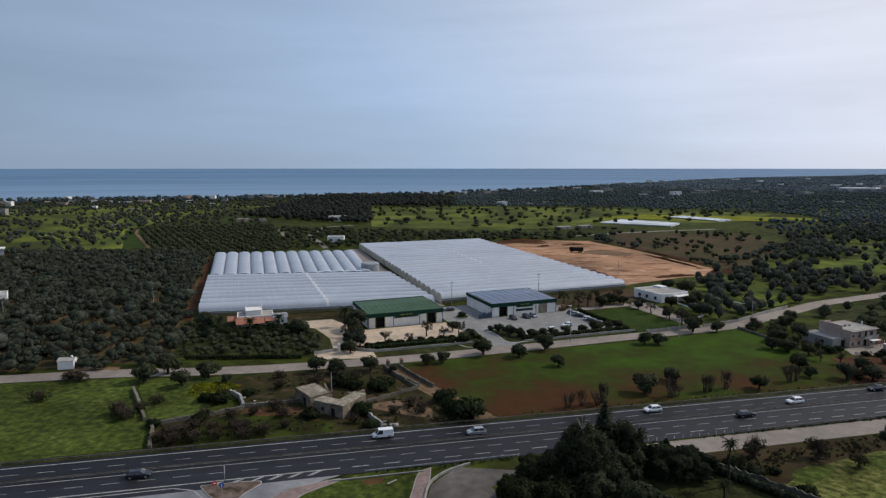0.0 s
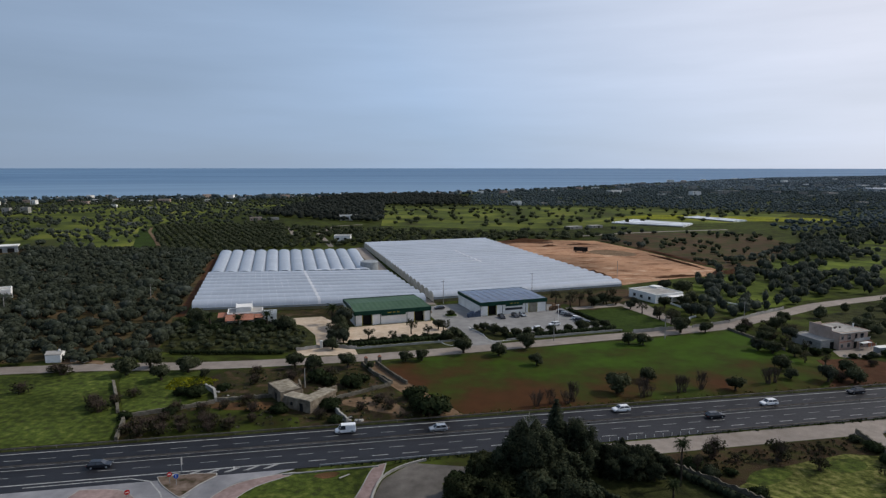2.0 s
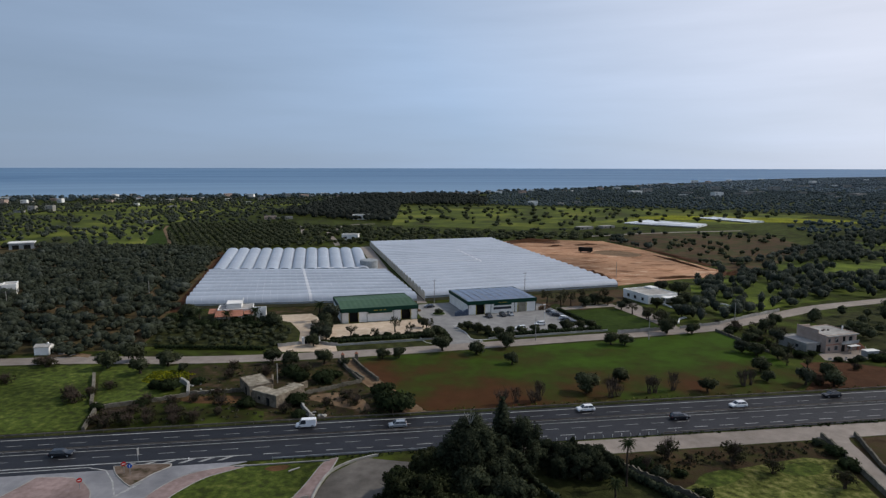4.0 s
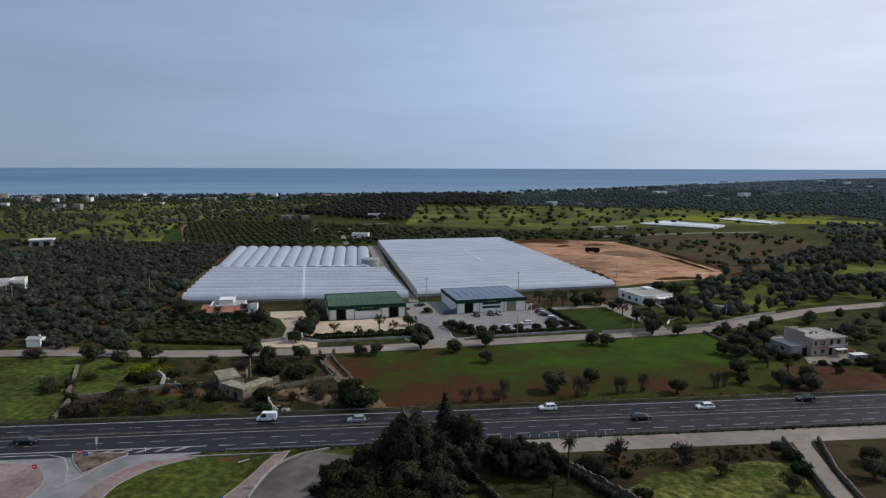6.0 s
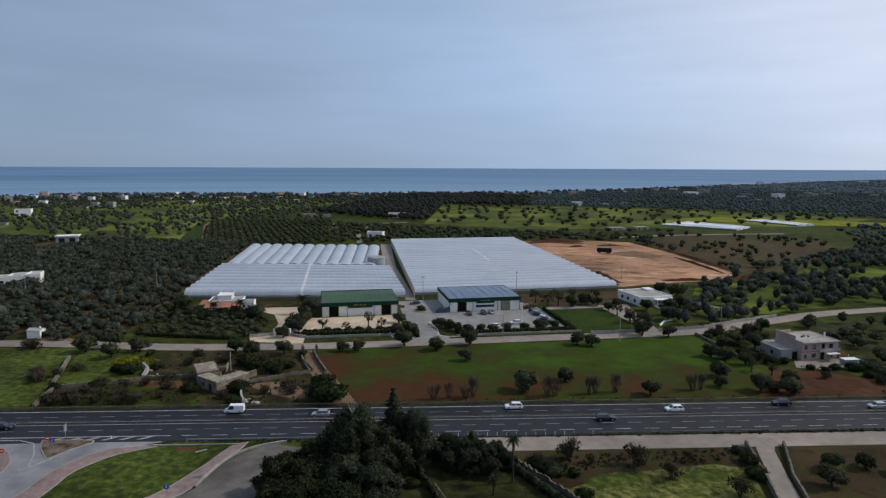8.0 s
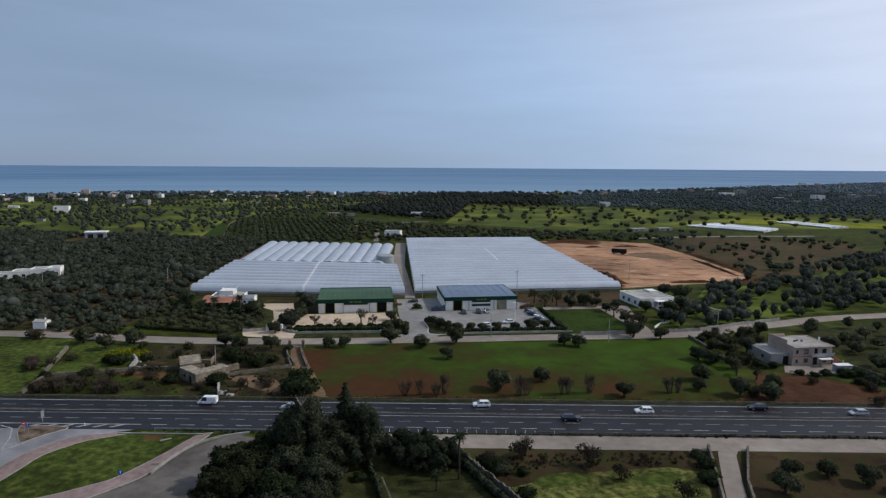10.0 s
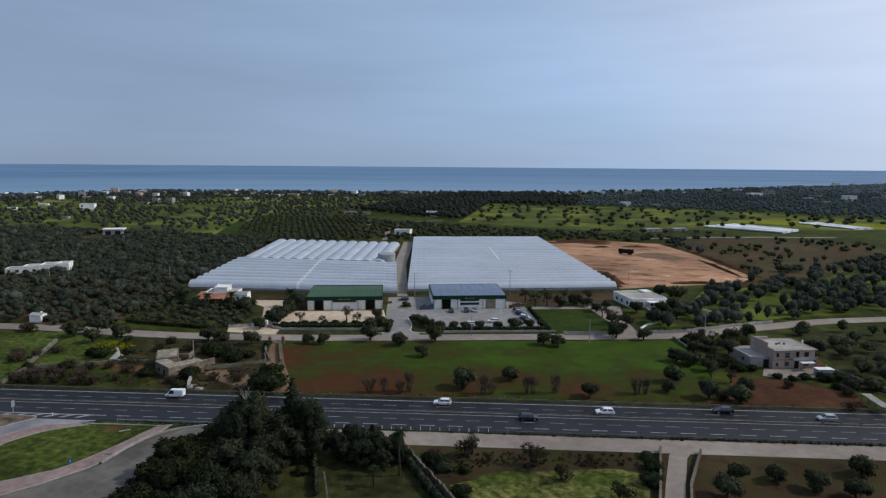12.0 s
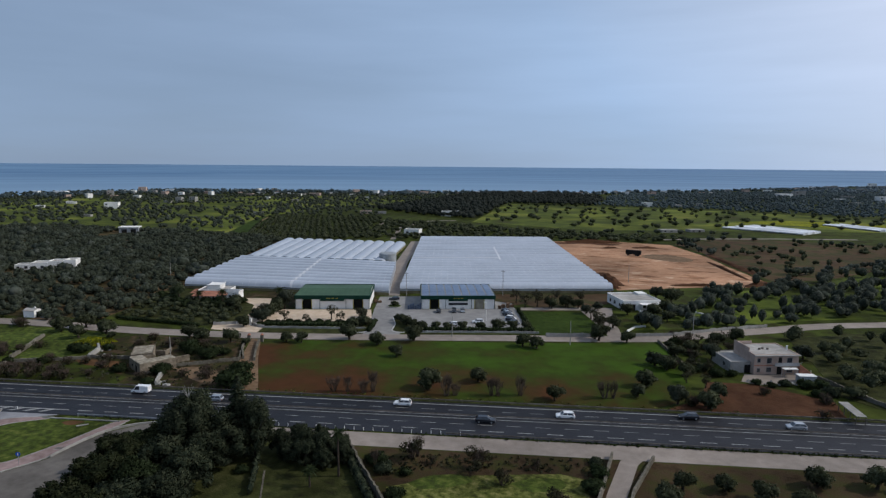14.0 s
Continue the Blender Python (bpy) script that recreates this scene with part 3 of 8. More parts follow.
patch("far_meadow", [(-330, 440), (-235, 445), (-225, 460), (-305, 610), (-300, 800), (-560, 850), (-640, 560)], 0.06, FARFIELD, "grassy olive land in the distance")
patch("green_strip", [(-206, 432), (-225, 436), (-300, 590), (-278, 600)], 0.08, LAWN, "strip of fresh green grass beside the grove")
patch("red_soil_plot", [(107, 160.5), (134, 166.5), (150, 170), (150, 185), (133, 192), (121, 190), (119, 176)], 0.04, REDSOIL, "reddish weedy plot below the house")
patch("house_court", [(130, 193.5), (134, 192), (142, 196), (150, 199), (148, 206), (140, 203.5), (131.5, 200.2)], 0.06, DUSTROAD, "pale gravel court before the house", "court")
patch("scrub_ground", [road_xy(42, -24.6), road_xy(300, -24.6), (330, 60), (60, 70)], 0.03, SCRUB, "rough scrub ground south of the road", "ground")
patch("dry_grass_plot", [(63, 110), (72.6, 117.6), (82, 121.5), (91.6, 125.2), (98, 124.5), (97, 108), (90, 92), (76, 92)], 0.06, DRYGRASS, "plot of dry yellow grass")
patch("green_patch", curve_line([(66, 112.6), (69, 116.4), (74, 118.6), (77, 117), (73, 113.4), (69, 111.4), (66, 112.6)], 3)[:-1], 0.068, MEADOW, "greener patch in the dry grass", "grass")
patch("green_patch", curve_line([(83.5, 118.4), (87, 121.8), (92, 123.2), (93, 120), (88, 117), (83.5, 118.4)], 3)[:-1], 0.068, MEADOW, "greener patch in the dry grass", "grass")
patch("garden_lawn", [road_xy(16, -24.6), road_xy(41, -24.6), (63, 106), (72, 84), (22, 78), (14, 100)], 0.035, SHADELAWN, "shaded garden lawn of the house among trees", "lawn")

patch("grove_floor", [(-300, 158), (-130, 176), (-106, 183), (-85, 186), (-96, 238), (-99, 243), (-124, 320), (-153, 411), (-160, 425), (-200, 428), (-320, 438), (-430, 420)], 0.025, GROVEFLOOR, "brownish weedy floor of the olive grove", "ground")
strip("boundary_track", [(-99.5, 238), (-111, 276), (-124.5, 320), (-138, 362), (-153, 411)], 1.7, 0.04, REDSOIL, "reddish earth track along the greenhouse side", "track")
strip("farm_track", curve_line([(-86, 458), (-97, 492), (-107, 520), (-116, 545), (-117, 580), (-118, 612), (-112, 628), (-92, 640)], 3), 2.0, 0.07, DUSTROAD, "pale winding track behind the greenhouses", "track")
strip("farm_track", [(-137, 540), (-150, 580), (-163, 612)], 1.8, 0.07, DUSTROAD, "pale farm track beside the olive rows", "track")
strip("grove_path", [(-196, 422), (-233, 488), (-276, 562), (-292, 598)], 1.3, 0.09, TRACK, "brown earth path beside the olive rows", "path")
# farm yard
patch("villa_ground", [(-98, 240), (-101, 236), (-84, 190.5), (-42, 191.5), (-36, 197), (-40, 213), (-47, 226), (-62, 234), (-63, 250), (-80, 245.5)], 0.028, SHADELAWN, "dark green garden ground round the villa", "garden")
patch("shed_ground", [(-62, 236), (-44, 241), (-36, 232), (-27.5, 226.5), (0, 237), (-8, 260), (-6, 261), (-62, 250)], 0.03, EARTH, "brown earth round the packing shed", "ground")
patch("shed_side_ground", [(47.5, 255.5), (56, 268), (66, 256), (90, 281), (95, 272), (104, 296), (90, 303), (12.5, 271), (13, 267.5), (39, 279)], 0.032, BROWNFIELD, "brown earth behind the sheds", "ground")
patch("gravel_forecourt", [(-41, 233), (-34, 222.5), (-26, 225), (1, 235.5), (11, 214.5), (-20, 203), (-29.5, 204), (-36, 212)], 0.05, GRAVEL, "beige gravel forecourt of the packing shed", "forecourt")
patch("villa_drive", [(-62, 234.5), (-52, 238), (-43.4, 240.5), (-36, 231), (-32.5, 214.5), (-28.5, 200), (-22.5, 196.6), (-20.4, 190), (-38, 188.5), (-41, 193.5), (-35.2, 197.5), (-39.5, 213), (-47, 226)], 0.045, GRAVEL, "pale gravel drive to the villa", "drive")
patch("olive_meadow", [(112, 262), (128, 318), (152, 336), (166, 358), (192, 376), (266, 468), (330, 560), (420, 600), (620, 560), (560, 420), (340, 356), (260, 323), (198, 295), (160, 276), (142, 263), (120, 248), (106, 242)], 0.03, GROVEGRASS, "bright green grass under old olive trees")
patch("house_meadow", [(150, 246), (175, 262), (260, 302), (400, 350), (420, 280), (240, 190), (165, 178), (152, 190), (152, 215)], 0.03, SHADELAWN, "rough dark grass behind the house")
patch("far_meadow_west", [(-330, 440), (-640, 560), (-560, 850), (-300, 800), (-240, 1000), (-500, 1080), (-900, 900), (-900, 430), (-430, 425)], 0.03, FARFIELD, "grassy far olive land")
patch("weedy_strip", [(-60, 129), (-55, 141.5), (-46, 146.5), (-33, 141.5), (-26, 140), *[road_xy(q, 3.2) for q in (-24, -40, -56)]], 0.05, GRASS, "weedy strip of grass and brown earth", "grass")
patch("weedy_sand", curve_line([(98, 437), (104, 446), (116, 447), (127, 437), (129, 424), (121, 416), (110, 421), (101, 428), (98, 437)], 4)[:-1], 0.066, TRACK, "weedy brownish patch on the levelled sand", "ground")
patch("dark_sand", curve_line([(32, 486), (48, 497), (66, 498), (82, 493), (74, 484), (56, 488), (42, 480), (32, 486)], 4)[:-1], 0.062, REDSOIL, "dark disturbed soil at the edge of the sand", "ground")
strip("far_track", [(112, 540), (150, 562), (200, 583), (262, 602)], 2.6, 0.09, DUSTROAD, "pale farm track behind the fallow field", "track")
tagged(obj("verge", [(*road_xy(q, n), z) for q in (-420, 520) for n, z in ((1.3, -0.2), (1.32, 0.075), (2.7, 0.06), (2.7, -0.2))], [(0, 4, 5, 1), (1, 5, 6, 2), (2, 6, 7, 3)], SHADELAWN), "dry grassy verge of the highway", "verge", kind="structure")
patch("grey_yard", [(0.5, 262), (12, 267), (20, 243), (47, 254), (43, 268), (51, 266), (55.5, 254), (65, 227.5), (60, 226), (29.5, 215.5), (24.5, 212), (26.5, 200.5), (15, 197), (9.5, 216), (2, 236), (-6, 259)], 0.055, YARD, "grey paved yard and entrance drive", "yard")
patch("alley", [(-5, 262.5), (1, 264), (-30, 350), (-61, 455), (-68, 452), (-36, 345)], 0.04, DUSTROAD, "pale track between the greenhouses", "track")
patch("gravel_court", [(80, 262), (83, 271), (91, 272), (93, 252), (97.5, 229.5), (93, 227.5), (88.5, 241)], 0.045, DUSTROAD, "pale court of the white house", "court")
strip("garden_walk", [(56, 257.5), (68, 262), (81, 267)], 2.4, 0.047, DUSTROAD, "pale beige path along the lawn", "path")
patch("farm_lawn", [(57, 253.7), (80.5, 260), (88, 241), (92, 227), (74, 221.5), (68.5, 222)], 0.05, LAWN, "green lawn beside the yard", "lawn")

# slip road, islands and kerbs at the junction
patch("bare_strip", curve_line([(-52, 147), (-47, 144.2), (-40, 144), (-34, 145.2), (-33.5, 148.5), (-39, 149.5), (-45, 148.6), (-52, 147)], 4)[:-1], 0.062, ORANGESOIL, "strip of bare orange soil below the wall", "soil")
patch("stony_strip", curve_line([(-20, 150), (-14, 147), (-6, 143.5), (-1, 144), (-5, 151), (-12, 154), (-20, 150)], 4)[:-1], 0.045, TRACK, "stony bare ground beside the ruin", "soil")
patch("planted_verge", [(-24, 194.5), (12.5, 206.5), (14.8, 202), (12, 199.5), (-21, 189.5)], 0.034, SHADELAWN, "dark weedy verge before the forecourt", "verge")
patch("planted_verge", [(27, 206.5), (70, 221.5), (71, 219), (60, 215.5), (27.5, 204.5)], 0.034, SHADELAWN, "dark weedy verge before the yard", "verge")
patch("slip_road", [road_xy(-95, -15.8), road_xy(-22, -16.2), *curve_line([(-26, 110.5), (-29.4, 108.8), (-32, 104), (-33, 98), (-31.5, 90), (-33, 70)]), (-75, 70), (-110, 88)], 0.048, ASPHALT_OLD_GLINT, "light grey asphalt slip road", "road")
patch("gravel_lot", [(3, 118), (0.5, 115), (-2.2, 111), (-3, 105), (-2.8, 98), (-4.7, 93.2), (-8.3, 86), (-13, 79), (-17, 74), (26, 74), (14, 100), (9, 110), (16, 116.5)], 0.045, LOT, "dusty grey gravelled lay-by", "road")
patch("junction_grass", [road_xy(-21, -17.6), road_xy(-2, -17.6), *curve_line([(-4.6, 115), (-5.9, 106), (-8.1, 96), (-10.7, 92), (-15.1, 87), (-23, 79.7)]), *curve_line([(-26.5, 80), (-27.5, 91.8), (-28.6, 98.8), (-27.6, 103), (-25.4, 107.7), (-20, 112)])], 0.10, MEADOW, "bright grass plot at the junction", "lawn")
patch("bare_spot", curve_line([(-15.5, 111.6), (-13.5, 110.9), (-11.4, 111.8), (-10.8, 113.4), (-12.5, 113.6), (-14.8, 112.8), (-15.5, 111.6)], 4)[:-1], 0.112, ORANGESOIL, "bare brown spot in the junction grass", "soil")

# road paint; the nearer carriageway is paler
obj("carriageway", [(*road_xy(q, n), 0.054) for q in (-420, 520) for n in (-7.5, -16.95)], [(0, 1, 3, 2)], ASPHALT_NEAR, bpy.data.objects["road"], "paler worn asphalt")
road = bpy.data.objects["road"]
DASH = bpy.data.meshes.new("lane_dash")
DASH.from_pydata([(-1.6, -0.08, 0.066), (1.6, -0.08, 0.066), (1.6, 0.08, 0.066), (-1.6, 0.08, 0.066)], [], [(0, 1, 2, 3)])
DASH.materials.append(PAINT)
WIDE_DASH = bpy.data.meshes.new("edge_dash")
WIDE_DASH.from_pydata([(-1.7, -0.13, 0.066), (1.7, -0.13, 0.066), (1.7, 0.13, 0.066), (-1.7, 0.13, 0.066)], [], [(0, 1, 2, 3)])
WIDE_DASH.materials.append(PAINT)
DASH_STEP = 6.3
for n, first, me, name in ((-3.15, -118, DASH, "lane_dash"), (-10.9, -117, DASH, "lane_dash"), (-14.2, -20, WIDE_DASH, "edge_dash")):
    s = first
    while s < 215:
        share(name, me, ROAD_POSE @ pose(s, n, 0), road)
        s += DASH_STEP
for n, s0, s1, w in ((0.0, -300, 400, 0.16), (-6.15, -300, 400, 0.12), (-7.75, -300, 400, 0.12), (-14.2, -300, -24, 0.18)):
    ob = obj("edge_line", [(s0, n - w, 0.066), (s1, n - w, 0.066), (s1, n + w, 0.066), (s0, n + w, 0.066)], [(0, 1, 2, 3)], PAINT, road)
    ob.matrix_basis = ROAD_POSE
HATCH = bpy.data.meshes.new("hatch_bar")
HATCH.from_pydata([(-1.6, -0.75, 0.068), (-0.5, -0.75, 0.068), (1.6, 0.75, 0.068), (0.5, 0.75, 0.068)], [], [(0, 1, 2, 3)])
HATCH.materials.append(PAINT)
for k in range(6):
    share("hatch_bar", HATCH, ROAD_POSE @ pose(-47.5 + 3.7 * k, -15.45 + 0.06 * k, 0), road)
slip = bpy.data.objects["slip_road"]
for a, b in (((-68, 105.4), (-50, 109.6)), ((-50, 109.6), (-45.8, 108.8)), ((-45.8, 108.8), (-42, 104.8)), ((-42, 104.8), (-38.6, 99.8))):
    d = (Vector(b) - Vector(a)).normalized() * 0.14
    obj("slip_line", [(a[0] - d.y, a[1] + d.x, 0.06), (a[0] + d.y, a[1] - d.x, 0.06), (b[0] + d.y, b[1] - d.x, 0.06), (b[0] - d.y, b[1] + d.x, 0.06)], [(0, 1, 2, 3)], PAINT, slip)


for k in range(5):                       # give-way dashes
    ob = obj("give_way_dash", [(-0.7, -0.3, 0.06), (0.7, -0.3, 0.06), (0.7, 0.3, 0.06), (-0.7, 0.3, 0.06)], [(0, 1, 2, 3)], PAINT, slip)
    ob.matrix_basis = pose(-36.6 - 0.55 * k, 104.4 - 1.45 * k, 0, 0, 0, 60)


def kerbed(name, pts, material, label, category, z=0.16, kerb=None):
    """A raised island: paving with a kerb of concrete stones round it."""
    isl = thing(name, pose(0, 0, 0), label, category, kind="structure")
    pts = [p for p in curve_line([*pts, pts[0]], 3)][:-1]
    n = len(pts)
    area = sum(pts[i][0] * pts[(i + 1) % n][1] - pts[(i + 1) % n][0] * pts[i][1] for i in range(n))
    pts = pts if area > 0 else pts[::-1]
    obj("paving", [(x, y, z - 0.02) for x, y in pts] + [(x, y, -0.2) for x, y in pts], [list(range(n))] + [(i, i + n, (i + 1) % n + n, (i + 1) % n) for i in range(n)], material, isl)
    stone = bpy.data.meshes.new("kerb_stone")
    bm = bevelled(boxes((-0.49, -0.11, -0.1, 0.49, 0.11, z)), 0.03)
    bm.to_mesh(stone)
    bm.free()
    stone.materials.append(kerb or CONCRETE)
    for i in range(n):
        a, b = Vector(pts[i]), Vector(pts[(i + 1) % n])
        d = b - a
        k = max(1, round(d.length))
        for j in range(k):
            p = a + d * ((j + 0.5) / k)
            ob = share("kerb_stone", stone, pose(p.x, p.y, 0, 0, 0, math.degrees(math.atan2(d.y, d.x))), isl)
            ob.scale = (d.length / k, 1, 1)
    return isl


kerbed("traffic_island", [(-45.2, 110.4), (-34.5, 112.3), (-36.1, 107.9), (-37.4, 104), (-38.3, 103.6), (-43, 107.5)], ISLAND, "kerbed brown paved splitter island with signs", "traffic island")
kerbed("roundabout_island", [(-57, 105), (-50, 105.4), (-45.5, 102.6), (-42.6, 99), (-41.5, 94), (-43, 80), (-60, 78)], PINKPAVE, "pink paved island with a pale kerb", "traffic island")
kerbed("pavement", [(-19.5, 113.2), (-24, 111.6), (-29, 108.6), (-31.7, 104.2), (-32.8, 98.3), (-31.8, 91.4), (-31.5, 80), (-27.2, 80), (-27.6, 91.8), (-28.6, 98.8), (-27.5, 103.2), (-25.2, 107.6), (-20.3, 111.8)], PINKPAVE, "curved pink paved footway", "pavement")
kerbed("wedge_island", [(-2.4, 117.6), (-4.8, 115.2), (-5.9, 106.3), (-8.0, 96), (-10.6, 92), (-15, 87), (-23, 79.5), (-17.5, 76), (-13.5, 79), (-8.8, 86), (-5.2, 93.2), (-3.4, 98.2), (-3.5, 105.6), (-2.6, 112.6)], PINKPAVE, "pink paved strip with a pale kerb", "pavement")

cover = thing("manhole_cover", pose(-4.6, 101.8, 0.145, 0, 0, 20), "rust-red square manhole cover in the paving", "manhole cover")
part("plate", bevelled(boxes((-0.75, -0.5, -0.02, 0.75, 0.5, 0.03)), 0.01), RUST, cover)
part("rim", boxes((-0.85, -0.6, -0.02, 0.85, -0.52, 0.02), (-0.85, 0.52, -0.02, 0.85, 0.6, 0.02)), CONCRETE, cover)
# low white wall of the lay-by
lay_wall = thing("low_wall", pose(0, 0, 0), "low whitewashed concrete wall along the lay-by", "wall")
pts = curve_line([(5.5, 119.2), (3.8, 118.3), (0.2, 115.5), (-2.5, 111.2), (-3.2, 104.9), (-2.9, 98.4)], 3)
verts, faces = [], []
for i, p in enumerate(pts):
    q0, q1 = Vector(pts[max(i - 1, 0)]), Vector(pts[min(i + 1, len(pts) - 1)])
    d = (q1 - q0).normalized() * 0.16
    for sx in (1, -1):
        verts += [(p[0] - sx * d.y, p[1] + sx * d.x, -0.1), (p[0] - sx * d.y, p[1] + sx * d.x, 0.45)]
for i in range(len(pts) - 1):
    a = 4 * i
    faces += [(a, a + 4, a + 5, a + 1), (a + 1, a + 5, a + 7, a + 3), (a + 3, a + 7, a + 6, a + 2)]
obj("wall_body", verts, faces, CONCRETE, lay_wall)


beam = thing("road_barrier", pose(-21.6, 112.0, 0, 0, 0, 12.8), "low white concrete barrier along the junction grass", "barrier")
part("rail", bevelled(boxes((0, -0.12, 0.12, 18.4, 0.12, 0.38)), 0.04), CONCRETE, beam)
for k in range(7):
    part("foot", boxes((0.2 + 3.0 * k - 0.16, -0.16, -0.05, 0.2 + 3.0 * k + 0.16, 0.16, 0.117)), CONCRETE, beam)
bm = bmesh.new()
tube(bm, (-1.1, 0, 0.16), (1.2, 0.15, 0.19), 0.17, 0.13, 9)
log = part("log", bm, CONCRETE, None, "bleached log lying in the junction grass")
log.matrix_basis = pose(-9.6, 111.6, 0.09, 0, 0, 40)
tagged(log, "bleached log lying in the junction grass", "log")


# ---------------------------------------------------------------- guard rails
def guard_rail(s0, s1, n, label, material, double=False, step=4.0):
    g = thing("guard_rail", ROAD_POSE @ pose(s0, n, 0), label, "guard rail", "highway guard rails")
    length = s1 - s0
    prof = [(0.0, 0.46), (0.06, 0.50), (0.06, 0.57), (0.0, 0.61), (0.06, 0.65), (0.06, 0.72), (0.0, 0.76)]
    for sy in ((-1, 1) if double else (-1,)):
        verts = [(x, sy * (0.10 + a), z) for x in (0, length) for a, z in prof]
        k = len(prof)
        obj("rail", verts, [(i, i + 1, k + i + 1, k + i) for i in range(k - 1)], material, g)
    post = bpy.data.meshes.new("post")
    bm = boxes((-0.05, -0.08, -0.2, 0.05, 0.08, 0.74))
    bm.to_mesh(post)
    bm.free()
    post.materials.append(material)
    for i in range(int(length / step) + 1):
        share("post", post, pose(i * step, 0, 0), g)
    return g


guard_rail(-130, 230, 1.75, "weathered steel guard rail on the verge", RUST)
guard_rail(-130, 230, -6.95, "weathered double steel guard rail in the median", RUST, True)
guard_rail(-19.5, 12, -17.35, "galvanised guard rail beside the junction grass", STEEL)
guard_rail(64, 230, -17.2, "weathered steel guard rail by the service road", RUST)


# ---------------------------------------------------------------- greenhouses
def greenhouse(name, quad, spans, eave, ridge, end_mat, label, along_front=True, hoop=3.0, film=FILM, near_end=None):
    """Joined plastic tunnels on a four-cornered plan; corners run front left, front right, back right, back left."""
    A, B, C, D = (Vector((*p, 0)) for p in quad)
    if not along_front:
        A, B, C, D = B, C, D, A
    gh = thing(name, Matrix.Translation(A), label, "greenhouse", "farm greenhouses")
    A0 = A.copy()
    K = 8

    def at(f, g, z):
        p = (A.lerp(B, f)).lerp(D.lerp(C, f), g) - A0
        return (p.x, p.y, z)

    for i in range(spans):
        g0, g1 = i / spans, (i + 1) / spans
        arc = []
        for k in range(K + 1):
            th = math.pi * k / K
            arc.append((g0 + (g1 - g0) * (0.5 - 0.5 * math.cos(th)), eave + (ridge - eave) * math.sin(th) ** 0.8))
        verts, faces = [], []
        M = 6
        for j in range(M + 1):
            for g, z in arc:
                sag = 0.05 * math.sin(9.1 * j + 2.3 * i)
                verts.append(at(j / M, g, z + sag * (z > eave + 0.1)))
        for j in range(M):
            for k in range(K):
                a = j * (K + 1) + k
                faces.append((a, a + K + 1, a + K + 2, a + 1))
        bay = obj("roof_bay", verts, faces, film, gh, smooth=True)
        L = (B - A).length
        nh = max(2, int(L / hoop))
        verts, faces = [], []
        for h in range(nh + 1):
            f0 = h / nh
            for df in (-0.04 / L, 0.04 / L):
                for g, z in arc:
                    verts.append(at(min(1, max(0, f0 + df)), g, z + 0.07))
            b = h * 2 * (K + 1)
            for k in range(K):
                faces.append((b + k, b + K + 1 + k, b + K + 2 + k, b + k + 1))
        tagged(obj("ribbing", verts, faces, FILMSEAM, bay), kind="stuff")
        for f, flip in ((0, 1), (1, 0)):
            ring = [at(f, g, z - 0.02) for g, z in arc]
            base = [at(f, g1, 0), at(f, g0, 0)]
            obj("gable", ring + base, [list(range(K + 3))], near_end if near_end and f == 0 else end_mat, gh)
        v = [at(f, g0, z) for f in (0, 1) for z in (eave - 0.12, eave + 0.16)]
        d = Vector(at(0, 1, 0)).normalized() * 0.42
        v = [Vector(p) - d for p in v] + [Vector(p) + d for p in v]
        obj("gutter", v, [(0, 1, 3, 2), (4, 6, 7, 5), (1, 5, 7, 3)], TANKGREY, gh)
    for g, name2 in ((0, "front_wall"), (1, "back_wall")):
        out = Vector(at(0, 1, 0)).normalized() * (-0.06 if g == 0 else 0.06)
        v = [Vector(at(f, g, z)) + out for f, z in ((0, 1.3), (1, 1.3), (1, eave), (0, eave))]
        obj(name2, v, [(0, 1, 2, 3)], film, gh)
        v = [Vector(at(f, g, z)) + out for f, z in ((0, 0), (1, 0), (1, 1.3), (0, 1.3))]
        obj("side_netting", v, [(0, 1, 2, 3)], OLIVENET, gh)
    return gh


GHR = [(-0.5, 268.5), (89.3, 303.5), (27.8, 490), (-61.5, 457)]
greenhouse("greenhouse", GHR, 25, 2.2, 4.25, FILMSEAM, "long multi-bay plastic greenhouse with white film roof", near_end=GABLENET)
GHL = [(-97, 244), (-3.5, 263), (-29, 331), (-121.5, 321)]
greenhouse("greenhouse", GHL, 9, 2.0, 4.5, FILM, "multi-bay plastic greenhouse with ridges along its front")
GHB = [(-122, 323), (-38, 335), (-60, 421), (-150, 409)]
greenhouse("greenhouse", GHB, 12, 1.8, 3.9, FILM, "rounded plastic tunnels joined in a row", along_front=False)


def roof_seam(quad, spans, eave, ridge, f, g0, g1, width, label, along_front=True):
    """A clean strip of film that runs across the tunnels and follows their backs."""
    A, B, C, D = (Vector((*p, 0)) for p in quad)
    if not along_front:
        A, B, C, D = B, C, D, A
    o = A.lerp(B, f)
    df = width / 2 / (B - A).length
    verts, faces = [], []
    for i in range(int(spans * g0), int(spans * g1)):
        for k in range(9):
            th = math.pi * k / 8
            g, z = (i + 0.5 - 0.5 * math.cos(th)) / spans, eave + (ridge - eave) * math.sin(th) ** 0.8 + 0.12
            for q in (f - df, f + df):
                p = A.lerp(B, q).lerp(D.lerp(C, q), g) - o
                verts.append((p.x, p.y, z))
    for a in range(0, len(verts) - 2, 2):
        faces.append((a, a + 1, a + 3, a + 2))
    ob = obj("film_seam", verts, faces, FILMSEAM, None, label, True)
    ob.matrix_basis = Matrix.Translation(o)
    return tagged(ob, label, "film strip")


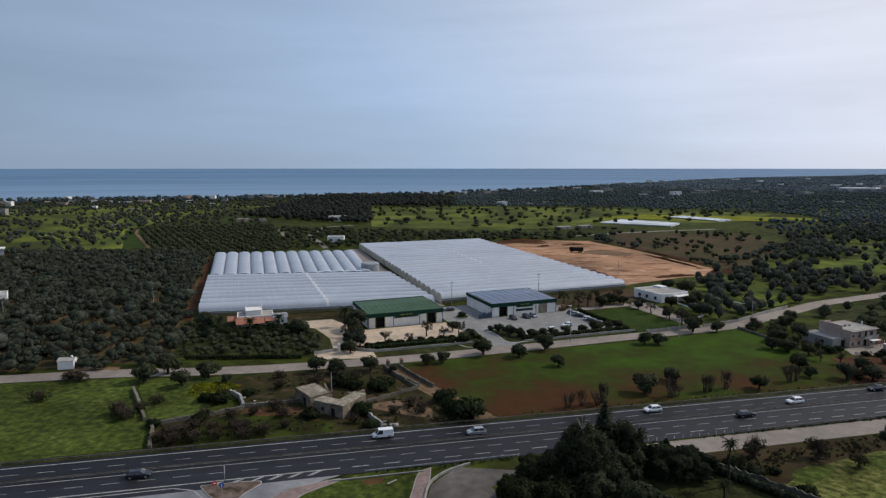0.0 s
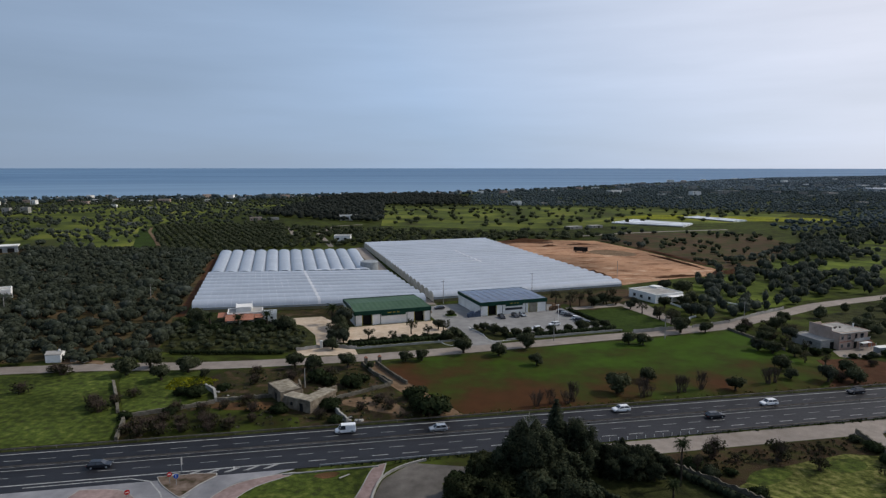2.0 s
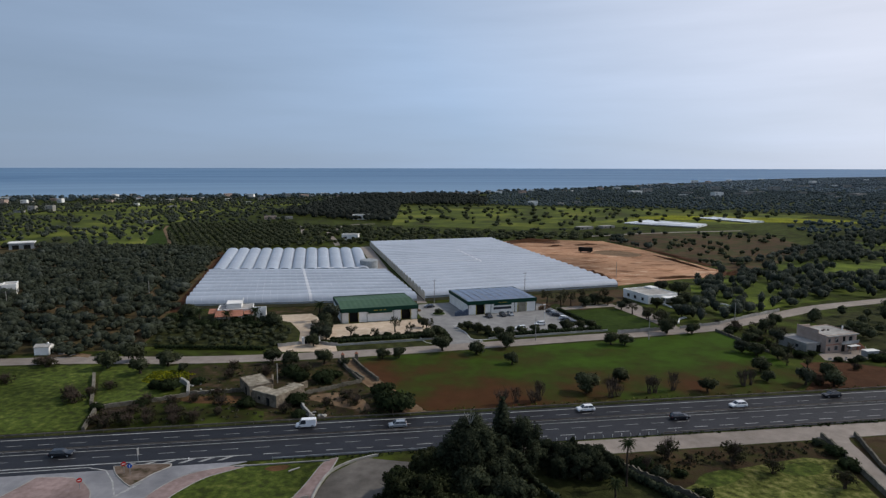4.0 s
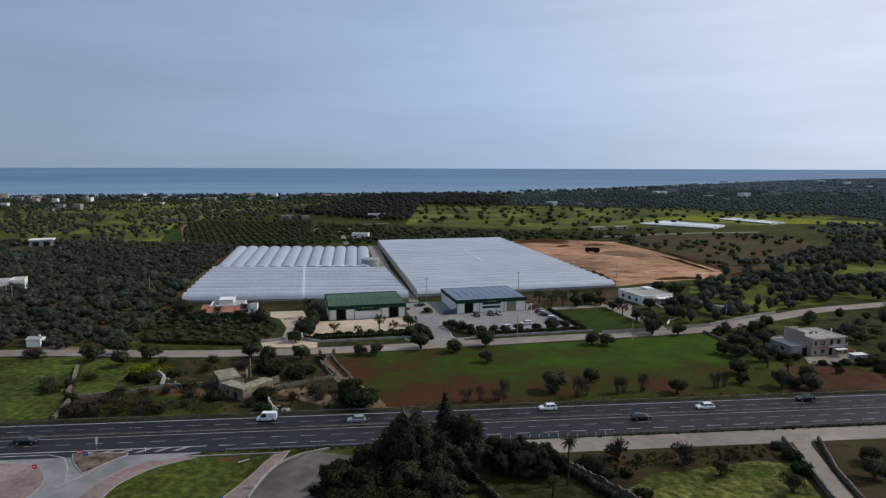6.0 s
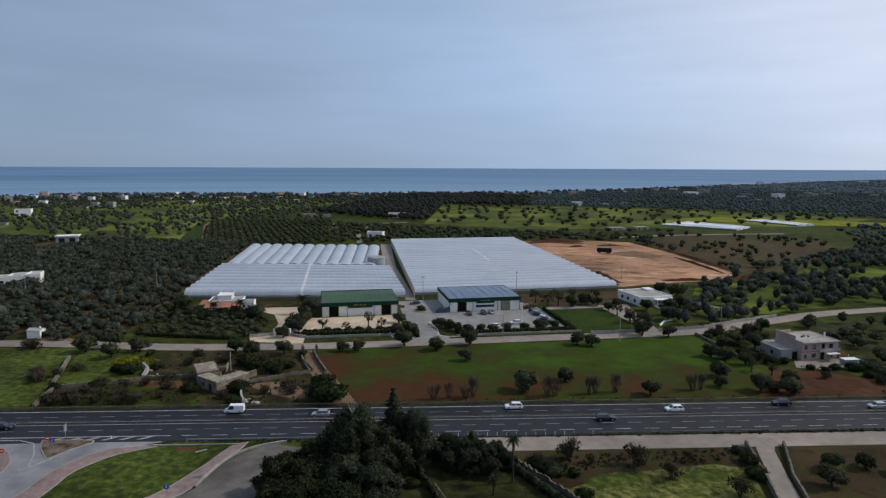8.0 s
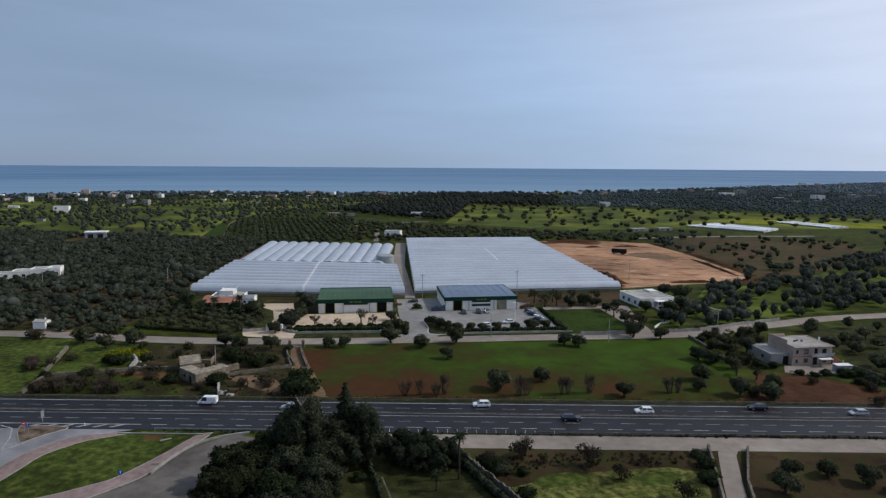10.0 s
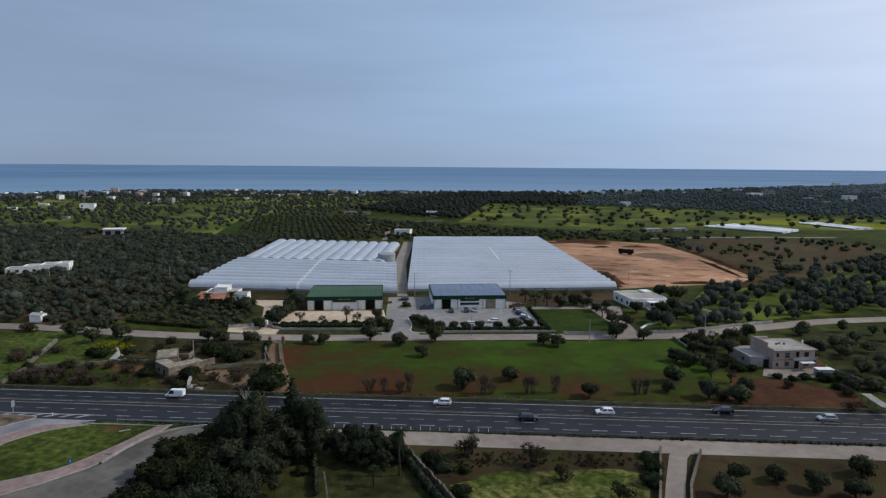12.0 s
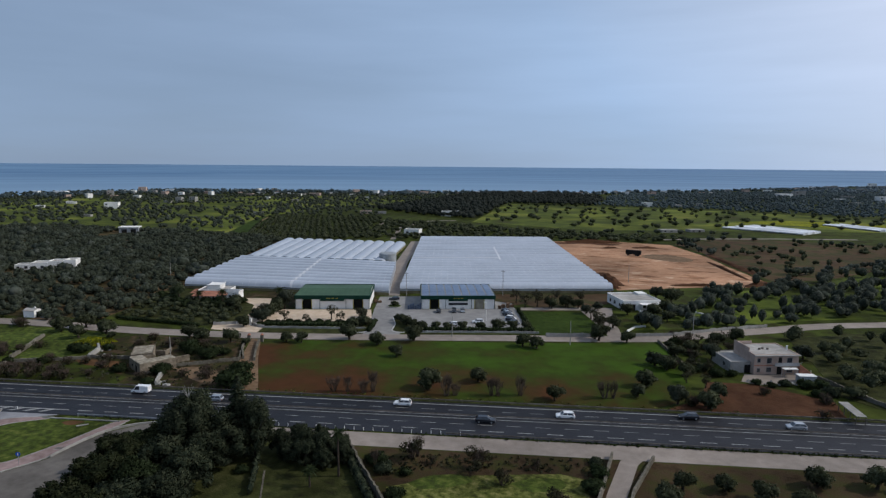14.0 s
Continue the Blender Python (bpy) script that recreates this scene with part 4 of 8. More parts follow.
def roof_strip(quad, f0, g0, f1, g1, z, w, label):
    A, B, C, D = (Vector((*p, 0)) for p in quad)
    p0 = A.lerp(B, f0).lerp(D.lerp(C, f0), g0)
    p1 = A.lerp(B, f1).lerp(D.lerp(C, f1), g1)
    L = (p1 - p0).length
    s = thing("roof_vent", Matrix.Translation((p0.x, p0.y, z)) @ pose(0, 0, 0, 0, 0, math.degrees(math.atan2((p1 - p0).y, (p1 - p0).x))), label, "roof vent")
    part("flap", bevelled(boxes((0, -w / 2, -0.3, L, w / 2, 0.1)), 0.04), FILMSEAM, s)
    return s


roof_seam(GHL, 9, 2.0, 4.5, 0.53, 0, 1, 1.3, "white strip of film across the greenhouse ridges")
roof_seam(GHR, 25, 2.2, 4.25, 0.53, 0.40, 0.70, 1.0, "white strip of film across the greenhouse ridges")
roof_strip(GHR, 0.02, 0.42, 0.53, 0.42, 4.27, 1.0, "white strip along the greenhouse ridge")
roof_seam(GHB, 12, 1.8, 3.9, 0.5, 0, 1, 0.6, "pale seam across the rounded tunnels", along_front=False)
roof_strip(GHB, 0.66, 0.02, 0.93, 0.02, 3.6, 2.2, "white end flap of the rounded tunnels")

tank = thing("water_tank", pose(-40.6, 346, 0, 0, 0, 18), "grey corrugated round water tank with a flat lid", "tank")
bm = bmesh.new()
bmesh.ops.create_cone(bm, cap_ends=True, segments=28, radius1=5.0, radius2=5.0, depth=6.0, matrix=pose(0, 0, 3.0))
part("shell", bm, TANKGREY, tank)
bm = bmesh.new()
bmesh.ops.create_cone(bm, cap_ends=True, segments=28, radius1=5.15, radius2=4.6, depth=0.5, matrix=pose(0, 0, 6.24))
part("lid", bm, TANKGREY, tank)
for k in range(4):
    bm = bmesh.new()
    bmesh.ops.create_cone(bm, cap_ends=False, segments=28, radius1=5.06, radius2=5.06, depth=0.12, matrix=pose(0, 0, 0.9 + 1.2 * k))
    part("hoop", bm, STEEL, tank)


# ---------------------------------------------------------------- the two packing sheds
def shed(name, m, w, d, h, label, doors, sign, windows, solar):
    """Local x runs along the front, y into the depth."""
    s = thing(name, m, label, "warehouse", "farm sheds")
    t = 0.25
    ridge = 0.3 if solar else 0.75
    # front wall with its openings
    cuts = sorted([(w * a, w * b, 0.0, top) for a, b, top, _ in doors])
    items, x = [], 0.0
    for a, b, z0, z1 in cuts:
        items.append((x, 0, 0, a, t, h))
        items.append((a, 0, z1, b, t, h))
        x = b
    items.append((x, 0, 0, w, t, h))
    part("front_wall", boxes(*items), PLASTER, s)
    part("back_wall", boxes((0, d - t, 0, w, d, h)), PLASTER, s)
    for x0, x1 in ((0, t), (w - t, w)):
        part("side_wall", boxes((x0, t + 0.003, 0, x1, d - t - 0.003, h)), PLASTER, s)
    # fascia band round the top
    for it in ((-0.3, -0.3, h - 1.25, w + 0.3, -0.02, h + 0.3), (-0.3, d + 0.02, h - 1.0, w + 0.3, d + 0.3, h + 0.3), (-0.3, -0.017, h - 1.0, -0.02, d + 0.017, h + 0.3), (w + 0.02, -0.017, h - 1.0, w + 0.3, d + 0.017, h + 0.3)):
        part("fascia", bevelled(boxes(it), 0.03), GREENTRIM, s)
    # low gable roof of ribbed sheets
    nx = 30
    verts, faces = [], []
    for i in range(nx + 1):
        for k, f in enumerate((0, 0.5, 1)):
            for dz in ((0.0, 0.06) if i % 2 else (0.06, 0.0))[:1]:
                verts.append((w * i / nx, d * f, h + 0.05 + dz + (ridge if k == 1 else 0.0)))
    for i in range(nx):
        for k in range(2):
            a = i * 3 + k
            faces.append((a, a + 3, a + 4, a + 1))
    roof = obj("roof", verts, faces, GREENROOF if not solar else ROOFSLAB, s)
    for xx in (0.1, w - 0.1):
        obj("gable_fill", [(xx, 0, h), (xx, d, h), (xx, d / 2, h + ridge)], [(0, 2, 1)], PLASTER, s)
    for i in range(1, nx, 2):
        part("rib", boxes((w * i / nx - 0.05, 0.1, h + 0.10, w * i / nx + 0.05, 0.3, h + 0.16)), GREENTRIM, roof) if i % 6 == 1 else None
    if solar:
        cell = bpy.data.meshes.new("solar_panel")
        bm = bevelled(boxes((-1.38, -1.17, -0.03, 1.38, 1.17, 0.03)), 0.02)
        bm.to_mesh(cell)
        bm.free()
        cell.materials.append(SOLAR)
        rise = math.degrees(math.atan2(ridge, d / 2))
        for i in range(9):
            for k in range(10):
                yy = 1.3 + k * (d - 2.6) / 9
                zz = h + 0.22 + ridge * (1 - abs(yy - d / 2) / (d / 2))
                share("solar_panel", cell, pose(1.7 + i * (w - 3.4) / 8, yy, zz, rise if yy < d / 2 else -rise), roof)
    # open doors get a dark panel set inside, in place of the unlit interior
    for a, b, top, closed in doors:
        x0, x1 = w * a, w * b
        dr = part("doorway", boxes((x0, 1.6, 0.02, x1, 1.7, top)) if not closed else boxes((x0 + 0.05, 0.08, 0.02, x1 - 0.05, 0.16, top - 0.02)), DARK if not closed else YELLOW if closed == 2 else NETTING, s)
        for it in ((x0 - 0.28, -0.06, 0, x0, -0.003, top + 0.28), (x1, -0.06, 0, x1 + 0.28, -0.003, top + 0.28), (x0, -0.06, top, x1, -0.003, top + 0.28)):
            part("door_frame", boxes(it), YELLOW, dr)
    if sign:
        x0, x1 = w * sign[0], w * sign[1]
        sg_ = part("sign_board", bevelled(boxes((x0, -0.45, h - 1.95, x1, -0.32, h - 0.75)), 0.02), GREENTRIM, s, "dark green sign board")
        n = 9
        for i in range(n):
            if i in (3, 6):
                continue
            xa = x0 + (x1 - x0) * (0.25 + 0.5 * i / n)
            part("letter_bar", boxes((xa, -0.48, h - 0.98, xa + (x1 - x0) * 0.04, -0.452, h - 0.62)), YELLOW, sg_)
    for a, b, z0, z1 in windows:
        wd = part("window", boxes((w * a, -0.03, z0, w * b, -0.004, z1)), GLASS_DARK, s)
        part("frame", boxes((w * a - 0.08, -0.05, z0 - 0.08, w * b + 0.08, -0.031, z0), (w * a - 0.08, -0.05, z1, w * b + 0.08, -0.031, z1 + 0.08)), STEEL, wd)
    for f in (0.005, 0.995, 0.33, 0.68):
        part("downpipe", boxes((w * f - 0.08, -0.14, 0, w * f + 0.08, -0.004, h - 1.25)), GREENTRIM, s)
    return s


shed("packing_shed", pose(-27.6, 225.8, 0, 0, 0, 20.8), 29.4, 24, 5.2, "white farm shed with a green sheet roof",
     [(0.10, 0.215, 3.9, 0), (0.785, 0.905, 3.9, 0)], (0.34, 0.66), [], False)
shed("packing_shed", pose(19.2, 243.4, 0, 0, 0, 21.2), 29.4, 24.5, 5.2, "white farm shed with solar panels on its roof",
     [(0.12, 0.235, 3.9, 0), (0.73, 0.85, 3.9, 1)], (0.37, 0.63), [(0.37, 0.63, 1.6, 2.5)], True)


# ---------------------------------------------------------------- plants
def leaf_mesh(name, lobes, count, size, material, seed, core=0.6, flat=0.7, droop=0.0):
    """A crown of many small leaf sprays round a few lobes (x, y, z, rx, ry, rz), with gaps and an uneven edge."""
    rng = np.random.default_rng(seed)
    blocks, quads, base = [], [], 0
    tris, normals = [], []
    hub = np.mean([l[:3] for l in lobes], axis=0) - np.array((0, 0, 0.3))
    weights = np.array([l[3] * l[4] + l[4] * l[5] + l[3] * l[5] for l in lobes])
    weights = weights / weights.sum()
    for l, wgt in zip(lobes, weights):
        c, r = np.array(l[:3]), np.array(l[3:])
        k = max(8, int(count * wgt))
        d = rng.normal(size=(k, 3))
        d /= np.linalg.norm(d, axis=1)[:, None]
        ripple = np.array([0.16 * noise.noise(Vector(q) * 3.1 + Vector(c) * 1.7) for q in d])
        rad = 0.62 + ripple + 0.5 * rng.random(k) ** 1.5
        p = c + d * r * rad[:, None]
        nrm = d * 0.75 + rng.normal(size=(k, 3)) * flat
        nrm /= np.linalg.norm(nrm, axis=1)[:, None]
        t = np.cross(nrm, rng.normal(size=(k, 3)))
        t /= np.linalg.norm(t, axis=1)[:, None] + 1e-6
        b = np.cross(nrm, t)
        s = size * (0.55 + 0.9 * rng.random((k, 1)))
        t, b = t * s, b * s * (0.45 + 0.35 * rng.random((k, 1)))
        blocks.append(np.stack((p - t, p - b * 0.8, p + t, p + b), 1).reshape(-1, 3))
        away = p - hub
        away /= np.linalg.norm(away, axis=1)[:, None] + 1e-6
        soft = d * 0.55 + away * 0.55 + nrm * 0.35 + np.array((0, 0, 0.15))
        normals.append(np.repeat(soft, 4, axis=0))
        idx = base + 4 * np.arange(k)
        quads.append(np.stack((idx, idx + 1, idx + 2, idx + 3), 1))
        base += 4 * k
        if core:
            vv, ff = ICO if len(lobes) < 12 else ICO1
            j = np.array([1 + 0.3 * noise.noise(Vector(v) * 2.1 + Vector(c)) for v in vv])
            blocks.append(c + np.array(vv) * r * core * j[:, None])
            tris.append(np.array(ff) + base)
            normals.append(np.array(vv))
            base += len(vv)
    me = bpy.data.meshes.new(name)
    faces = np.concatenate(quads).tolist() + (np.concatenate(tris).tolist() if tris else [])
    me.from_pydata(np.concatenate(blocks).tolist(), [], faces)
    me.materials.append(material)
    soften(me, np.concatenate(normals))
    return me


def soften(me, normals):
    """Leaves shade with the roundness of the crown that they belong to."""
    normals = normals / (np.linalg.norm(normals, axis=1)[:, None] + 1e-9)
    me.polygons.foreach_set("use_smooth", np.ones(len(me.polygons), dtype=bool))
    me.normals_split_custom_set_from_vertices(normals.tolist())


def ico(sub):
    bm = bmesh.new()
    bmesh.ops.create_icosphere(bm, subdivisions=sub, radius=1)
    vv = [tuple(v.co) for v in bm.verts]
    bm.verts.index_update()
    ff = [tuple(v.index for v in f.verts) for f in bm.faces]
    bm.free()
    return vv, ff


ICO, ICO1 = ico(2), ico(1)


def limbs(name, height, r, spread, n, seed, material=BARK, twist=0.25):
    """A tapered, slightly bent trunk that forks into limbs."""
    rng = random.Random(seed)
    bm = bmesh.new()
    p, rad = Vector((0, 0, -0.2)), r
    steps = 3
    for i in range(steps):
        q = p + Vector((rng.uniform(-twist, twist) * r * 2, rng.uniform(-twist, twist) * r * 2, (height * 0.5 + 0.2) / steps))
        tube(bm, p, q, rad * (1.25 if i == 0 else 1), rad * 0.85)
        p, rad = q, rad * 0.85
    for k in range(n):
        a = 2 * math.pi * (k + rng.random() * 0.6) / n
        q = p + Vector((math.cos(a) * spread * 0.5, math.sin(a) * spread * 0.5, height * 0.25))
        tube(bm, p - Vector((0, 0, 0.1)), q, rad * 0.55, rad * 0.35, 6)
        e = q + Vector((math.cos(a + 0.3) * spread * 0.4, math.sin(a + 0.3) * spread * 0.4, height * 0.22))
        tube(bm, q, e, rad * 0.35, rad * 0.12, 5)
    me = bpy.data.meshes.new(name)
    bm.to_mesh(me)
    bm.free()
    me.materials.append(material)
    return me


def olive_kind(seed, material):
    rng = random.Random(seed)
    lobes = [(0, 0, 2.5, 1.8, 1.8, 1.5)]
    for k in range(8):
        a = 2 * math.pi * (k + 0.7 * rng.random()) / 5
        r = rng.uniform(0.9, 1.9)
        lobes.append((math.cos(a) * r, math.sin(a) * r, rng.uniform(1.3, 3.1), rng.uniform(0.7, 1.3), rng.uniform(0.7, 1.3), rng.uniform(0.6, 1.05)))
    return (limbs("trunk", 2.7, 0.34, 2.0, 4, seed), leaf_mesh("crown", lobes, 2100, 0.23, material, seed))


OLIVES = [olive_kind(11, OLIVE), olive_kind(12, OLIVE), olive_kind(13, OLIVE)]
GREYS = [olive_kind(21, OLIVEGREY), olive_kind(22, OLIVEGREY)]


def plant(name, kind, x, y, s, label, category="tree", group="", sz=1.0, rot=None, z=0.0):
    t = thing(name, pose(x, y, z, 0, 0, (x * 37 + y * 17) % 360 if rot is None else rot), label, category, group)
    t.scale = (s, s, s * sz)
    for nm, me in zip(("trunk", "crown"), kind):
        if me:
            share(nm, me, Matrix.Identity(4), t)
    return t


FIELD_TREES = [(53, 159, 1.35), (63.6, 168.8, 1.0), (84.8, 162.2, 0.95), (34.6, 181.8, 0.9), (-4.8, 184, 0.85), (0, 185, 0.85), (12.8, 193.6, 1.3), (23.8, 191.1, 1.1), (33.3, 199, 1.25), (67.9, 205.6, 1.05), (72.5, 205.2, 1.0), (90.2, 221.2, 1.35), (99.1, 221.6, 1.0), (105.7, 180.5, 1.15)]
for i, (x, y, s) in enumerate(FIELD_TREES):
    plant("olive_tree", OLIVES[i % 3], x, y, s, "old olive tree with a dense dark crown beside the field", "tree", "field olive trees")
ROAD_TREES = [(-82.9, 168.4, 1.35), (-79.2, 175, 1.3), (-70.9, 164.6, 1.15), (-66.4, 171.5, 1.25), (-59.9, 167.4, 0.6), (-36.8, 177, 1.15), (-30.6, 175, 1.15), (-21.1, 177.5, 1.1), (-14.6, 176, 0.6), (111, 196.7, 1.05), (116.1, 193.2, 0.9), (113.6, 209.4, 1.1), (120.3, 169.5, 1.15), (118, 216, 1.0), (104, 172, 0.8), (123, 178, 1.0), (126, 226, 1.2), (133, 236, 1.15)]
for i, (x, y, s) in enumerate(ROAD_TREES):
    plant("olive_tree", OLIVES[(i + 1) % 3], x, y, s, "dark olive tree beside the country road", "tree", "roadside olive trees")
for i, (x, y, s) in enumerate([(113.3, 170.2, 1.15), (108, 200, 1.0), (124, 212, 1.2), (150, 222, 1.1)]):
    plant("olive_tree", GREYS[i % 2], x, y, s, "grey-leaved olive tree near the house", "tree", "grey olive trees")

def pollard_kind(seed):
    """A hard-pruned olive: thick forked limbs with thin grey tufts of leaf."""
    rng = random.Random(seed)
    lobes = []
    for k in range(13):
        a, r = 6.28 * rng.random(), 1.7 * rng.random() ** 0.5
        lobes.append((math.cos(a) * r, math.sin(a) * r, rng.uniform(1.9, 4.2), rng.uniform(0.35, 0.7), rng.uniform(0.35, 0.7), rng.uniform(0.4, 0.8)))
    return (limbs("trunk", 4.2, 0.26, 1.9, 5, seed), leaf_mesh("crown", lobes, 620, 0.17, BRUSHGREEN, seed, core=0))


THIN = [pollard_kind(94), pollard_kind(95)]
rngs = random.Random(5)


def bush_kind(seed, material, squat=0.75):
    rng = random.Random(seed)
    lobes = [(0, 0, 0.75, 1.2, 1.2, 0.9 * squat)]
    for k in range(4):
        a = 2 * math.pi * (k + 0.5 * rng.random()) / 4
        lobes.append((math.cos(a) * 0.8, math.sin(a) * 0.8, rng.uniform(0.4, 0.9), 0.8, 0.8, 0.7 * squat))
    bm = bmesh.new()
    for k in range(5):
        a = 2 * math.pi * k / 5
        tube(bm, (0, 0, -0.1), (math.cos(a) * 0.7, math.sin(a) * 0.7, 0.8), 0.06, 0.02, 5)
    me = bpy.data.meshes.new("stem")
    bm.to_mesh(me)
    bm.free()
    me.materials.append(BARK)
    return (me, leaf_mesh("crown", lobes, 1300, 0.15, material, seed))


def twig_kind(seed, height=2.6, material=TWIG):
    """A leafless shrub of many thin upright rods."""
    rng = random.Random(seed)
    bm = bmesh.new()
    for k in range(16):
        a = rng.uniform(0, 6.28)
        p = Vector((0.25 * math.cos(a), 0.25 * math.sin(a), -0.1))
        q = p + Vector((rng.uniform(-0.6, 0.6), rng.uniform(-0.6, 0.6), height * rng.uniform(0.4, 0.6)))
        tube(bm, p, q, 0.05, 0.03, 4)
        for j in range(5):
            e = q + Vector((rng.uniform(-0.6, 0.6), rng.uniform(-0.6, 0.6), height * rng.uniform(0.2, 0.55)))
            tube(bm, q, e, 0.032, 0.012, 3)
            f = q.lerp(e, rng.uniform(0.3, 0.7))
            tube(bm, f, f + Vector((rng.uniform(-0.5, 0.5), rng.uniform(-0.5, 0.5), height * rng.uniform(0.05, 0.2))), 0.02, 0.008, 3)
    me = bpy.data.meshes.new("branches")
    bm.to_mesh(me)
    bm.free()
    me.materials.append(material)
    return (me, None)


def brush_kind(seed):
    """A leafless thicket: twigs under a haze of fine brown sprays."""
    rng = random.Random(seed)
    lobes = [(rng.uniform(-0.9, 0.9), rng.uniform(-0.9, 0.9), rng.uniform(0.5, 1.0), rng.uniform(0.6, 1.0), rng.uniform(0.6, 1.0), rng.uniform(0.4, 0.7)) for k in range(5)]
    return (twig_kind(seed, 1.8)[0], leaf_mesh("spray", lobes, 420, 0.13, BRUSH, seed, core=0))


BUSHES = [bush_kind(31, BUSH), bush_kind(32, BUSH), bush_kind(33, PINE)]
BRUSHES = [brush_kind(45), brush_kind(46), brush_kind(47)]
TWIGS = [twig_kind(41, 2.9, REDTWIG), twig_kind(42, 2.4, REDTWIG), twig_kind(43, 3.2, REDTWIG)]
for i, (x, y, s) in enumerate([(-60.2, 153.6, 1.5), (-56.2, 152.5, 2.1), (-50.7, 157.7, 1.3), (-27.2, 165.7, 2.2), (-17.2, 162, 2.3), (-19.5, 145.5, 1.9), (0.4, 153.6, 2.2), (5.5, 143.5, 3.2), (-66.5, 137.8, 1.2), (-16.7, 137.5, 1.2), (-24, 163, 1.7), (2.5, 146, 2.2), (-31.5, 142.8, 1.6), (-15, 166, 1.4), (-57, 141, 1.3)]):
    plant("shrub", BUSHES[i % 2 if i != 7 else 1], x, y, s, "leafy green shrub among the stone walls", "shrub", "shrubs round the ruin")
for i, (x, y, s) in enumerate([(-45.4, 134.3, 1.4), (-56.7, 142.5, 1.2), (-78.1, 144.5, 1.5), (-75, 141.5, 1.4), (-102.6, 153.6, 1.3), (-101.2, 168, 1.5), (-104.5, 170, 1.2), (-50, 131, 1.1), (-58, 128.5, 1.2), (-40, 133, 1.2), (-54, 130, 1.2), (-48, 137.5, 1.0), (-60, 132, 1.2), (-52, 134.5, 1.2), (-56.5, 136, 1.1), (-44, 131.5, 1.0), (-62, 130, 1.0), (-36, 137, 0.9), (-57.5, 132.5, 1.3), (-50, 143, 1.0), (-12, 145, 1.0), (-8, 150, 1.1), (-5, 146, 1.2), (-21, 139.5, 1.1), (-38, 143, 1.1), (-41, 148, 1.2), (-45.5, 145, 1.0), (-25, 170, 1.2), (-35, 166, 1.3), (-44, 163, 1.2), (-46, 171, 1.1), (-72, 152, 1.0), (-74, 147, 1.1)]):
    plant("bare_shrub", BRUSHES[i % 3], x, y, s * 1.3, "grey-brown leafless shrub in the weeds", "shrub", "leafless shrubs")
for i, (x, y) in enumerate([(34.5, 150.4), (38.8, 151.1), (40.5, 152.6), (58.8, 156.3), (60.8, 157.1), (69.4, 160.2), (76.1, 162.7), (96.3, 168), (98.2, 168.7), (71, 160.5), (31, 149.5)]):
    plant("bare_shrub", TWIGS[i % 3], x, y, 1.4 + 0.16 * (i % 4), "leafless young tree on the field's edge", "shrub", "leafless young trees")


def scatter(poly, step, seed, jitter=0.42, keep=1.0, holes=(), thin=0.0):
    rng = random.Random(seed)
    xs, ys = [p[0] for p in poly], [p[1] for p in poly]
    out, y, row = [], min(ys), 0
    while y < max(ys):
        x = min(xs) + (row % 2) * step / 2
        while x < max(xs):
            px, py = x + rng.uniform(-jitter, jitter) * step, y + rng.uniform(-jitter, jitter) * step
            k = keep - thin * max(0, noise.noise(Vector((px * 0.012, py * 0.012, seed))) * 2.2 + 0.3)
            if rng.random() < k and inside(px, py, poly) and not any(inside(px, py, h) if len(h) > 3 else math.hypot(px - h[0], py - h[1]) < h[2] for h in holes):
                out.append((px, py))
            x += step
        y += step * 0.87
        row += 1
    return out


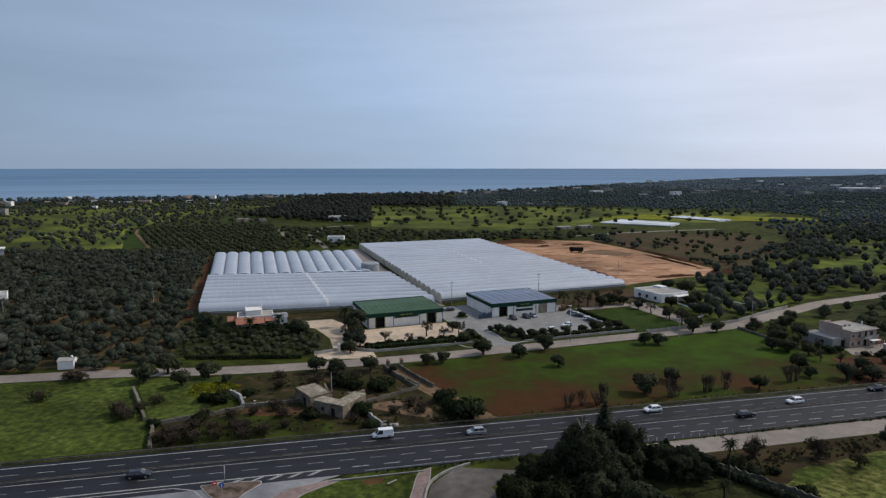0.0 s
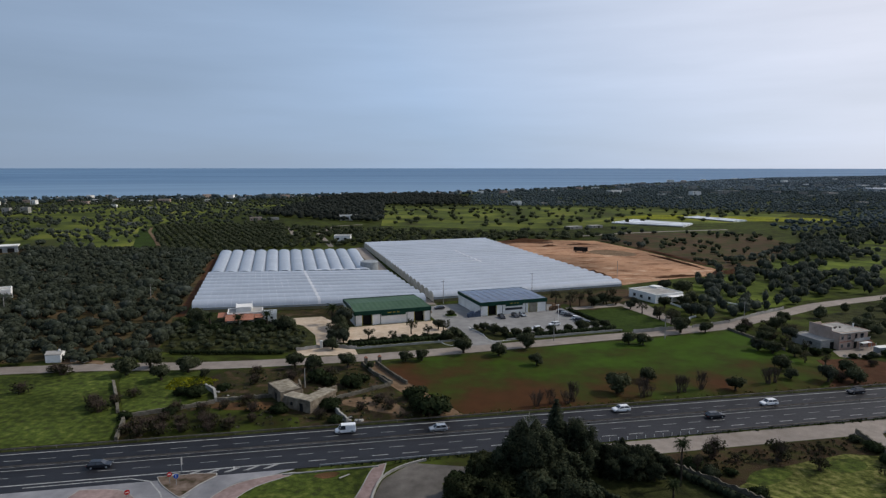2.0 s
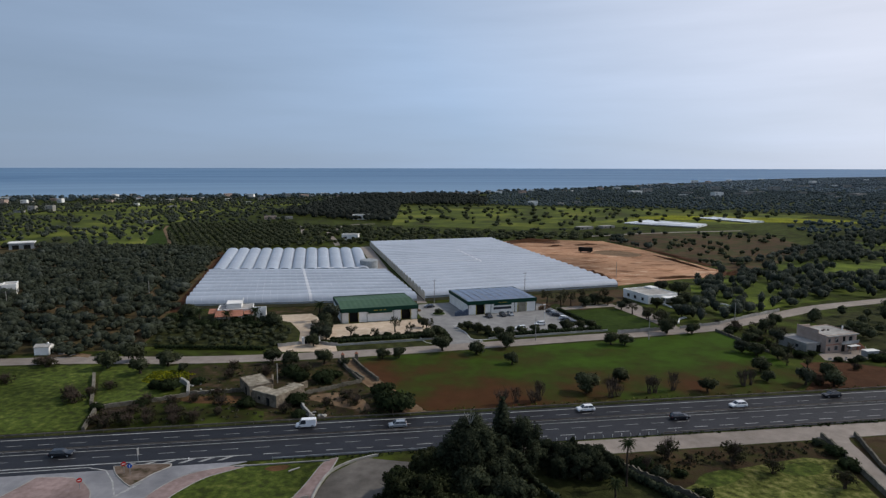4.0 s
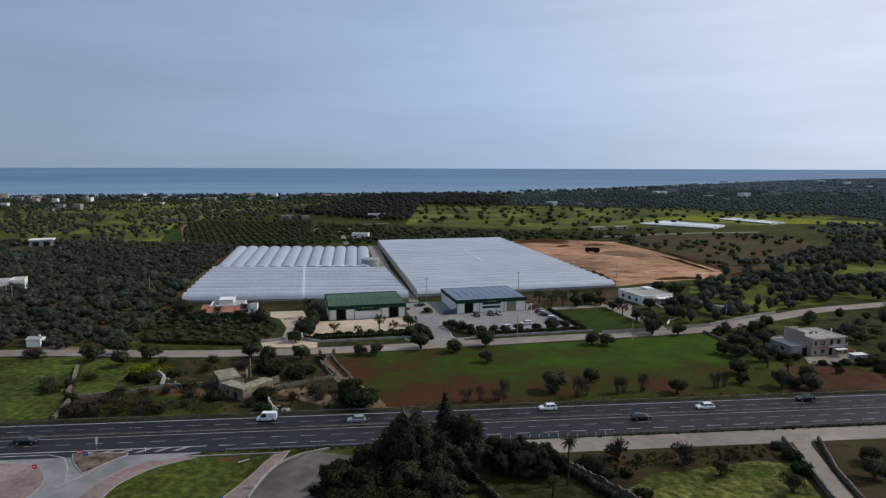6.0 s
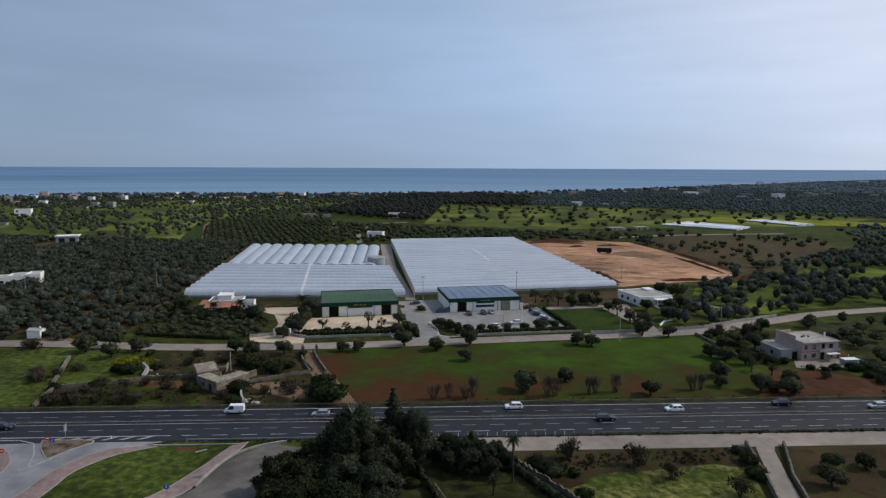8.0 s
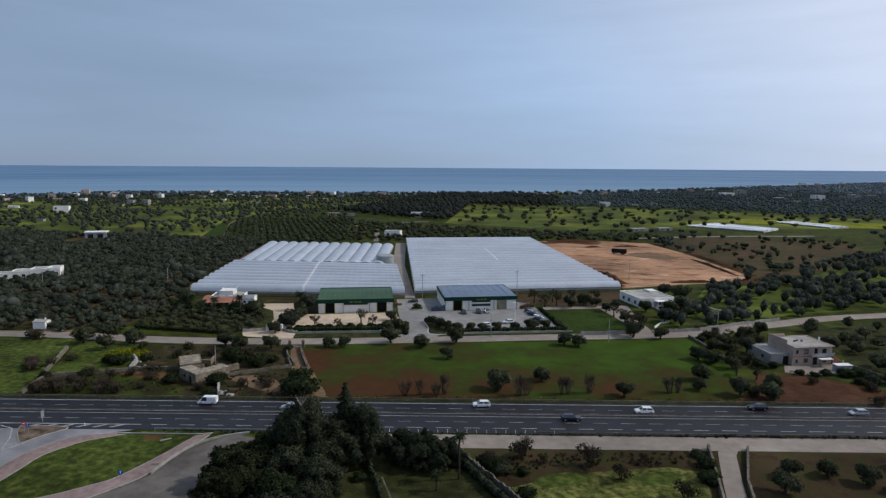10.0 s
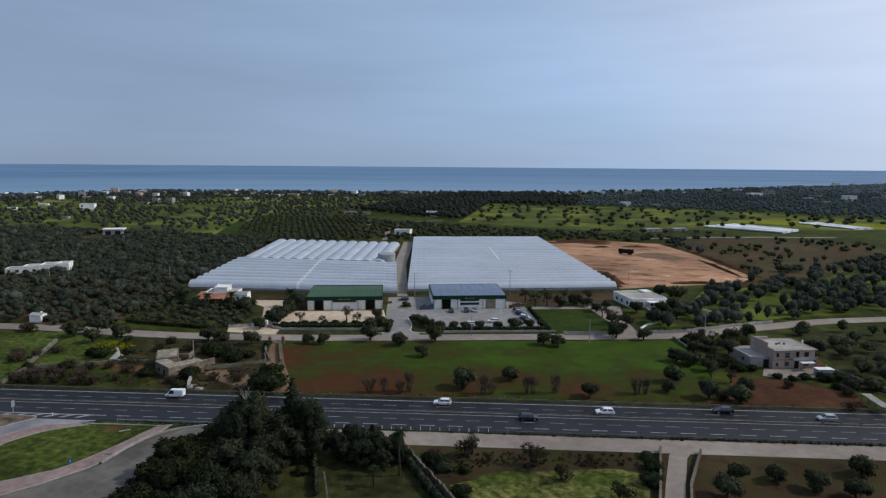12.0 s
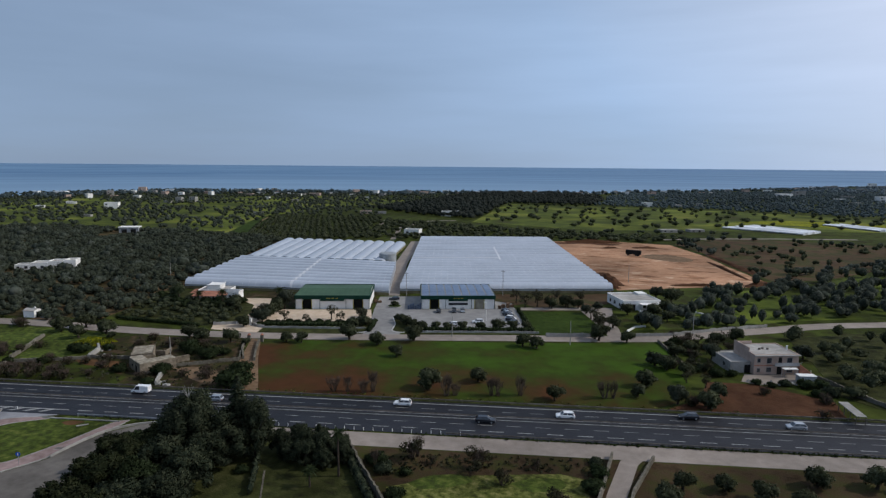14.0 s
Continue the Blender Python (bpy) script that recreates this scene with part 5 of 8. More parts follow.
def grove(name, places, size, height, quads, leaf, material, label, seed, category="trees", lobes=3, solid=True, spread=0.45):
    """Many trees of one kind in one mesh: lumpy cores with leaf sprays standing out of them."""
    rng = np.random.default_rng(seed)
    k0 = np.array([shrink(x, y) for x, y in places])
    foot = np.array([squeeze(x, y) for x, y in places])
    count = len(places)
    s = size * (0.55 + 0.75 * rng.random(count)) * k0
    h = height * (0.65 + 0.55 * rng.random(count)) * k0
    # one row for every lobe of every tree
    s, h, k0, foot = (np.repeat(q, lobes, axis=0) for q in (s, h, k0, foot))
    total = count * lobes
    first = np.arange(total) % lobes == 0
    a, r = rng.random(total) * 6.28, np.where(first, 0.0, spread * s * rng.random(total) ** 0.5)
    c = foot + np.stack((np.cos(a) * r, np.sin(a) * r, h * (0.48 + 0.12 * rng.random(total))), 1)
    wide = s * np.where(first, 0.8, 0.62)
    rr = np.stack((wide, wide, h * 0.5), 1) * (0.85 + 0.3 * rng.random((total, 1)))
    verts, normals, loops, starts, base = [], [], [], [], 0
    if solid:
        vv, ff = np.array(ICO1[0]), np.array(ICO1[1])
        j = 0.74 + 0.4 * rng.random((total, len(vv), 1))
        verts.append((c[:, None] + vv[None] * rr[:, None] * j * 0.78).reshape(-1, 3))
        normals.append(np.tile(vv, (total, 1)))
        loops.append((ff[None] + len(vv) * np.arange(total)[:, None, None]).reshape(-1))
        starts.append(np.full(total * len(ff), 3))
        base = total * len(vv)
    n = quads // lobes
    d = rng.normal(size=(total, n, 3))
    d /= np.linalg.norm(d, axis=2, keepdims=True)
    d[:, :, 2] = np.abs(d[:, :, 2]) * 0.9 - 0.15
    q = c[:, None] + d * rr[:, None] * (0.8 + 0.35 * rng.random((total, n, 1)))
    t = np.cross(d + 0.6 * rng.normal(size=(total, n, 3)), rng.normal(size=(total, n, 3)))
    t /= np.linalg.norm(t, axis=2, keepdims=True) + 1e-6
    b = np.cross(d, t)
    fine = leaf * k0[:, None, None]
    t, b = t * fine * (0.6 + 0.8 * rng.random((total, n, 1))), b * fine * (0.4 + 0.5 * rng.random((total, n, 1)))
    verts.append(np.stack((q - t, q - b, q + t, q + b), 2).reshape(-1, 3))
    normals.append(np.repeat((d + 0.3 * rng.normal(size=(total, n, 3)) + np.array((0, 0, 0.2))).reshape(-1, 3), 4, axis=0))
    loops.append(base + np.arange(total * n * 4))
    starts.append(np.full(total * n, 4))
    verts, loops, sides = np.concatenate(verts), np.concatenate(loops), np.concatenate(starts)
    me = bpy.data.meshes.new(name)
    me.vertices.add(len(verts))
    me.vertices.foreach_set("co", verts.ravel())
    me.loops.add(len(loops))
    me.loops.foreach_set("vertex_index", loops.astype(np.int32))
    me.polygons.add(len(sides))
    me.polygons.foreach_set("loop_start", np.concatenate(([0], np.cumsum(sides)[:-1])).astype(np.int32))
    me.update(calc_edges=True)
    me.materials.append(material)
    soften(me, np.concatenate(normals))
    return tagged(new(name, me), label, category, kind="stuff")


HOUSE_HOLES = [(-112, 179.5, 6), (-203, 257, 9), (-192, 264, 9), (-204, 246, 8), (-66, 232, 14), (-304, 408, 15), (-296, 395, 12), (-289, 384, 9), (102, 282, 16), (139, 209, 16)]
left_grove = [(-300, 149), (-160, 167.5), (-130, 173.5), (-106, 178.5), (-82, 183), (-93, 222), (-101, 236), (-128, 318), (-152, 402), (-160, 425), (-200, 428), (-320, 438), (-430, 420)]
grove("olive_grove", scatter(left_grove, 4.9, 1, 0.5, 0.97, HOUSE_HOLES, 0.22), 2.8, 3.8, 96, 0.40, OLIVEGREY, "dense grove of grey-green olive trees", 1, "olive trees", lobes=4, spread=0.9)
grove("old_olive_trees", scatter(left_grove, 15, 15, 0.5, 0.6, HOUSE_HOLES, 0.6), 4.0, 5.6, 160, 0.42, DARKOLIVE, "larger dark old trees standing in the grove", 15, "olive trees", lobes=4, spread=0.7)
TRACK_HOLES = [(-88, 464, 5), (-92, 478, 5), (-97, 492, 6), (-102, 506, 5), (-107, 520, 5), (-112, 533, 5), (-116, 546, 5), (-117, 562, 5), (-117, 580, 5), (-118, 598, 5), (-118, 612, 5), (-137, 540, 5), (-143, 560, 5), (-150, 580, 5), (-157, 597, 5), (-86, 498, 13)]
rows_grove = [(-205, 430), (-290, 604), (-175, 640), (-118, 462), (-150, 408)]
grove("olive_rows", scatter(rows_grove, 6.2, 2, 0.12, 1.0, TRACK_HOLES), 2.6, 3.6, 60, 0.55, OLIVE, "dark young olive trees planted in rows", 2, "olive trees")
garden_zone = [(-82, 192), (-42, 192), (-40, 203), (-46, 222), (-62, 224), (-90, 222), (-97, 236)]
grove("villa_garden", scatter(garden_zone, 3.4, 3, 0.5, 0.8), 1.7, 2.0, 110, 0.24, OLIVE, "dark shrubs and fruit trees of the villa garden", 3, "garden plants")
behind = [(-160, 430), (-62, 466), (30, 500), (100, 514), (118, 520), (138, 548), (60, 556), (-70, 580), (-160, 610), (-175, 640), (-118, 470)]
grove("tree_belt", scatter(behind, 8, 4, 0.5, 0.92, TRACK_HOLES), 3.4, 4.2, 80, 0.55, OLIVE, "belt of dark trees behind the greenhouses", 4)
left_far = [(-330, 440), (-235, 445), (-225, 455), (-305, 612), (-180, 645), (-240, 740), (-240, 1280), (-900, 1150), (-1050, 760), (-900, 420), (-430, 425)]
grove("far_olive_land", scatter(left_far, 11.5, 5, 0.5, 0.92, HOUSE_HOLES, 0.7), 3.4, 4.6, 36, 0.7, DARKOLIVE, "scattered olive trees on far grassland", 5, "olive trees", lobes=2)
right_grove = [(112, 262), (128, 318), (152, 336), (166, 358), (192, 376), (266, 468), (300, 560), (420, 600), (620, 560), (560, 420), (340, 352), (260, 319), (198, 291), (160, 272), (142, 259), (120, 244), (104, 236), (100, 262)]
grove("olive_land", scatter(right_grove, 7.2, 6, 0.5, 0.95, HOUSE_HOLES, 0.62), 2.9, 5.6, 150, 0.42, DARKOLIVE, "old olive trees on green grass", 6, "olive trees", lobes=4, spread=0.5)
grove("edge_trees", scatter([(150, 345), (166, 360), (192, 379), (262, 472), (304, 552), (296, 470), (250, 398), (212, 360), (178, 336)], 8.2, 16, 0.5, 0.9, HOUSE_HOLES, 0.4), 2.9, 5.4, 140, 0.42, DARKOLIVE, "dark olive trees along the edge of the fallow field", 16, "olive trees", lobes=4, spread=0.6)
south_right = [(150, 246), (175, 262), (260, 302), (400, 350), (420, 280), (240, 190), (165, 178), (152, 190), (152, 215)]
grove("mixed_trees", scatter(south_right, 9, 7, 0.45, 0.85, HOUSE_HOLES), 3.6, 4.6, 150, 0.48, OLIVE, "mixed trees and scrub behind the house", 7)
fallow_trees = [(128, 460), (160, 570), (268, 560), (262, 475), (190, 382), (165, 375)]
grove("fallow_trees", scatter(fallow_trees, 12.5, 8, 0.5, 0.9, (), 1.0), 2.2, 3.8, 110, 0.36, OLIVE, "grey-green trees on the fallow field", 8, lobes=4, spread=0.9)
hedgerow = [(ax + (bx - ax) * k / n, ay + (by - ay) * k / n) for ax, ay, bx, by, n in ((143, 457, 122, 512, 12), (126, 520, 168, 572, 13), (172, 560, 268, 548, 17), (186, 392, 262, 474, 22), (62, 575, 170, 598, 22), (160, 372, 184, 400, 7)) for k in range(n)]
jit = random.Random(29)
grove("hedgerow_trees", [(x + jit.uniform(-4, 4), y + jit.uniform(-4, 4)) for x, y in hedgerow if jit.random() < 0.65], 2.6, 4.2, 110, 0.38, DARKOLIVE, "dark hedgerow trees round the fallow field", 28, lobes=4, spread=0.9)
field_far = [(-70, 640), (60, 612), (150, 645), (300, 700), (400, 800), (280, 880), (20, 945), (-105, 945)]
grove("pasture_trees", scatter(field_far, 23, 9, 0.5, 0.72), 4.2, 5.0, 50, 0.8, OLIVE, "scattered round trees on far pasture", 9)
pine_zone = [(-240, 745), (-74, 650), (-112, 955), (20, 962), (20, 1150), (-40, 1300), (-240, 1290)]
grove("pine_wood", scatter(pine_zone, 9.5, 10, 0.45), 5.2, 7.5, 36, 0.9, FARPINE, "dark pine wood towards the coast", 10, lobes=2)
mid_far = [(20, 962), (180, 938), (290, 888), (430, 805), (430, 690), (330, 690), (300, 570), (430, 610), (640, 570), (900, 500), (1300, 900), (900, 1500), (420, 1750), (60, 1420), (20, 1290)]
far_gh_hole = [(150, 610), (150, 720), (345, 800), (345, 640)]
grove("far_wood", scatter(mid_far, 9.5, 12, 0.5, 0.95, [far_gh_hole], 0.3), 3.6, 4.6, 12, 0.8, FARHAZELEAF, "far dark woods and olive land", 12, lobes=2)
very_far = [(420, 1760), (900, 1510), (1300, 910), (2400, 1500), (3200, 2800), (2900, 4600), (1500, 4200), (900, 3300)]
grove("distant_wood", [p for p in scatter(very_far, 20, 13, 0.5, 0.95, (), 0.2) if math.hypot(p[0] - CX, p[1] - CY) < 0.96 * coast(math.degrees(math.atan2(p[0] - CX, p[1] - CY)))], 9, 5.0, 4, 2.2, DISTHAZELEAF, "distant wooded plain along the coast", 13, lobes=1)

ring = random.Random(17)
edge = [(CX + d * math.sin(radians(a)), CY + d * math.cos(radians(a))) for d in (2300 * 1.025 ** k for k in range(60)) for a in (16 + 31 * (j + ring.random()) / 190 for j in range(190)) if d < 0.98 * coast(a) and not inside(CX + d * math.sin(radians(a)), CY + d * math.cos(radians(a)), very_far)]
grove("horizon_wood", edge, 15, 7, 2, 4, DISTHAZELEAF, "wooded plain on the horizon", 18, lobes=1)

# low weeds and tufts that break up the near grass
def tufts(name, poly, step, seed, size, h, material, label, holes=()):
    grove(name, scatter(poly, step, seed, 0.5, 0.9, holes, 0.5), size, h, 7, size * 0.7, material, label, seed, "weeds", lobes=1, solid=False)


tufts("yard_weeds", [(-61, 127), (-20, 137), (4, 142), (-8, 160), (-19, 180), (-54, 172), (-50, 150), (-65, 138)], 2.2, 83, 0.55, 0.3, BRUSHGREEN, "dry weeds round the ruin", [(-27, 149, 8), (-35, 152, 6)])
tufts("yellow_flowers", [(-67, 158), (-60, 155.5), (-55.5, 160), (-55, 165), (-60, 168), (-68, 166.5)], 0.5, 85, 0.34, 0.3, FLOWER, "drift of yellow flowers in the meadow")
tufts("verge_weeds", [road_xy(-25, -17.5), road_xy(200, -17.1), road_xy(200, -17.8), road_xy(20, -17.9), road_xy(5, -18.6)], 0.55, 87, 0.4, 0.5, BUSH, "weeds on the verge between the roads")
tufts("field_edge_weeds", [road_xy(-60, 2.6), road_xy(140, 2.6), road_xy(140, 4.6), road_xy(-60, 4.6)], 1.3, 88, 0.34, 0.25, DRYGRASS, "dry weeds along the guard rail")
for i in range(14):
    x, y = rngs.uniform(108, 150), rngs.uniform(164, 192)
    if inside(x, y, [(107, 163), (134, 169), (150, 172), (150, 185), (136, 191), (121, 190), (119, 176)]):
        plant("bare_shrub", BRUSHES[i % 3], x, y, rngs.uniform(0.7, 1.3), "brown leafless shrub on the reddish plot", "shrub", "plot shrubs")
for i in range(22):
    x, y = rngs.uniform(112, 131), rngs.uniform(190, 238)
    if x < 121 or y > 218:
        plant("shrub", (BRUSHES + BUSHES)[i % 6], x, y, rngs.uniform(0.9, 1.7), "grey-green scrub beside the field wall", "shrub", "scrub by the field wall")

for i, (x, y, q) in enumerate([(119, 205, 0.9), (122.5, 199, 0.8), (117.5, 199.5, 0.75), (125, 219, 0.95), (121, 224, 0.9), (129, 230, 1.0), (116, 187, 0.8), (120.5, 184.5, 0.85)]):
    plant("half_bare_tree", THIN[i % 2], x, y, q, "thin grey half-bare tree in the scrub", "tree", "half-bare scrub trees")
tufts("scrub_weeds", [(57, 121.5), (99, 133.5), (98.5, 127), (80, 122), (66, 118), (60, 112)], 1.0, 91, 0.42, 0.35, BRUSH, "dry weeds on the scrub ground")
# trees of the near garden: two tall conifers, a broad pine and dense shrubs
def fir_kind(height, radius, seed, material=PINE, droop=0.35, blunt=0.0):
    """A conifer of whorled, drooping boughs set with needle sprays."""
    rng = np.random.default_rng(seed)
    verts, faces, normals = [], [], []
    z = height * 0.12
    while z < height * 0.97:
        f = (z / height - 0.12) / 0.88
        reach = radius * (1 - f) ** 0.9 * (0.82 + 0.36 * rng.random()) + 0.12
        n = 17 if f < 0.7 else 10
        for k in range(n):
            a = 2 * math.pi * (k + rng.random()) / n
            rr = reach * (0.7 + 0.45 * rng.random())
            m = max(5, int(rr * 12))
            for j in range(m):
                g = (j + rng.random()) / m
                p = np.array((math.cos(a) * rr * g, math.sin(a) * rr * g, z + 0.25 * rr * g - droop * rr * g * g * 1.2))
                p += rng.normal(size=3) * (0.06 + 0.05 * rr * g)
                side = np.array((-math.sin(a), math.cos(a), 0.0))
                t = np.array((math.cos(a), math.sin(a), -0.25)) + rng.normal(size=3) * 0.5
                t *= (0.26 + 0.2 * rng.random()) / np.linalg.norm(t)
                b = (side + rng.normal(size=3) * 0.5) * (0.12 + 0.08 * rng.random())
                normals += [(math.cos(a) * 0.8, math.sin(a) * 0.8, 0.45 + 0.3 * rng.normal())] * 4
                i = len(verts)
                verts += [p - t, p - b, p + t, p + b]
                faces.append((i, i + 1, i + 2, i + 3))
        z += height * 0.042
    n0 = len(verts)
    vv, ff = ICO
    for v in vv:
        w = (v[2] + 1) / 2
        rad = radius * 0.36 * (1 - w) ** 0.7
        normals.append(v)
        verts.append(np.array((v[0] * rad, v[1] * rad, height * (0.16 + 0.74 * w))))
    faces += [tuple(n0 + a for a in f) for f in ff]
    me = bpy.data.meshes.new("crown")
    me.from_pydata([tuple(map(float, v)) for v in verts], [], faces)
    me.materials.append(material)
    soften(me, np.array(normals))
    bm = bmesh.new()
    tube(bm, (0, 0, -0.2), (0, 0, height * 0.5), radius * 0.075, radius * 0.05, 9)
    tube(bm, (0, 0, height * 0.5), (0, 0, height * 0.97), radius * 0.05, 0.02, 7)
    tr = bpy.data.meshes.new("trunk")
    bm.to_mesh(tr)
    bm.free()
    tr.materials.append(BARK)
    return (tr, me)


def broad_kind(height, radius, seed, material, count=2600, leaf=0.34):
    rng = random.Random(seed)
    lobes = [(0, 0, height * 0.72, radius * 0.6, radius * 0.6, height * 0.24)]
    for k in range(46):
        a = 2 * math.pi * (k + 0.7 * rng.random()) / 5.5
        z = rng.uniform(0.22, 0.88)
        r = radius * rng.uniform(0.35, 0.9) * math.sqrt(max(0.1, 1 - ((z - 0.45) / 0.55) ** 2))
        lobes.append((math.cos(a) * r, math.sin(a) * r, height * z, radius * rng.uniform(0.13, 0.30), radius * rng.uniform(0.13, 0.30), height * rng.uniform(0.06, 0.15)))
    return (limbs("trunk", height * 0.7, radius * 0.08, radius, 5, seed), leaf_mesh("crown", lobes, int(count * 1.3), leaf * 1.0, material, seed, core=0.42))


plant("pine_tree", broad_kind(14.6, 5.8, 51, PINE, 16000, 0.20), 24.5, 105.5, 1, "tall dark broad pine with a bare twig at its top", "tree", rot=0)
bm = bmesh.new()
for k in range(9):
    a = 0.7 * k
    tube(bm, (0, 0, 13.2), (math.cos(a) * 1.1, math.sin(a) * 1.1, 15.0 + 0.3 * (k % 3)), 0.06, 0.015, 4)
dead = part("dead_branch", bm, CONCRETE, bpy.data.objects["pine_tree"], "bleached dead branches")
plant("fir_tree", fir_kind(16.2, 4.3, 52), 30.3, 112.4, 1, "tall pointed dark fir tree", "tree", rot=0)
plant("pine_tree", broad_kind(12.6, 3.8, 53, PINE, 10000, 0.18), 34.3, 112.0, 1, "dark round-topped pine beside the fir", "tree", rot=40)
plant("fir_tree", fir_kind(5.5, 1.6, 54), 44.5, 119, 1, "small dark fir in the garden", "tree", rot=0)
plant("fir_tree", fir_kind(5.0, 1.5, 55), 40.5, 114.0, 0.9, "small dark fir in the garden", "tree", rot=70)
BROADS = [broad_kind(7.0, 3.8, 61, PINE, 9000, 0.17), broad_kind(6.5, 3.6, 62, BUSH, 9000, 0.17), broad_kind(6.0, 3.9, 63, GARDENLEAF, 9000, 0.17)]
for i, (x, y, s, k) in enumerate([(17, 106, 1.15, 2), (13.5, 99, 1.2, 2), (19, 98, 1.3, 2), (25, 98, 1.3, 0), (16.5, 91, 1.15, 2), (21, 90, 1.35, 2), (28.5, 103.5, 1.2, 0), (31.5, 96.5, 1.2, 0), (27, 89, 1.3, 1), (20, 82, 1.2, 2), (26, 80, 1.35, 2), (34, 88.5, 1.2, 0), (21.5, 111, 1.0, 0), (17, 113, 0.85, 2), (33.5, 79, 1.25, 0), (27.4, 109, 1.5, 0), (12, 105, 0.75, 1), (30.5, 108, 1.25, 0), (29.5, 84, 1.2, 0)]):
    plant("garden_tree", BROADS[k], x, y, s, "dense dark evergreen tree in the near garden", "tree", "near garden trees")
for i, (x, y, s, k) in enumerate([(42.5, 116.5, 0.8, 0), (47, 115.5, 0.78, 0), (39.5, 119.5, 0.66, 0), (49.5, 118.5, 0.62, 0), (45, 112.6, 0.74, 0), (44.5, 119.5, 0.65, 0), (51.8, 115.5, 0.55, 0), (37.5, 116, 0.66, 0), (49, 112.4, 0.55, 0), (41.2, 112.8, 0.6, 0)]):
    plant("garden_tree", BROADS[k], x, y, s, "dark leafy tree over the garden lawn", "tree", "lawn trees")


def palm_kind(height, seed):
    rng = random.Random(seed)
    bm = bmesh.new()
    p = Vector((0, 0, -0.2))
    for i in range(9):
        q = Vector((0.05 * math.sin(i), 0.04 * math.cos(i * 1.3), -0.2 + (height + 0.2) * (i + 1) / 9))
        tube(bm, p, q, 0.24 - 0.010 * i, 0.21 - 0.010 * i, 9)
        p = q
    tr = bpy.data.meshes.new("trunk")
    bm.to_mesh(tr)
    bm.free()
    tr.materials.append(BARK)
    verts, faces = [], []
    for k in range(26):
        a = 2.4 * k
        up = 1.1 - 1.9 * k / 26
        L = 1.7 * rng.uniform(0.8, 1.15)
        d = Vector((math.cos(a), math.sin(a), 0))
        side = Vector((-math.sin(a), math.cos(a), 0))
        prev = None
        for j in range(9):
            f = j / 8
            c = Vector((0, 0, height)) + d * (L * f * math.cos(up * (1 - f))) + Vector((0, 0, L * (math.sin(up) * f - 0.55 * f * f)))
            if prev is not None:
                for sgn in (-1, 1):
                    tip = c + side * sgn * 0.5 * math.sin(math.pi * min(1, 0.25 + 0.75 * f)) - Vector((0, 0, 0.22)) + d * 0.15
                    i = len(verts)
                    verts += [tuple(prev), tuple(c), tuple(tip)]
                    faces.append((i, i + 1, i + 2))
            prev = c
    me = bpy.data.meshes.new("crown")
    me.from_pydata(verts, [], faces)
    me.materials.append(BUSH)
    return (tr, me)


plant("shrub", BUSHES[0], 35.6, 106.0, 0.95, "small round tree on the lawn", "shrub")
plant("palm_tree", palm_kind(8.6, 3), 53.2, 110.6, 1, "tall palm tree in the garden", "tree", rot=0)
plant("palm_tree", palm_kind(3.8, 4), 50.2, 105.5, 0.9, "short young palm on the lawn", "tree", rot=0)
THICKET = [(twig_kind(48 + k, 2.2, TWIG)[0], leaf_mesh("spray", [(0.9 * math.cos(2.1 * j + k), 0.9 * math.sin(2.1 * j + k), 1.0 + 0.5 * (j % 3), 0.8, 0.8, 0.6) for j in range(6)], 520, 0.13, BRUSH, 48 + k, core=0)) for k in range(2)]
for i, (x, y, s) in enumerate([(63.3, 122.0, 1.3), (76.6, 121.6, 1.35), (82.4, 117.6, 1.0), (93, 113, 1.2), (91, 97, 1.2), (67.8, 121, 0.6), (87, 126, 0.6)]):
    plant("bare_shrub", THICKET[i % 2], x, y, s * 1.25, "purplish leafless thicket on the scrub ground", "shrub", "leafless thickets")
BARETREE = twig_kind(44, 4.2, TWIG)
for i, (x, y, s) in enumerate([(64, 123.2, 1.1), (77, 122.6, 0.95), (58, 116, 0.9)]):
    plant("bare_tree", BARETREE, x, y, s, "leafless fruit tree in the scrub", "tree", "leafless fruit trees")
for i, (x, y, s) in enumerate([(57.4, 117.6, 1.6), (60.2, 115, 1.3), (64.5, 115.5, 0.9), (98.5, 127, 1.4), (97.5, 131.5, 1.0), (98, 121, 1.5), (66, 107, 1.3), (90, 104, 1.3)]):
    plant("shrub", BUSHES[(i + 1) % 3], x, y, s, "dark shrub in the scrub ground", "shrub", "scrub shrubs")
for i, (x, y, s) in enumerate([(113, 127, 0.85), (120, 129, 0.8), (110.5, 120, 0.95), (126, 127, 0.9), (136, 136, 1.0), (146, 139, 1.0), (132, 126, 0.95), (152, 138, 1.0)]):
    plant("olive_tree", OLIVES[i % 3], x, y, s, "dark olive tree beside the lane", "tree", "lane olive trees")


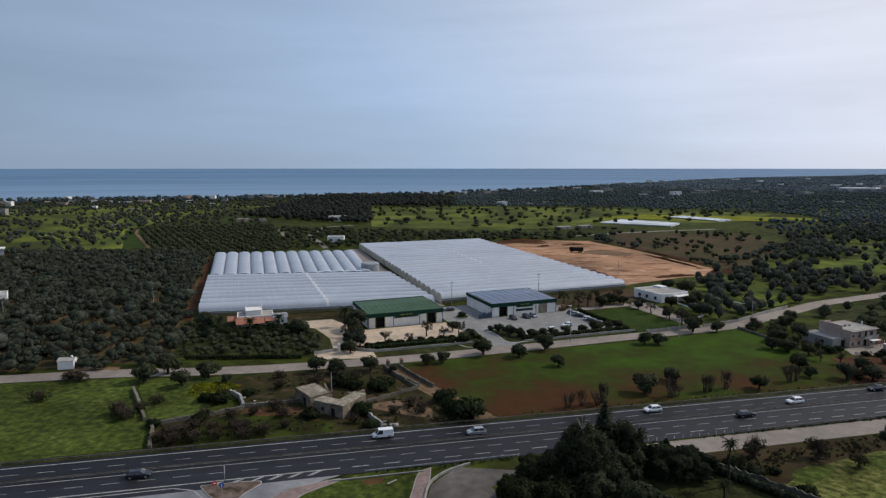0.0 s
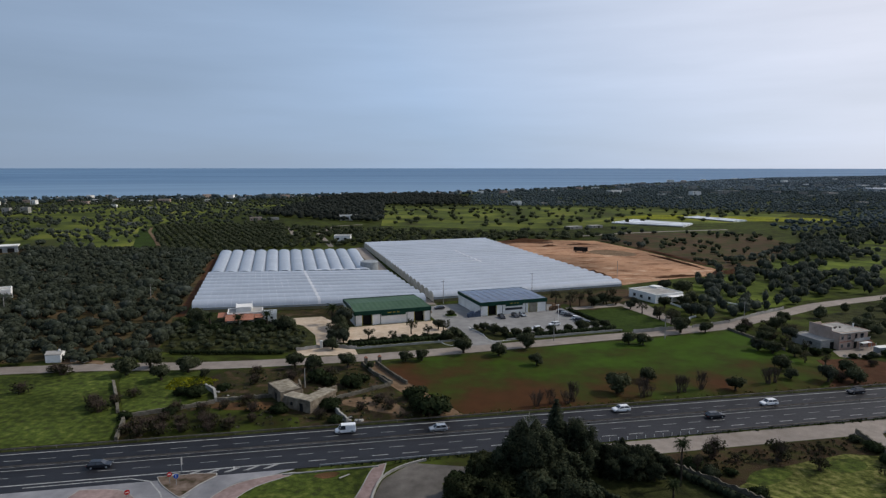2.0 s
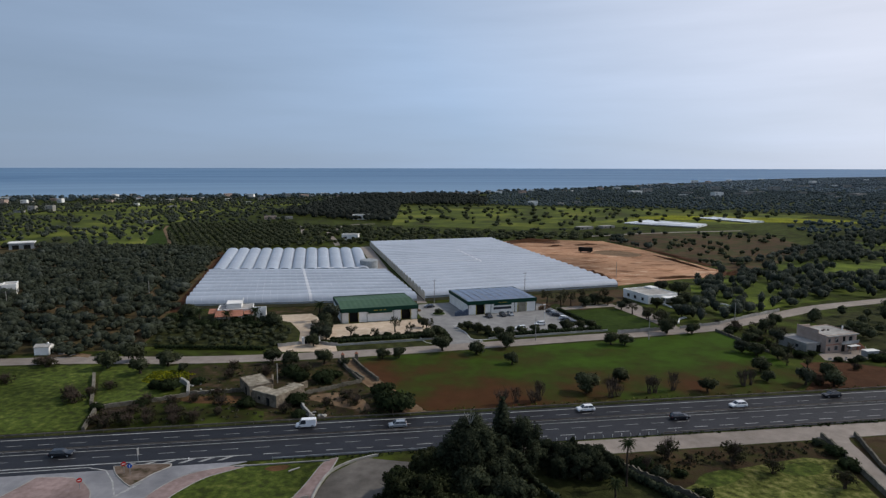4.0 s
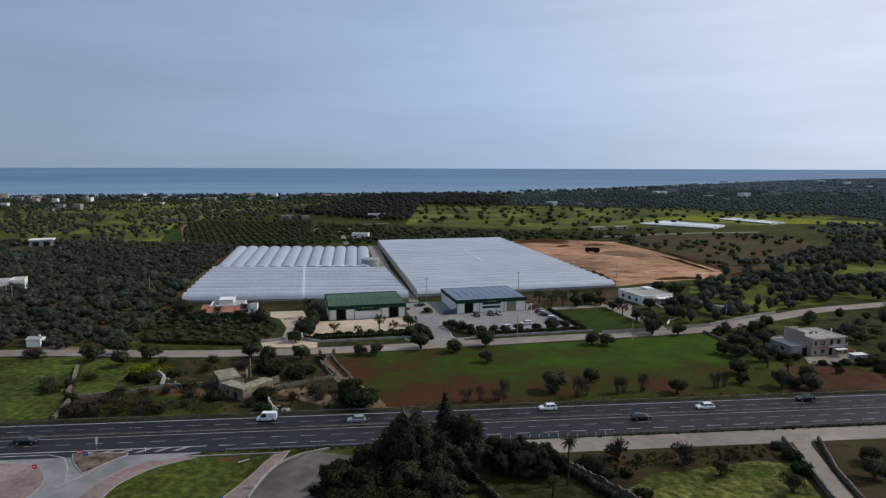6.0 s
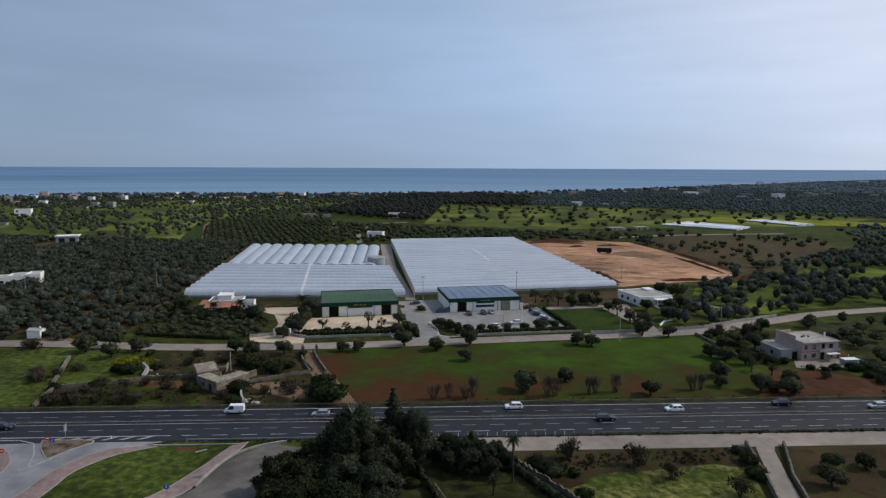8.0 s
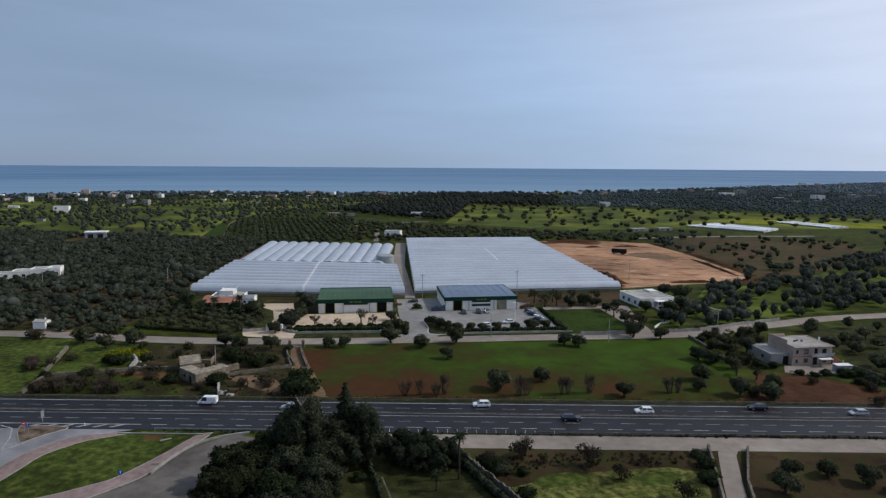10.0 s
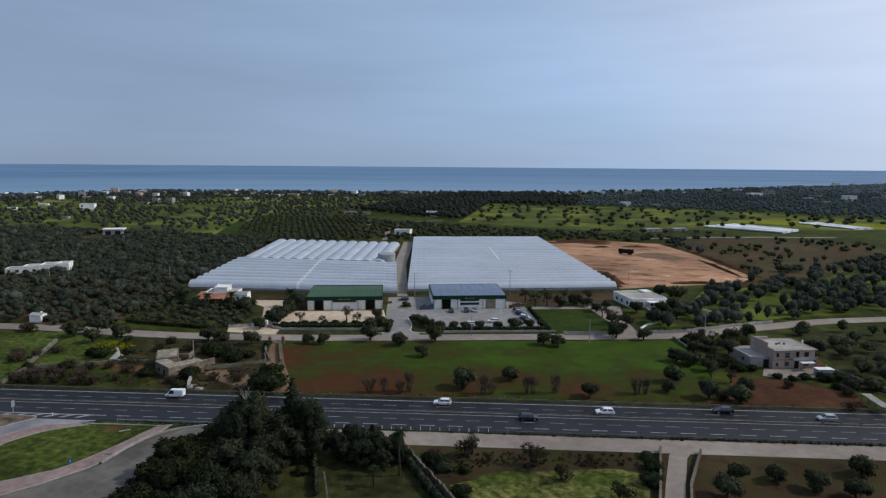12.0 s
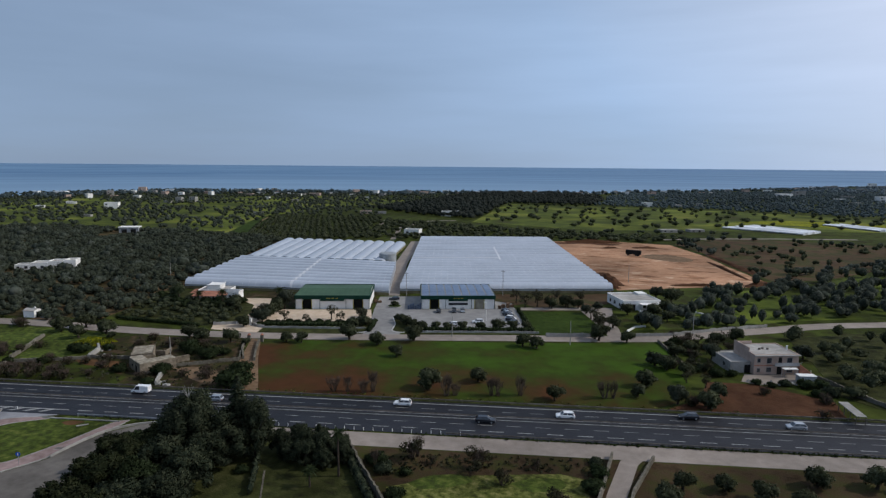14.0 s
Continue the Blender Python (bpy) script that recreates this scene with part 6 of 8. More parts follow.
# ---------------------------------------------------------------- walls, hedges and fences
def stone_wall(pts, h, w, label, material=STONE, seed=0, name="stone_wall"):
    """A dry stone wall: rough sides and an uneven top of separate blocks."""
    rng = random.Random(seed)
    g = thing(name, pose(0, 0, 0), label, "wall", "field walls")
    for (ax, ay), (bx, by) in zip(pts, pts[1:]):
        d = Vector((bx - ax, by - ay))
        L, u = d.length, d.normalized()
        v = Vector((-u.y, u.x))
        verts, faces = [], []
        k = max(2, int(L / 0.6))
        for i in range(k + 1):
            p = Vector((ax, ay)) + u * (L * i / k)
            hh = h * (0.85 + 0.3 * rng.random())
            for o, z in ((-w / 2, -0.1), (-w * 0.42 + rng.uniform(-0.06, 0.06), hh), (w * 0.42 + rng.uniform(-0.06, 0.06), hh * rng.uniform(0.92, 1.0)), (w / 2, -0.1)):
                q = p + v * o
                verts.append((q.x, q.y, z))
        for i in range(k):
            a = 4 * i
            faces += [(a + j, a + 4 + j, a + 5 + j, a + 1 + j) for j in range(3)]
        faces += [(0, 1, 2, 3), (4 * k + 3, 4 * k + 2, 4 * k + 1, 4 * k)]
        obj("wall_run", verts, faces, material, g)
    return g


stone_wall([(-83, 162), (-76, 151), (-70, 141)], 1.0, 0.8, "pale dry stone wall across the meadow", seed=1)
stone_wall([(-68, 140), (-65.4, 135), (-62, 126)], 1.0, 0.8, "broken dry stone wall down to the highway", seed=2)
stone_wall([(-66, 138.6), (-56, 143.9), (-49.3, 148.2)], 1.0, 0.6, "low grey stone wall beside the meadow", seed=3)
stone_wall([(-49.3, 149), (-52.3, 155.5), (-56.2, 158.8)], 1.3, 0.7, "ruined white stone wall corner", CONCRETE, 4)
stone_wall([(-49, 149.5), (-42, 151.3), (-36, 153)], 0.9, 0.7, "tumbled stone wall beside the ruin", seed=5)
stone_wall([(-20, 151.5), (-13.9, 156.3), (-6.9, 162.6), (-10.6, 168)], 1.0, 0.5, "grey stone enclosure wall of the ruin", seed=6)
stone_wall([(-18.5, 145), (-16, 140.5), (-14, 137.6)], 1.3, 0.5, "broken whitewashed wall stump", CONCRETE, 7)
stone_wall([(-17.6, 180.5), (-12.6, 171.5), (-6.6, 164)], 1.1, 0.6, "stone wall along the dirt track", seed=8)
stone_wall([(-13.4, 181.5), (-8, 172), (-2.5, 163.5)], 1.1, 0.6, "dark stone wall along the field's edge", seed=9)
stone_wall([(108.8, 226), (112.9, 213), (116.4, 200)], 0.9, 0.6, "dry stone wall at the end of the field", seed=10)
stone_wall([(48.5, 123), (56, 114), (63.5, 105.5), (72, 95)], 2.0, 0.5, "tall garden wall with a pale coping", seed=11)
stone_wall([(100.2, 135.8), (99.6, 122), (98.5, 105)], 1.2, 0.5, "stone wall beside the lane", seed=12)
stone_wall([(108, 137.3), (104.8, 122), (103.5, 105)], 1.0, 0.5, "stone wall beside the lane", seed=13)
stone_wall([(150, 203), (157, 190), (166, 178)], 1.1, 0.6, "whitish stone wall beside the plot", seed=14)
stone_wall([(-268, 397), (-228, 401.5), (-197, 411), (-176, 421)], 1.0, 0.6, "pale wall at the upper end of the grove", CONCRETE, 19)
stone_wall([(73, 219.5), (91.5, 226.2)], 1.3, 0.3, "pale garden wall along the road", CONCRETE, 15)
stone_wall([(97, 228.5), (113, 236), (130, 249.5), (146, 261)], 1.1, 0.4, "pale wall along the country road", CONCRETE, 16)
stone_wall([(-22, 196.5), (12, 207.5)], 0.7, 0.4, "low pale wall before the hedge", CONCRETE, 17)
stone_wall([(27.5, 208.5), (62, 220.5), (70, 223)], 0.7, 0.4, "low pale wall before the hedge", CONCRETE, 18)
strip("lane", [(106, 141), (103.5, 134), (102.2, 122), (100.8, 105), (99, 80)], 1.7, 0.065, DUSTROAD, "pale lane off the service road", "lane")
strip("garden_path", [(39.2, 107.9), (42.5, 102.3), (45, 98), (50, 86)], 0.16, 0.09, STONE, "narrow pale garden path", "path")
for x, y in ((-16.3, 180.2), (-12.4, 181.6)):
    p = thing("gate_post", pose(x, y, 0, 0, 0, 20), "stone gate post at the dirt track", "post", "track gate posts")
    part("shaft", bevelled(boxes((-0.45, -0.45, -0.1, 0.45, 0.45, 2.2)), 0.06), STONE, p)
    bm = bmesh.new()
    bmesh.ops.create_cone(bm, cap_ends=True, segments=4, radius1=0.75, radius2=0.05, depth=0.6, matrix=pose(0, 0, 2.5, 0, 0, 45))
    part("cap", bm, TERRACOTTA, p)


def hedge(a, b, h, w, label, seed, material=BUSH):
    """A clipped hedge full of leaf sprays."""
    a, b = Vector(a), Vector(b)
    L = (b - a).length
    rng = np.random.default_rng(seed)
    g = thing("hedge", pose(a.x, a.y, 0, 0, 0, math.degrees(math.atan2((b - a).y, (b - a).x))), label, "hedge", "clipped hedges")
    n = max(3, int(L / 1.2))
    lobes = [(L * (i + 0.5) / n, rng.normal() * 0.1, h * 0.5, 0.95, w * 0.5, h * 0.52 * (0.85 + 0.3 * rng.random())) for i in range(n)]
    share("foliage", leaf_mesh("foliage", lobes, int(L * 55), 0.24, material, seed, core=0.88), Matrix.Identity(4), g)
    return g


hedge((-25, 200.2), (9.5, 212), 1.15, 4.2, "dark hedge before the gravel forecourt", 71)
hedge((27.5, 211), (68, 225), 1.6, 2.8, "dark hedge before the grey yard", 72)
hedge((56, 255), (66.8, 226), 1.5, 1.5, "dark hedge beside the car park", 73)
hedge((10.5, 218.5), (14.8, 204), 1.3, 2.2, "dark hedge beside the entrance drive", 74)
hedge((26.4, 215), (30.5, 212.5), 1.0, 1.8, "dark hedge at the yard's corner", 75)
hedge((33.5, 114.5), (42, 99.5), 1.8, 1.0, "dark clipped hedge along the garden path", 76, PINE)
# ivy by the wall, built broad and dark to include the wall's shadow
hedge((49.0, 120.6), (70.4, 94.4), 1.9, 2.0, "dark ivy hedge, also standing in for the tall garden wall's shadow", 78, PINE)
hedge((-80, 188.5), (-44, 190), 1.5, 1.6, "dark hedge of the villa garden", 77)
for i, (x, y, s) in enumerate([(-29.7, 195.6, 1.0), (-30.8, 205.7, 1.05), (3.5, 222.5, 0.9), (9.0, 210.5, 1.0), (7.5, 243.5, 0.62), (31, 213.5, 0.8), (35, 215.5, 0.75), (39, 217, 0.7), (44, 218.5, 0.75), (50, 220.5, 0.75), (55.5, 223, 1.0), (60.5, 224.7, 0.8), (65, 226.5, 0.8)]):
    plant("yard_tree", OLIVES[i % 3] if i not in (1, 2) else GREYS[i % 2], x, y, s, "small trimmed olive tree in the farm yard", "tree", "farm yard trees")
for i, (x, y, s) in enumerate([(68, 263, 0.95), (73, 268, 1.05), (78, 267, 0.8), (82, 258.5, 0.75), (86, 266, 0.7), (97.5, 262.5, 0.95), (112, 272, 1.1), (93.5, 240, 0.9), (88.5, 243, 0.7), (103, 247, 0.9), (112, 256, 0.9), (107, 266, 1.0), (114, 290, 1.4), (108, 297, 1.2)]):
    plant("garden_olive", (OLIVES + GREYS)[i % 5], x, y, s * 1.2, "olive tree in the white house's garden", "tree", "house garden trees")
POLLARDS = [pollard_kind(91), pollard_kind(92), pollard_kind(93)]
for i, (x, y, s) in enumerate([(-31.4, 208.5, 1.1), (-19.5, 205.4, 1.05), (-5.7, 215.5, 1.15), (-11.6, 207.2, 0.8), (0.1, 211.5, 0.95), (5.6, 216.0, 1.15), (-34, 214, 1.0)]):
    plant("pruned_olive", POLLARDS[i % 3], x, y, s, "hard-pruned grey olive tree on the gravel forecourt", "tree", "pruned olive trees")
for i, (x, y, s) in enumerate([(57.6, 261, 1.25), (62, 264, 1.3), (67, 263.5, 1.2), (74, 267, 1.2), (78, 274, 1.3), (84.7, 250.5, 1.1), (88.4, 239.8, 1.25), (90.4, 232, 1.2), (52.5, 268, 1.3), (60, 271, 1.2), (68, 274, 1.2)]):
    plant("pruned_olive", POLLARDS[(i + 1) % 3], x, y, s, "thin grey half-bare tree beside the lawn", "tree", "half-bare garden trees")
for i, (x, y, s) in enumerate([(-86.5, 227, 1.3), (-53, 222, 1.2), (-90, 231, 1.3), (-49.5, 217, 1.2)]):
    plant("villa_tree", OLIVES[i % 3], x, y, s, "dark leafy tree before the white villa", "tree", "villa garden trees")
for i, (x, y, q) in enumerate([(-84, 221, 2.0), (-77.5, 217.5, 1.9), (-73.5, 219.3, 1.8), (-65.5, 220.5, 2.1), (-62.0, 224.6, 1.9), (-56, 223.5, 2.0), (-54.5, 228, 1.7), (-71.5, 215, 1.9), (-82, 215.5, 2.0), (-58.5, 217.5, 1.9), (-92, 224, 2.0), (-67.5, 215.5, 1.8)]):
    plant("shrub", BUSHES[i % 3], x, y, q, "dark garden shrub before the villa's porch", "shrub", "villa shrubs")
plant("villa_tree", GREYS[0], -31.5, 224.5, 1.5, "tall grey-green tree beside the green-roofed shed", "tree", "villa garden trees", 1.25)
plant("palm_tree", palm_kind(4.5, 6), -36.7, 229, 1.5, "bushy dark palm beside the shed", "tree", rot=10)
plant("palm_tree", palm_kind(3.9, 7), -59.5, 222.5, 1.45, "bushy palm before the villa", "tree", rot=10)
plant("palm_tree", palm_kind(3.3, 8), -69.5, 220.5, 1.4, "bushy palm before the villa", "tree", rot=10)

plant("palm_tree", palm_kind(3.6, 9), -80.5, 221.5, 1.4, "bushy palm before the villa", "tree", rot=40)
kerbed("planted_island", [(14.8, 225.5), (19.4, 216.5), (22.4, 207.6), (31, 210.6), (29.5, 219.5), (22, 223)], SHADELAWN, "kerbed planted island beside the entrance drive", "planted island", kerb=PLASTER)
kerbed("planted_island", [(9.8, 217.5), (13.9, 204.8), (8.6, 201.6), (5, 206), (4, 213)], SHADELAWN, "kerbed planted corner beside the entrance drive", "planted island", kerb=PLASTER)
for i, (x, y, s) in enumerate([(20.2, 220.2, 0.85), (23.5, 217, 0.95), (26.8, 214.5, 0.8), (17.3, 222.8, 0.5), (7.0, 207.5, 1.0), (9.8, 212.5, 0.8)]):
    plant("yard_tree", OLIVES[i % 3], x, y, s, "dark olive tree on a kerbed planted island", "tree", "island trees")
for i in range(17):
    f = (i + 0.5) / 17
    plant("shrub", BUSHES[i % 3], -26 + 30 * f, 203.2 + 9.6 * f + 0.7 * math.sin(5.1 * i), 0.8 + 0.25 * math.sin(3.3 * i), "dark low shrub in the forecourt planting", "shrub", "forecourt shrubs")
for i, (x, y, s) in enumerate([(124, 196, 1.5), (128, 197.5, 1.2), (120.5, 200, 1.4), (133.5, 192.6, 1.0), (137, 191.5, 0.9), (140.5, 194, 1.1), (145.5, 194, 1.6), (149, 195, 1.5), (150.5, 190, 1.6), (147, 188, 1.2)]):
    plant("shrub", BUSHES[i % 3], x, y, s, "dark leafy shrub beside the house", "shrub", "house shrubs")

for i, (x, y, s) in enumerate([(-31.3, 219.5, 1.05), (-30.4, 215, 0.95), (-29.6, 211.5, 1.0), (-28.6, 207.5, 0.85), (-27.6, 203.8, 0.85), (-32.5, 222, 1.1)]):
    plant("drive_tree", (OLIVES + GREYS)[i % 5], x, y, s, "dark bushy tree in the row along the drive", "tree", "drive trees", 1.25)

planter = thing("planter", pose(7.5, 243.5, 0), "round kerbed planter in the yard", "planter")
bm = bmesh.new()
bmesh.ops.create_cone(bm, cap_ends=True, segments=24, radius1=3.0, radius2=2.9, depth=0.45, matrix=pose(0, 0, 0.18))
part("kerb_ring", bm, CONCRETE, planter)
bm = bmesh.new()
bmesh.ops.create_cone(bm, cap_ends=True, segments=24, radius1=2.6, radius2=2.3, depth=0.2, matrix=pose(0, 0, 0.46))
part("soil", bm, LAWN, planter)
stone_wall([(101.3, 272.5), (103.5, 265), (104.8, 258.5)], 0.5, 0.5, "low white garden wall of the house", PLASTER, 31)
stone_wall([(111.5, 280.5), (118, 281), (126, 273), (132, 266.5)], 0.5, 0.5, "low white garden wall of the house", PLASTER, 32)
stone_wall([(98.6, 236), (101, 243), (104.5, 246)], 0.6, 0.5, "low white garden wall of the house", PLASTER, 33)
# the villa's gate
gate = thing("gate", pose(-33.3, 197.6, 0, 0, 0, 10), "dark iron gate between pale pillars", "gate")
for x in (-0.4, 4.6):
    part("pillar", bevelled(boxes((x - 0.4, -0.4, -0.1, x + 0.4, 0.4, 2.4)), 0.05), PLASTER, gate)
for x in (0.05, 2.15):
    leaf = part("gate_leaf", boxes((x, -0.05, 0.1, x + 2.0, 0.05, 1.9)), DARK, gate)
stone_wall([(-41, 193.6), (-37.5, 195.4), (-34.2, 197.4)], 1.1, 0.35, "curved pale wall beside the gate", CONCRETE, 34)
stone_wall([(-28.3, 198.4), (-25, 197), (-22, 196.6)], 1.0, 0.35, "curved pale wall beside the gate", CONCRETE, 35)


# ---------------------------------------------------------------- houses
def house(name, m, w, d, h, wall, label, openings=(), roof=ROOFSLAB, parapet=0.5, category="house", group="", base=-0.5, storeys=1):
    """A flat-roofed house. openings: (side, from, to, z0, z1, kind), the side counted from the front round to the left."""
    g = thing(name, m, label, category, group)
    part("body", boxes((0, 0, base, w, d, h)), wall, g)
    for it in ((-0.06, -0.06, h - 0.1, w + 0.06, 0.25, h + parapet), (-0.06, d - 0.25, h - 0.1, w + 0.06, d + 0.06, h + parapet), (-0.06, 0.253, h - 0.1, 0.25, d - 0.253, h + parapet), (w - 0.25, 0.253, h - 0.1, w + 0.06, d - 0.253, h + parapet)):
        part("parapet", bevelled(boxes(it), 0.03), wall, g)
    part("roof", boxes((0.25, 0.25, h, w - 0.25, d - 0.25, h + 0.08)), roof, g)
    for side, a, b, z0, z1, kind in openings:
        if side == 0:
            f = lambda u0, u1, o0, o1: (u0, -o1, u1, -o0)
        elif side == 1:
            f = lambda u0, u1, o0, o1: (w + o0, u0, w + o1, u1)
        else:
            f = lambda u0, u1, o0, o1: (-o1, u0, -o0, u1)
        def slab(u0, u1, za, zb, o0, o1):
            x0, y0, x1, y1 = f(u0, u1, o0, o1)
            return (x0, y0, za, x1, y1, zb)
        if kind == "w":
            win = part("window", boxes(slab(a, b, z0, z1, 0.004, 0.03)), GLASS_DARK, g)
            part("frame", boxes(slab(a - 0.1, a, z0 - 0.1, z1 + 0.1, 0.004, 0.09), slab(b, b + 0.1, z0 - 0.1, z1 + 0.1, 0.004, 0.09), slab(a, b, z1, z1 + 0.1, 0.004, 0.09)), CONCRETE if wall is not PLASTER else STEEL, win)
            part("sill", boxes(slab(a - 0.15, b + 0.15, z0 - 0.12, z0, 0.004, 0.16)), CONCRETE, win)
        elif kind == "d":
            part("door", boxes(slab(a, b, z0, z1, 0.004, 0.06)), DARK, g)
        elif kind == "b":
            bal = part("balcony", bevelled(boxes(slab(a, b, z0 - 0.15, z0, 0.004, 1.1)), 0.02), CONCRETE, g)
            part("railing", boxes(slab(a, b, z0 + 0.002, z0 + 0.9, 1.02, 1.08)), STEEL, bal)
    return g


# the two-storey house by the highway
hh = house("farmhouse", pose(133.9, 200.9, 0, 0, 0, 22), 12.7, 11.2, 5.5, PINKWALL, "two-storey flat-roofed house in pinkish render",
           [(0, 0.9, 1.7, 3.5, 4.6, "w"), (0, 3.6, 4.9, 3.3, 4.7, "w"), (0, 6.9, 7.9, 2.8, 4.9, "d"), (0, 9.4, 10.8, 3.3, 4.7, "w"),
            (0, 0.9, 1.7, 0.8, 1.8, "w"), (0, 3.6, 4.9, 0.8, 2.0, "w"), (0, 6.6, 7.9, 0.0, 2.2, "d"), (0, 9.4, 11.0, 0.6, 2.0, "w"), (0, 5.4, 12.4, 2.75, 3.6, "b")], parapet=0.25)
part("roof_edge", bevelled(boxes((-0.25, -0.75, 5.35, 12.95, -0.063, 5.62)), 0.03), ROOFSLAB, hh)
part("side_parapet", bevelled(boxes((-0.06, 3.0, 5.76, 0.22, 11.2, 6.9)), 0.04), PINKWALL, hh)
part("back_parapet", bevelled(boxes((0.23, 10.9, 5.76, 5.2, 11.2, 6.5)), 0.04), PINKWALL, hh)
part("chimney", bevelled(boxes((11.8, 4.5, 5.5, 12.2, 4.9, 6.9)), 0.04), PLASTER, hh)
part("floor_band", boxes((0.0, -0.05, 2.45, 5.39, -0.004, 2.75)), TERRACOTTA, hh, "brownish floor band")
for k in range(3):
    part("roof_vent", bevelled(boxes((4.0 + 1.2 * k, 5.0 + 0.5 * (k % 2), 5.58, 4.5 + 1.2 * k, 5.5 + 0.5 * (k % 2), 6.1)), 0.03), RUST, hh)
for k in range(9):
    part("step", boxes((12.77 + 0.42 * k, -0.6, -0.2, 13.19 + 0.42 * k - 0.003, 0.7, 2.75 - 0.3 * k)), TERRACOTTA, hh)
part("stair_rail", boxes((12.9, -0.75, 3.1, 13.0, -0.63, 3.6), (16.0, -0.75, -0.1, 16.1, -0.63, 1.2)), PLASTER, hh)
house("annex", pose(127.9, 200.6, 0, 0, 0, 21), 6.3, 11, 2.9, CONCRETE, "low grey flat-roofed annex of the house", [(0, 4.0, 6.2, 0, 2.3, "d"), (3, 3, 4.2, 1, 2.1, "w")], parapet=0.3, category="annex")
aw = thing("awning", pose(140.9, 202.2, 0, 0, 0, 22), "white canopy on posts beside the house", "canopy")
part("sheet", bevelled(boxes((0, -1.6, 2.3, 4.0, 0, 2.42)), 0.02), PLASTER, aw)
for x, y in ((0.15, -1.45), (3.85, -1.45), (0.15, -0.2), (3.85, -0.2)):
    part("post", boxes((x - 0.06, y - 0.06, -0.1, x + 0.06, y + 0.06, 2.3)), STEEL, aw)
cont = thing("container", pose(144.6, 197.6, 0, 0, 0, 16), "blue-grey steel container with a pale lid", "container")
part("body", bevelled(boxes((0, 0, -0.05, 4.5, 2.2, 1.8)), 0.05), TANKGREY, cont)
part("lid", bevelled(boxes((-0.1, -0.1, 1.8, 4.6, 2.3, 1.92)), 0.03), PLASTER, cont)
lr = thing("long_shelter", pose(151.8, 170.5, 0, 0, 0, 100), "long low shelter with a whitish roof", "shelter")
part("roof", bevelled(boxes((0, -1.1, 2.0, 9.0, 1.1, 2.16)), 0.03), CONCRETE, lr)
for k in range(4):
    for sy in (-1, 1):
        part("post", boxes((0.3 + 2.75 * k, sy * 1.0 - 0.06, -0.1, 0.42 + 2.75 * k, sy * 1.0 + 0.06, 2.0)), RUST, lr)
rng6 = random.Random(66)
RUBBLE = bpy.data.meshes.new("rubble_block")
bm = bmesh.new()
bmesh.ops.create_icosphere(bm, subdivisions=1, radius=0.5)
for v in bm.verts:
    v.co *= 0.75 + 0.5 * rng6.random()
bm.to_mesh(RUBBLE)
bm.free()
RUBBLE.materials.append(CONCRETE)
for cx, cy, n, r, lab in ((135.5, 193.8, 16, 3.4, "heap of white rubble before the house"), (-13, 139, 16, 1.8, "heap of pale stones by the highway"), (142.5, 195.5, 8, 2.0, "heap of white rubble before the house"), (-51.5, 156.5, 12, 2.0, "heap of pale wall stones"), (-44, 152.5, 12, 2.6, "heap of pale wall stones")):
    heap = thing("rubble_heap", pose(cx, cy, 0), lab, "rubble", "rubble heaps")
    for k in range(n):
        a, q = rng6.uniform(0, 6.28), r * math.sqrt(rng6.random())
        ob = share("stone", RUBBLE, pose(math.cos(a) * q * 1.6, math.sin(a) * q * 0.7, 0.15, rng6.uniform(0, 90), 0, rng6.uniform(0, 360)), heap)
        sc = rng6.uniform(0.5, 1.3)
        ob.scale = (sc, sc * rng6.uniform(0.6, 1.0), sc * 0.6)

# the white house beside the yard
wh = house("white_house", pose(95.6, 269.5, 0, 0, 0, 26), 15.6, 17, 3.5, PLASTER, "low white flat-roofed house among olive trees",
           [(3, 3, 4.4, 1.1, 2.3, "w"), (3, 8, 9.5, 1.1, 2.3, "w"), (0, 2.0, 5.0, 0.0, 2.5, "d"), (0, 8.0, 9.5, 1.0, 2.3, "w"), (0, 12.0, 13.4, 1.0, 2.3, "w"), (3, 12.5, 14.0, 1.1, 2.3, "w")], parapet=0.45)
part("stair_wall", bevelled(boxes((11.5, 12.0, 3.5, 15.3, 16.7, 4.3)), 0.04), PLASTER, wh)
part("porch_roof", bevelled(boxes((6.5, -3.0, 2.7, 15.4, -0.07, 2.9)), 0.03), PLASTER, wh)
for x in (6.7, 11.0, 15.2):
    part("porch_post", boxes((x - 0.15, -2.9, -0.2, x + 0.15, -2.6, 2.7)), PLASTER, wh)

# the villa with its terracotta porch
vl = house("villa", pose(-76.5, 228.3, 0, 0, 0, 18), 13, 9, 3.4, PLASTER, "white villa with terracotta porch roofs",
           [(0, 1.5, 3.0, 0.9, 2.2, "w"), (0, 6, 7.2, 0.0, 2.2, "d"), (0, 9.5, 11, 0.9, 2.2, "w"), (1, 2, 3.5, 0.9, 2.2, "w")], parapet=0.35)
part("upper_floor", boxes((3.2, 2.5, 3.48, 8.6, 8.7, 5.2)), PLASTER, vl)
part("upper_roof", bevelled(boxes((3.0, 2.3, 5.2, 8.8, 8.9, 5.42)), 0.03), PLASTER, vl)


def slope(g, x0, x1, y0, y1, z0, z1, material=TERRACOTTA, name="porch_roof"):
    v = [(x0, y0, z0), (x1, y0, z0), (x1, y1, z1), (x0, y1, z1)]
    v += [(x, y, z - 0.14) for x, y, z in v]
    return obj(name, v, [(0, 1, 2, 3), (7, 6, 5, 4), (0, 4, 5, 1), (1, 5, 6, 2), (2, 6, 7, 3), (3, 7, 4, 0)], material, g)


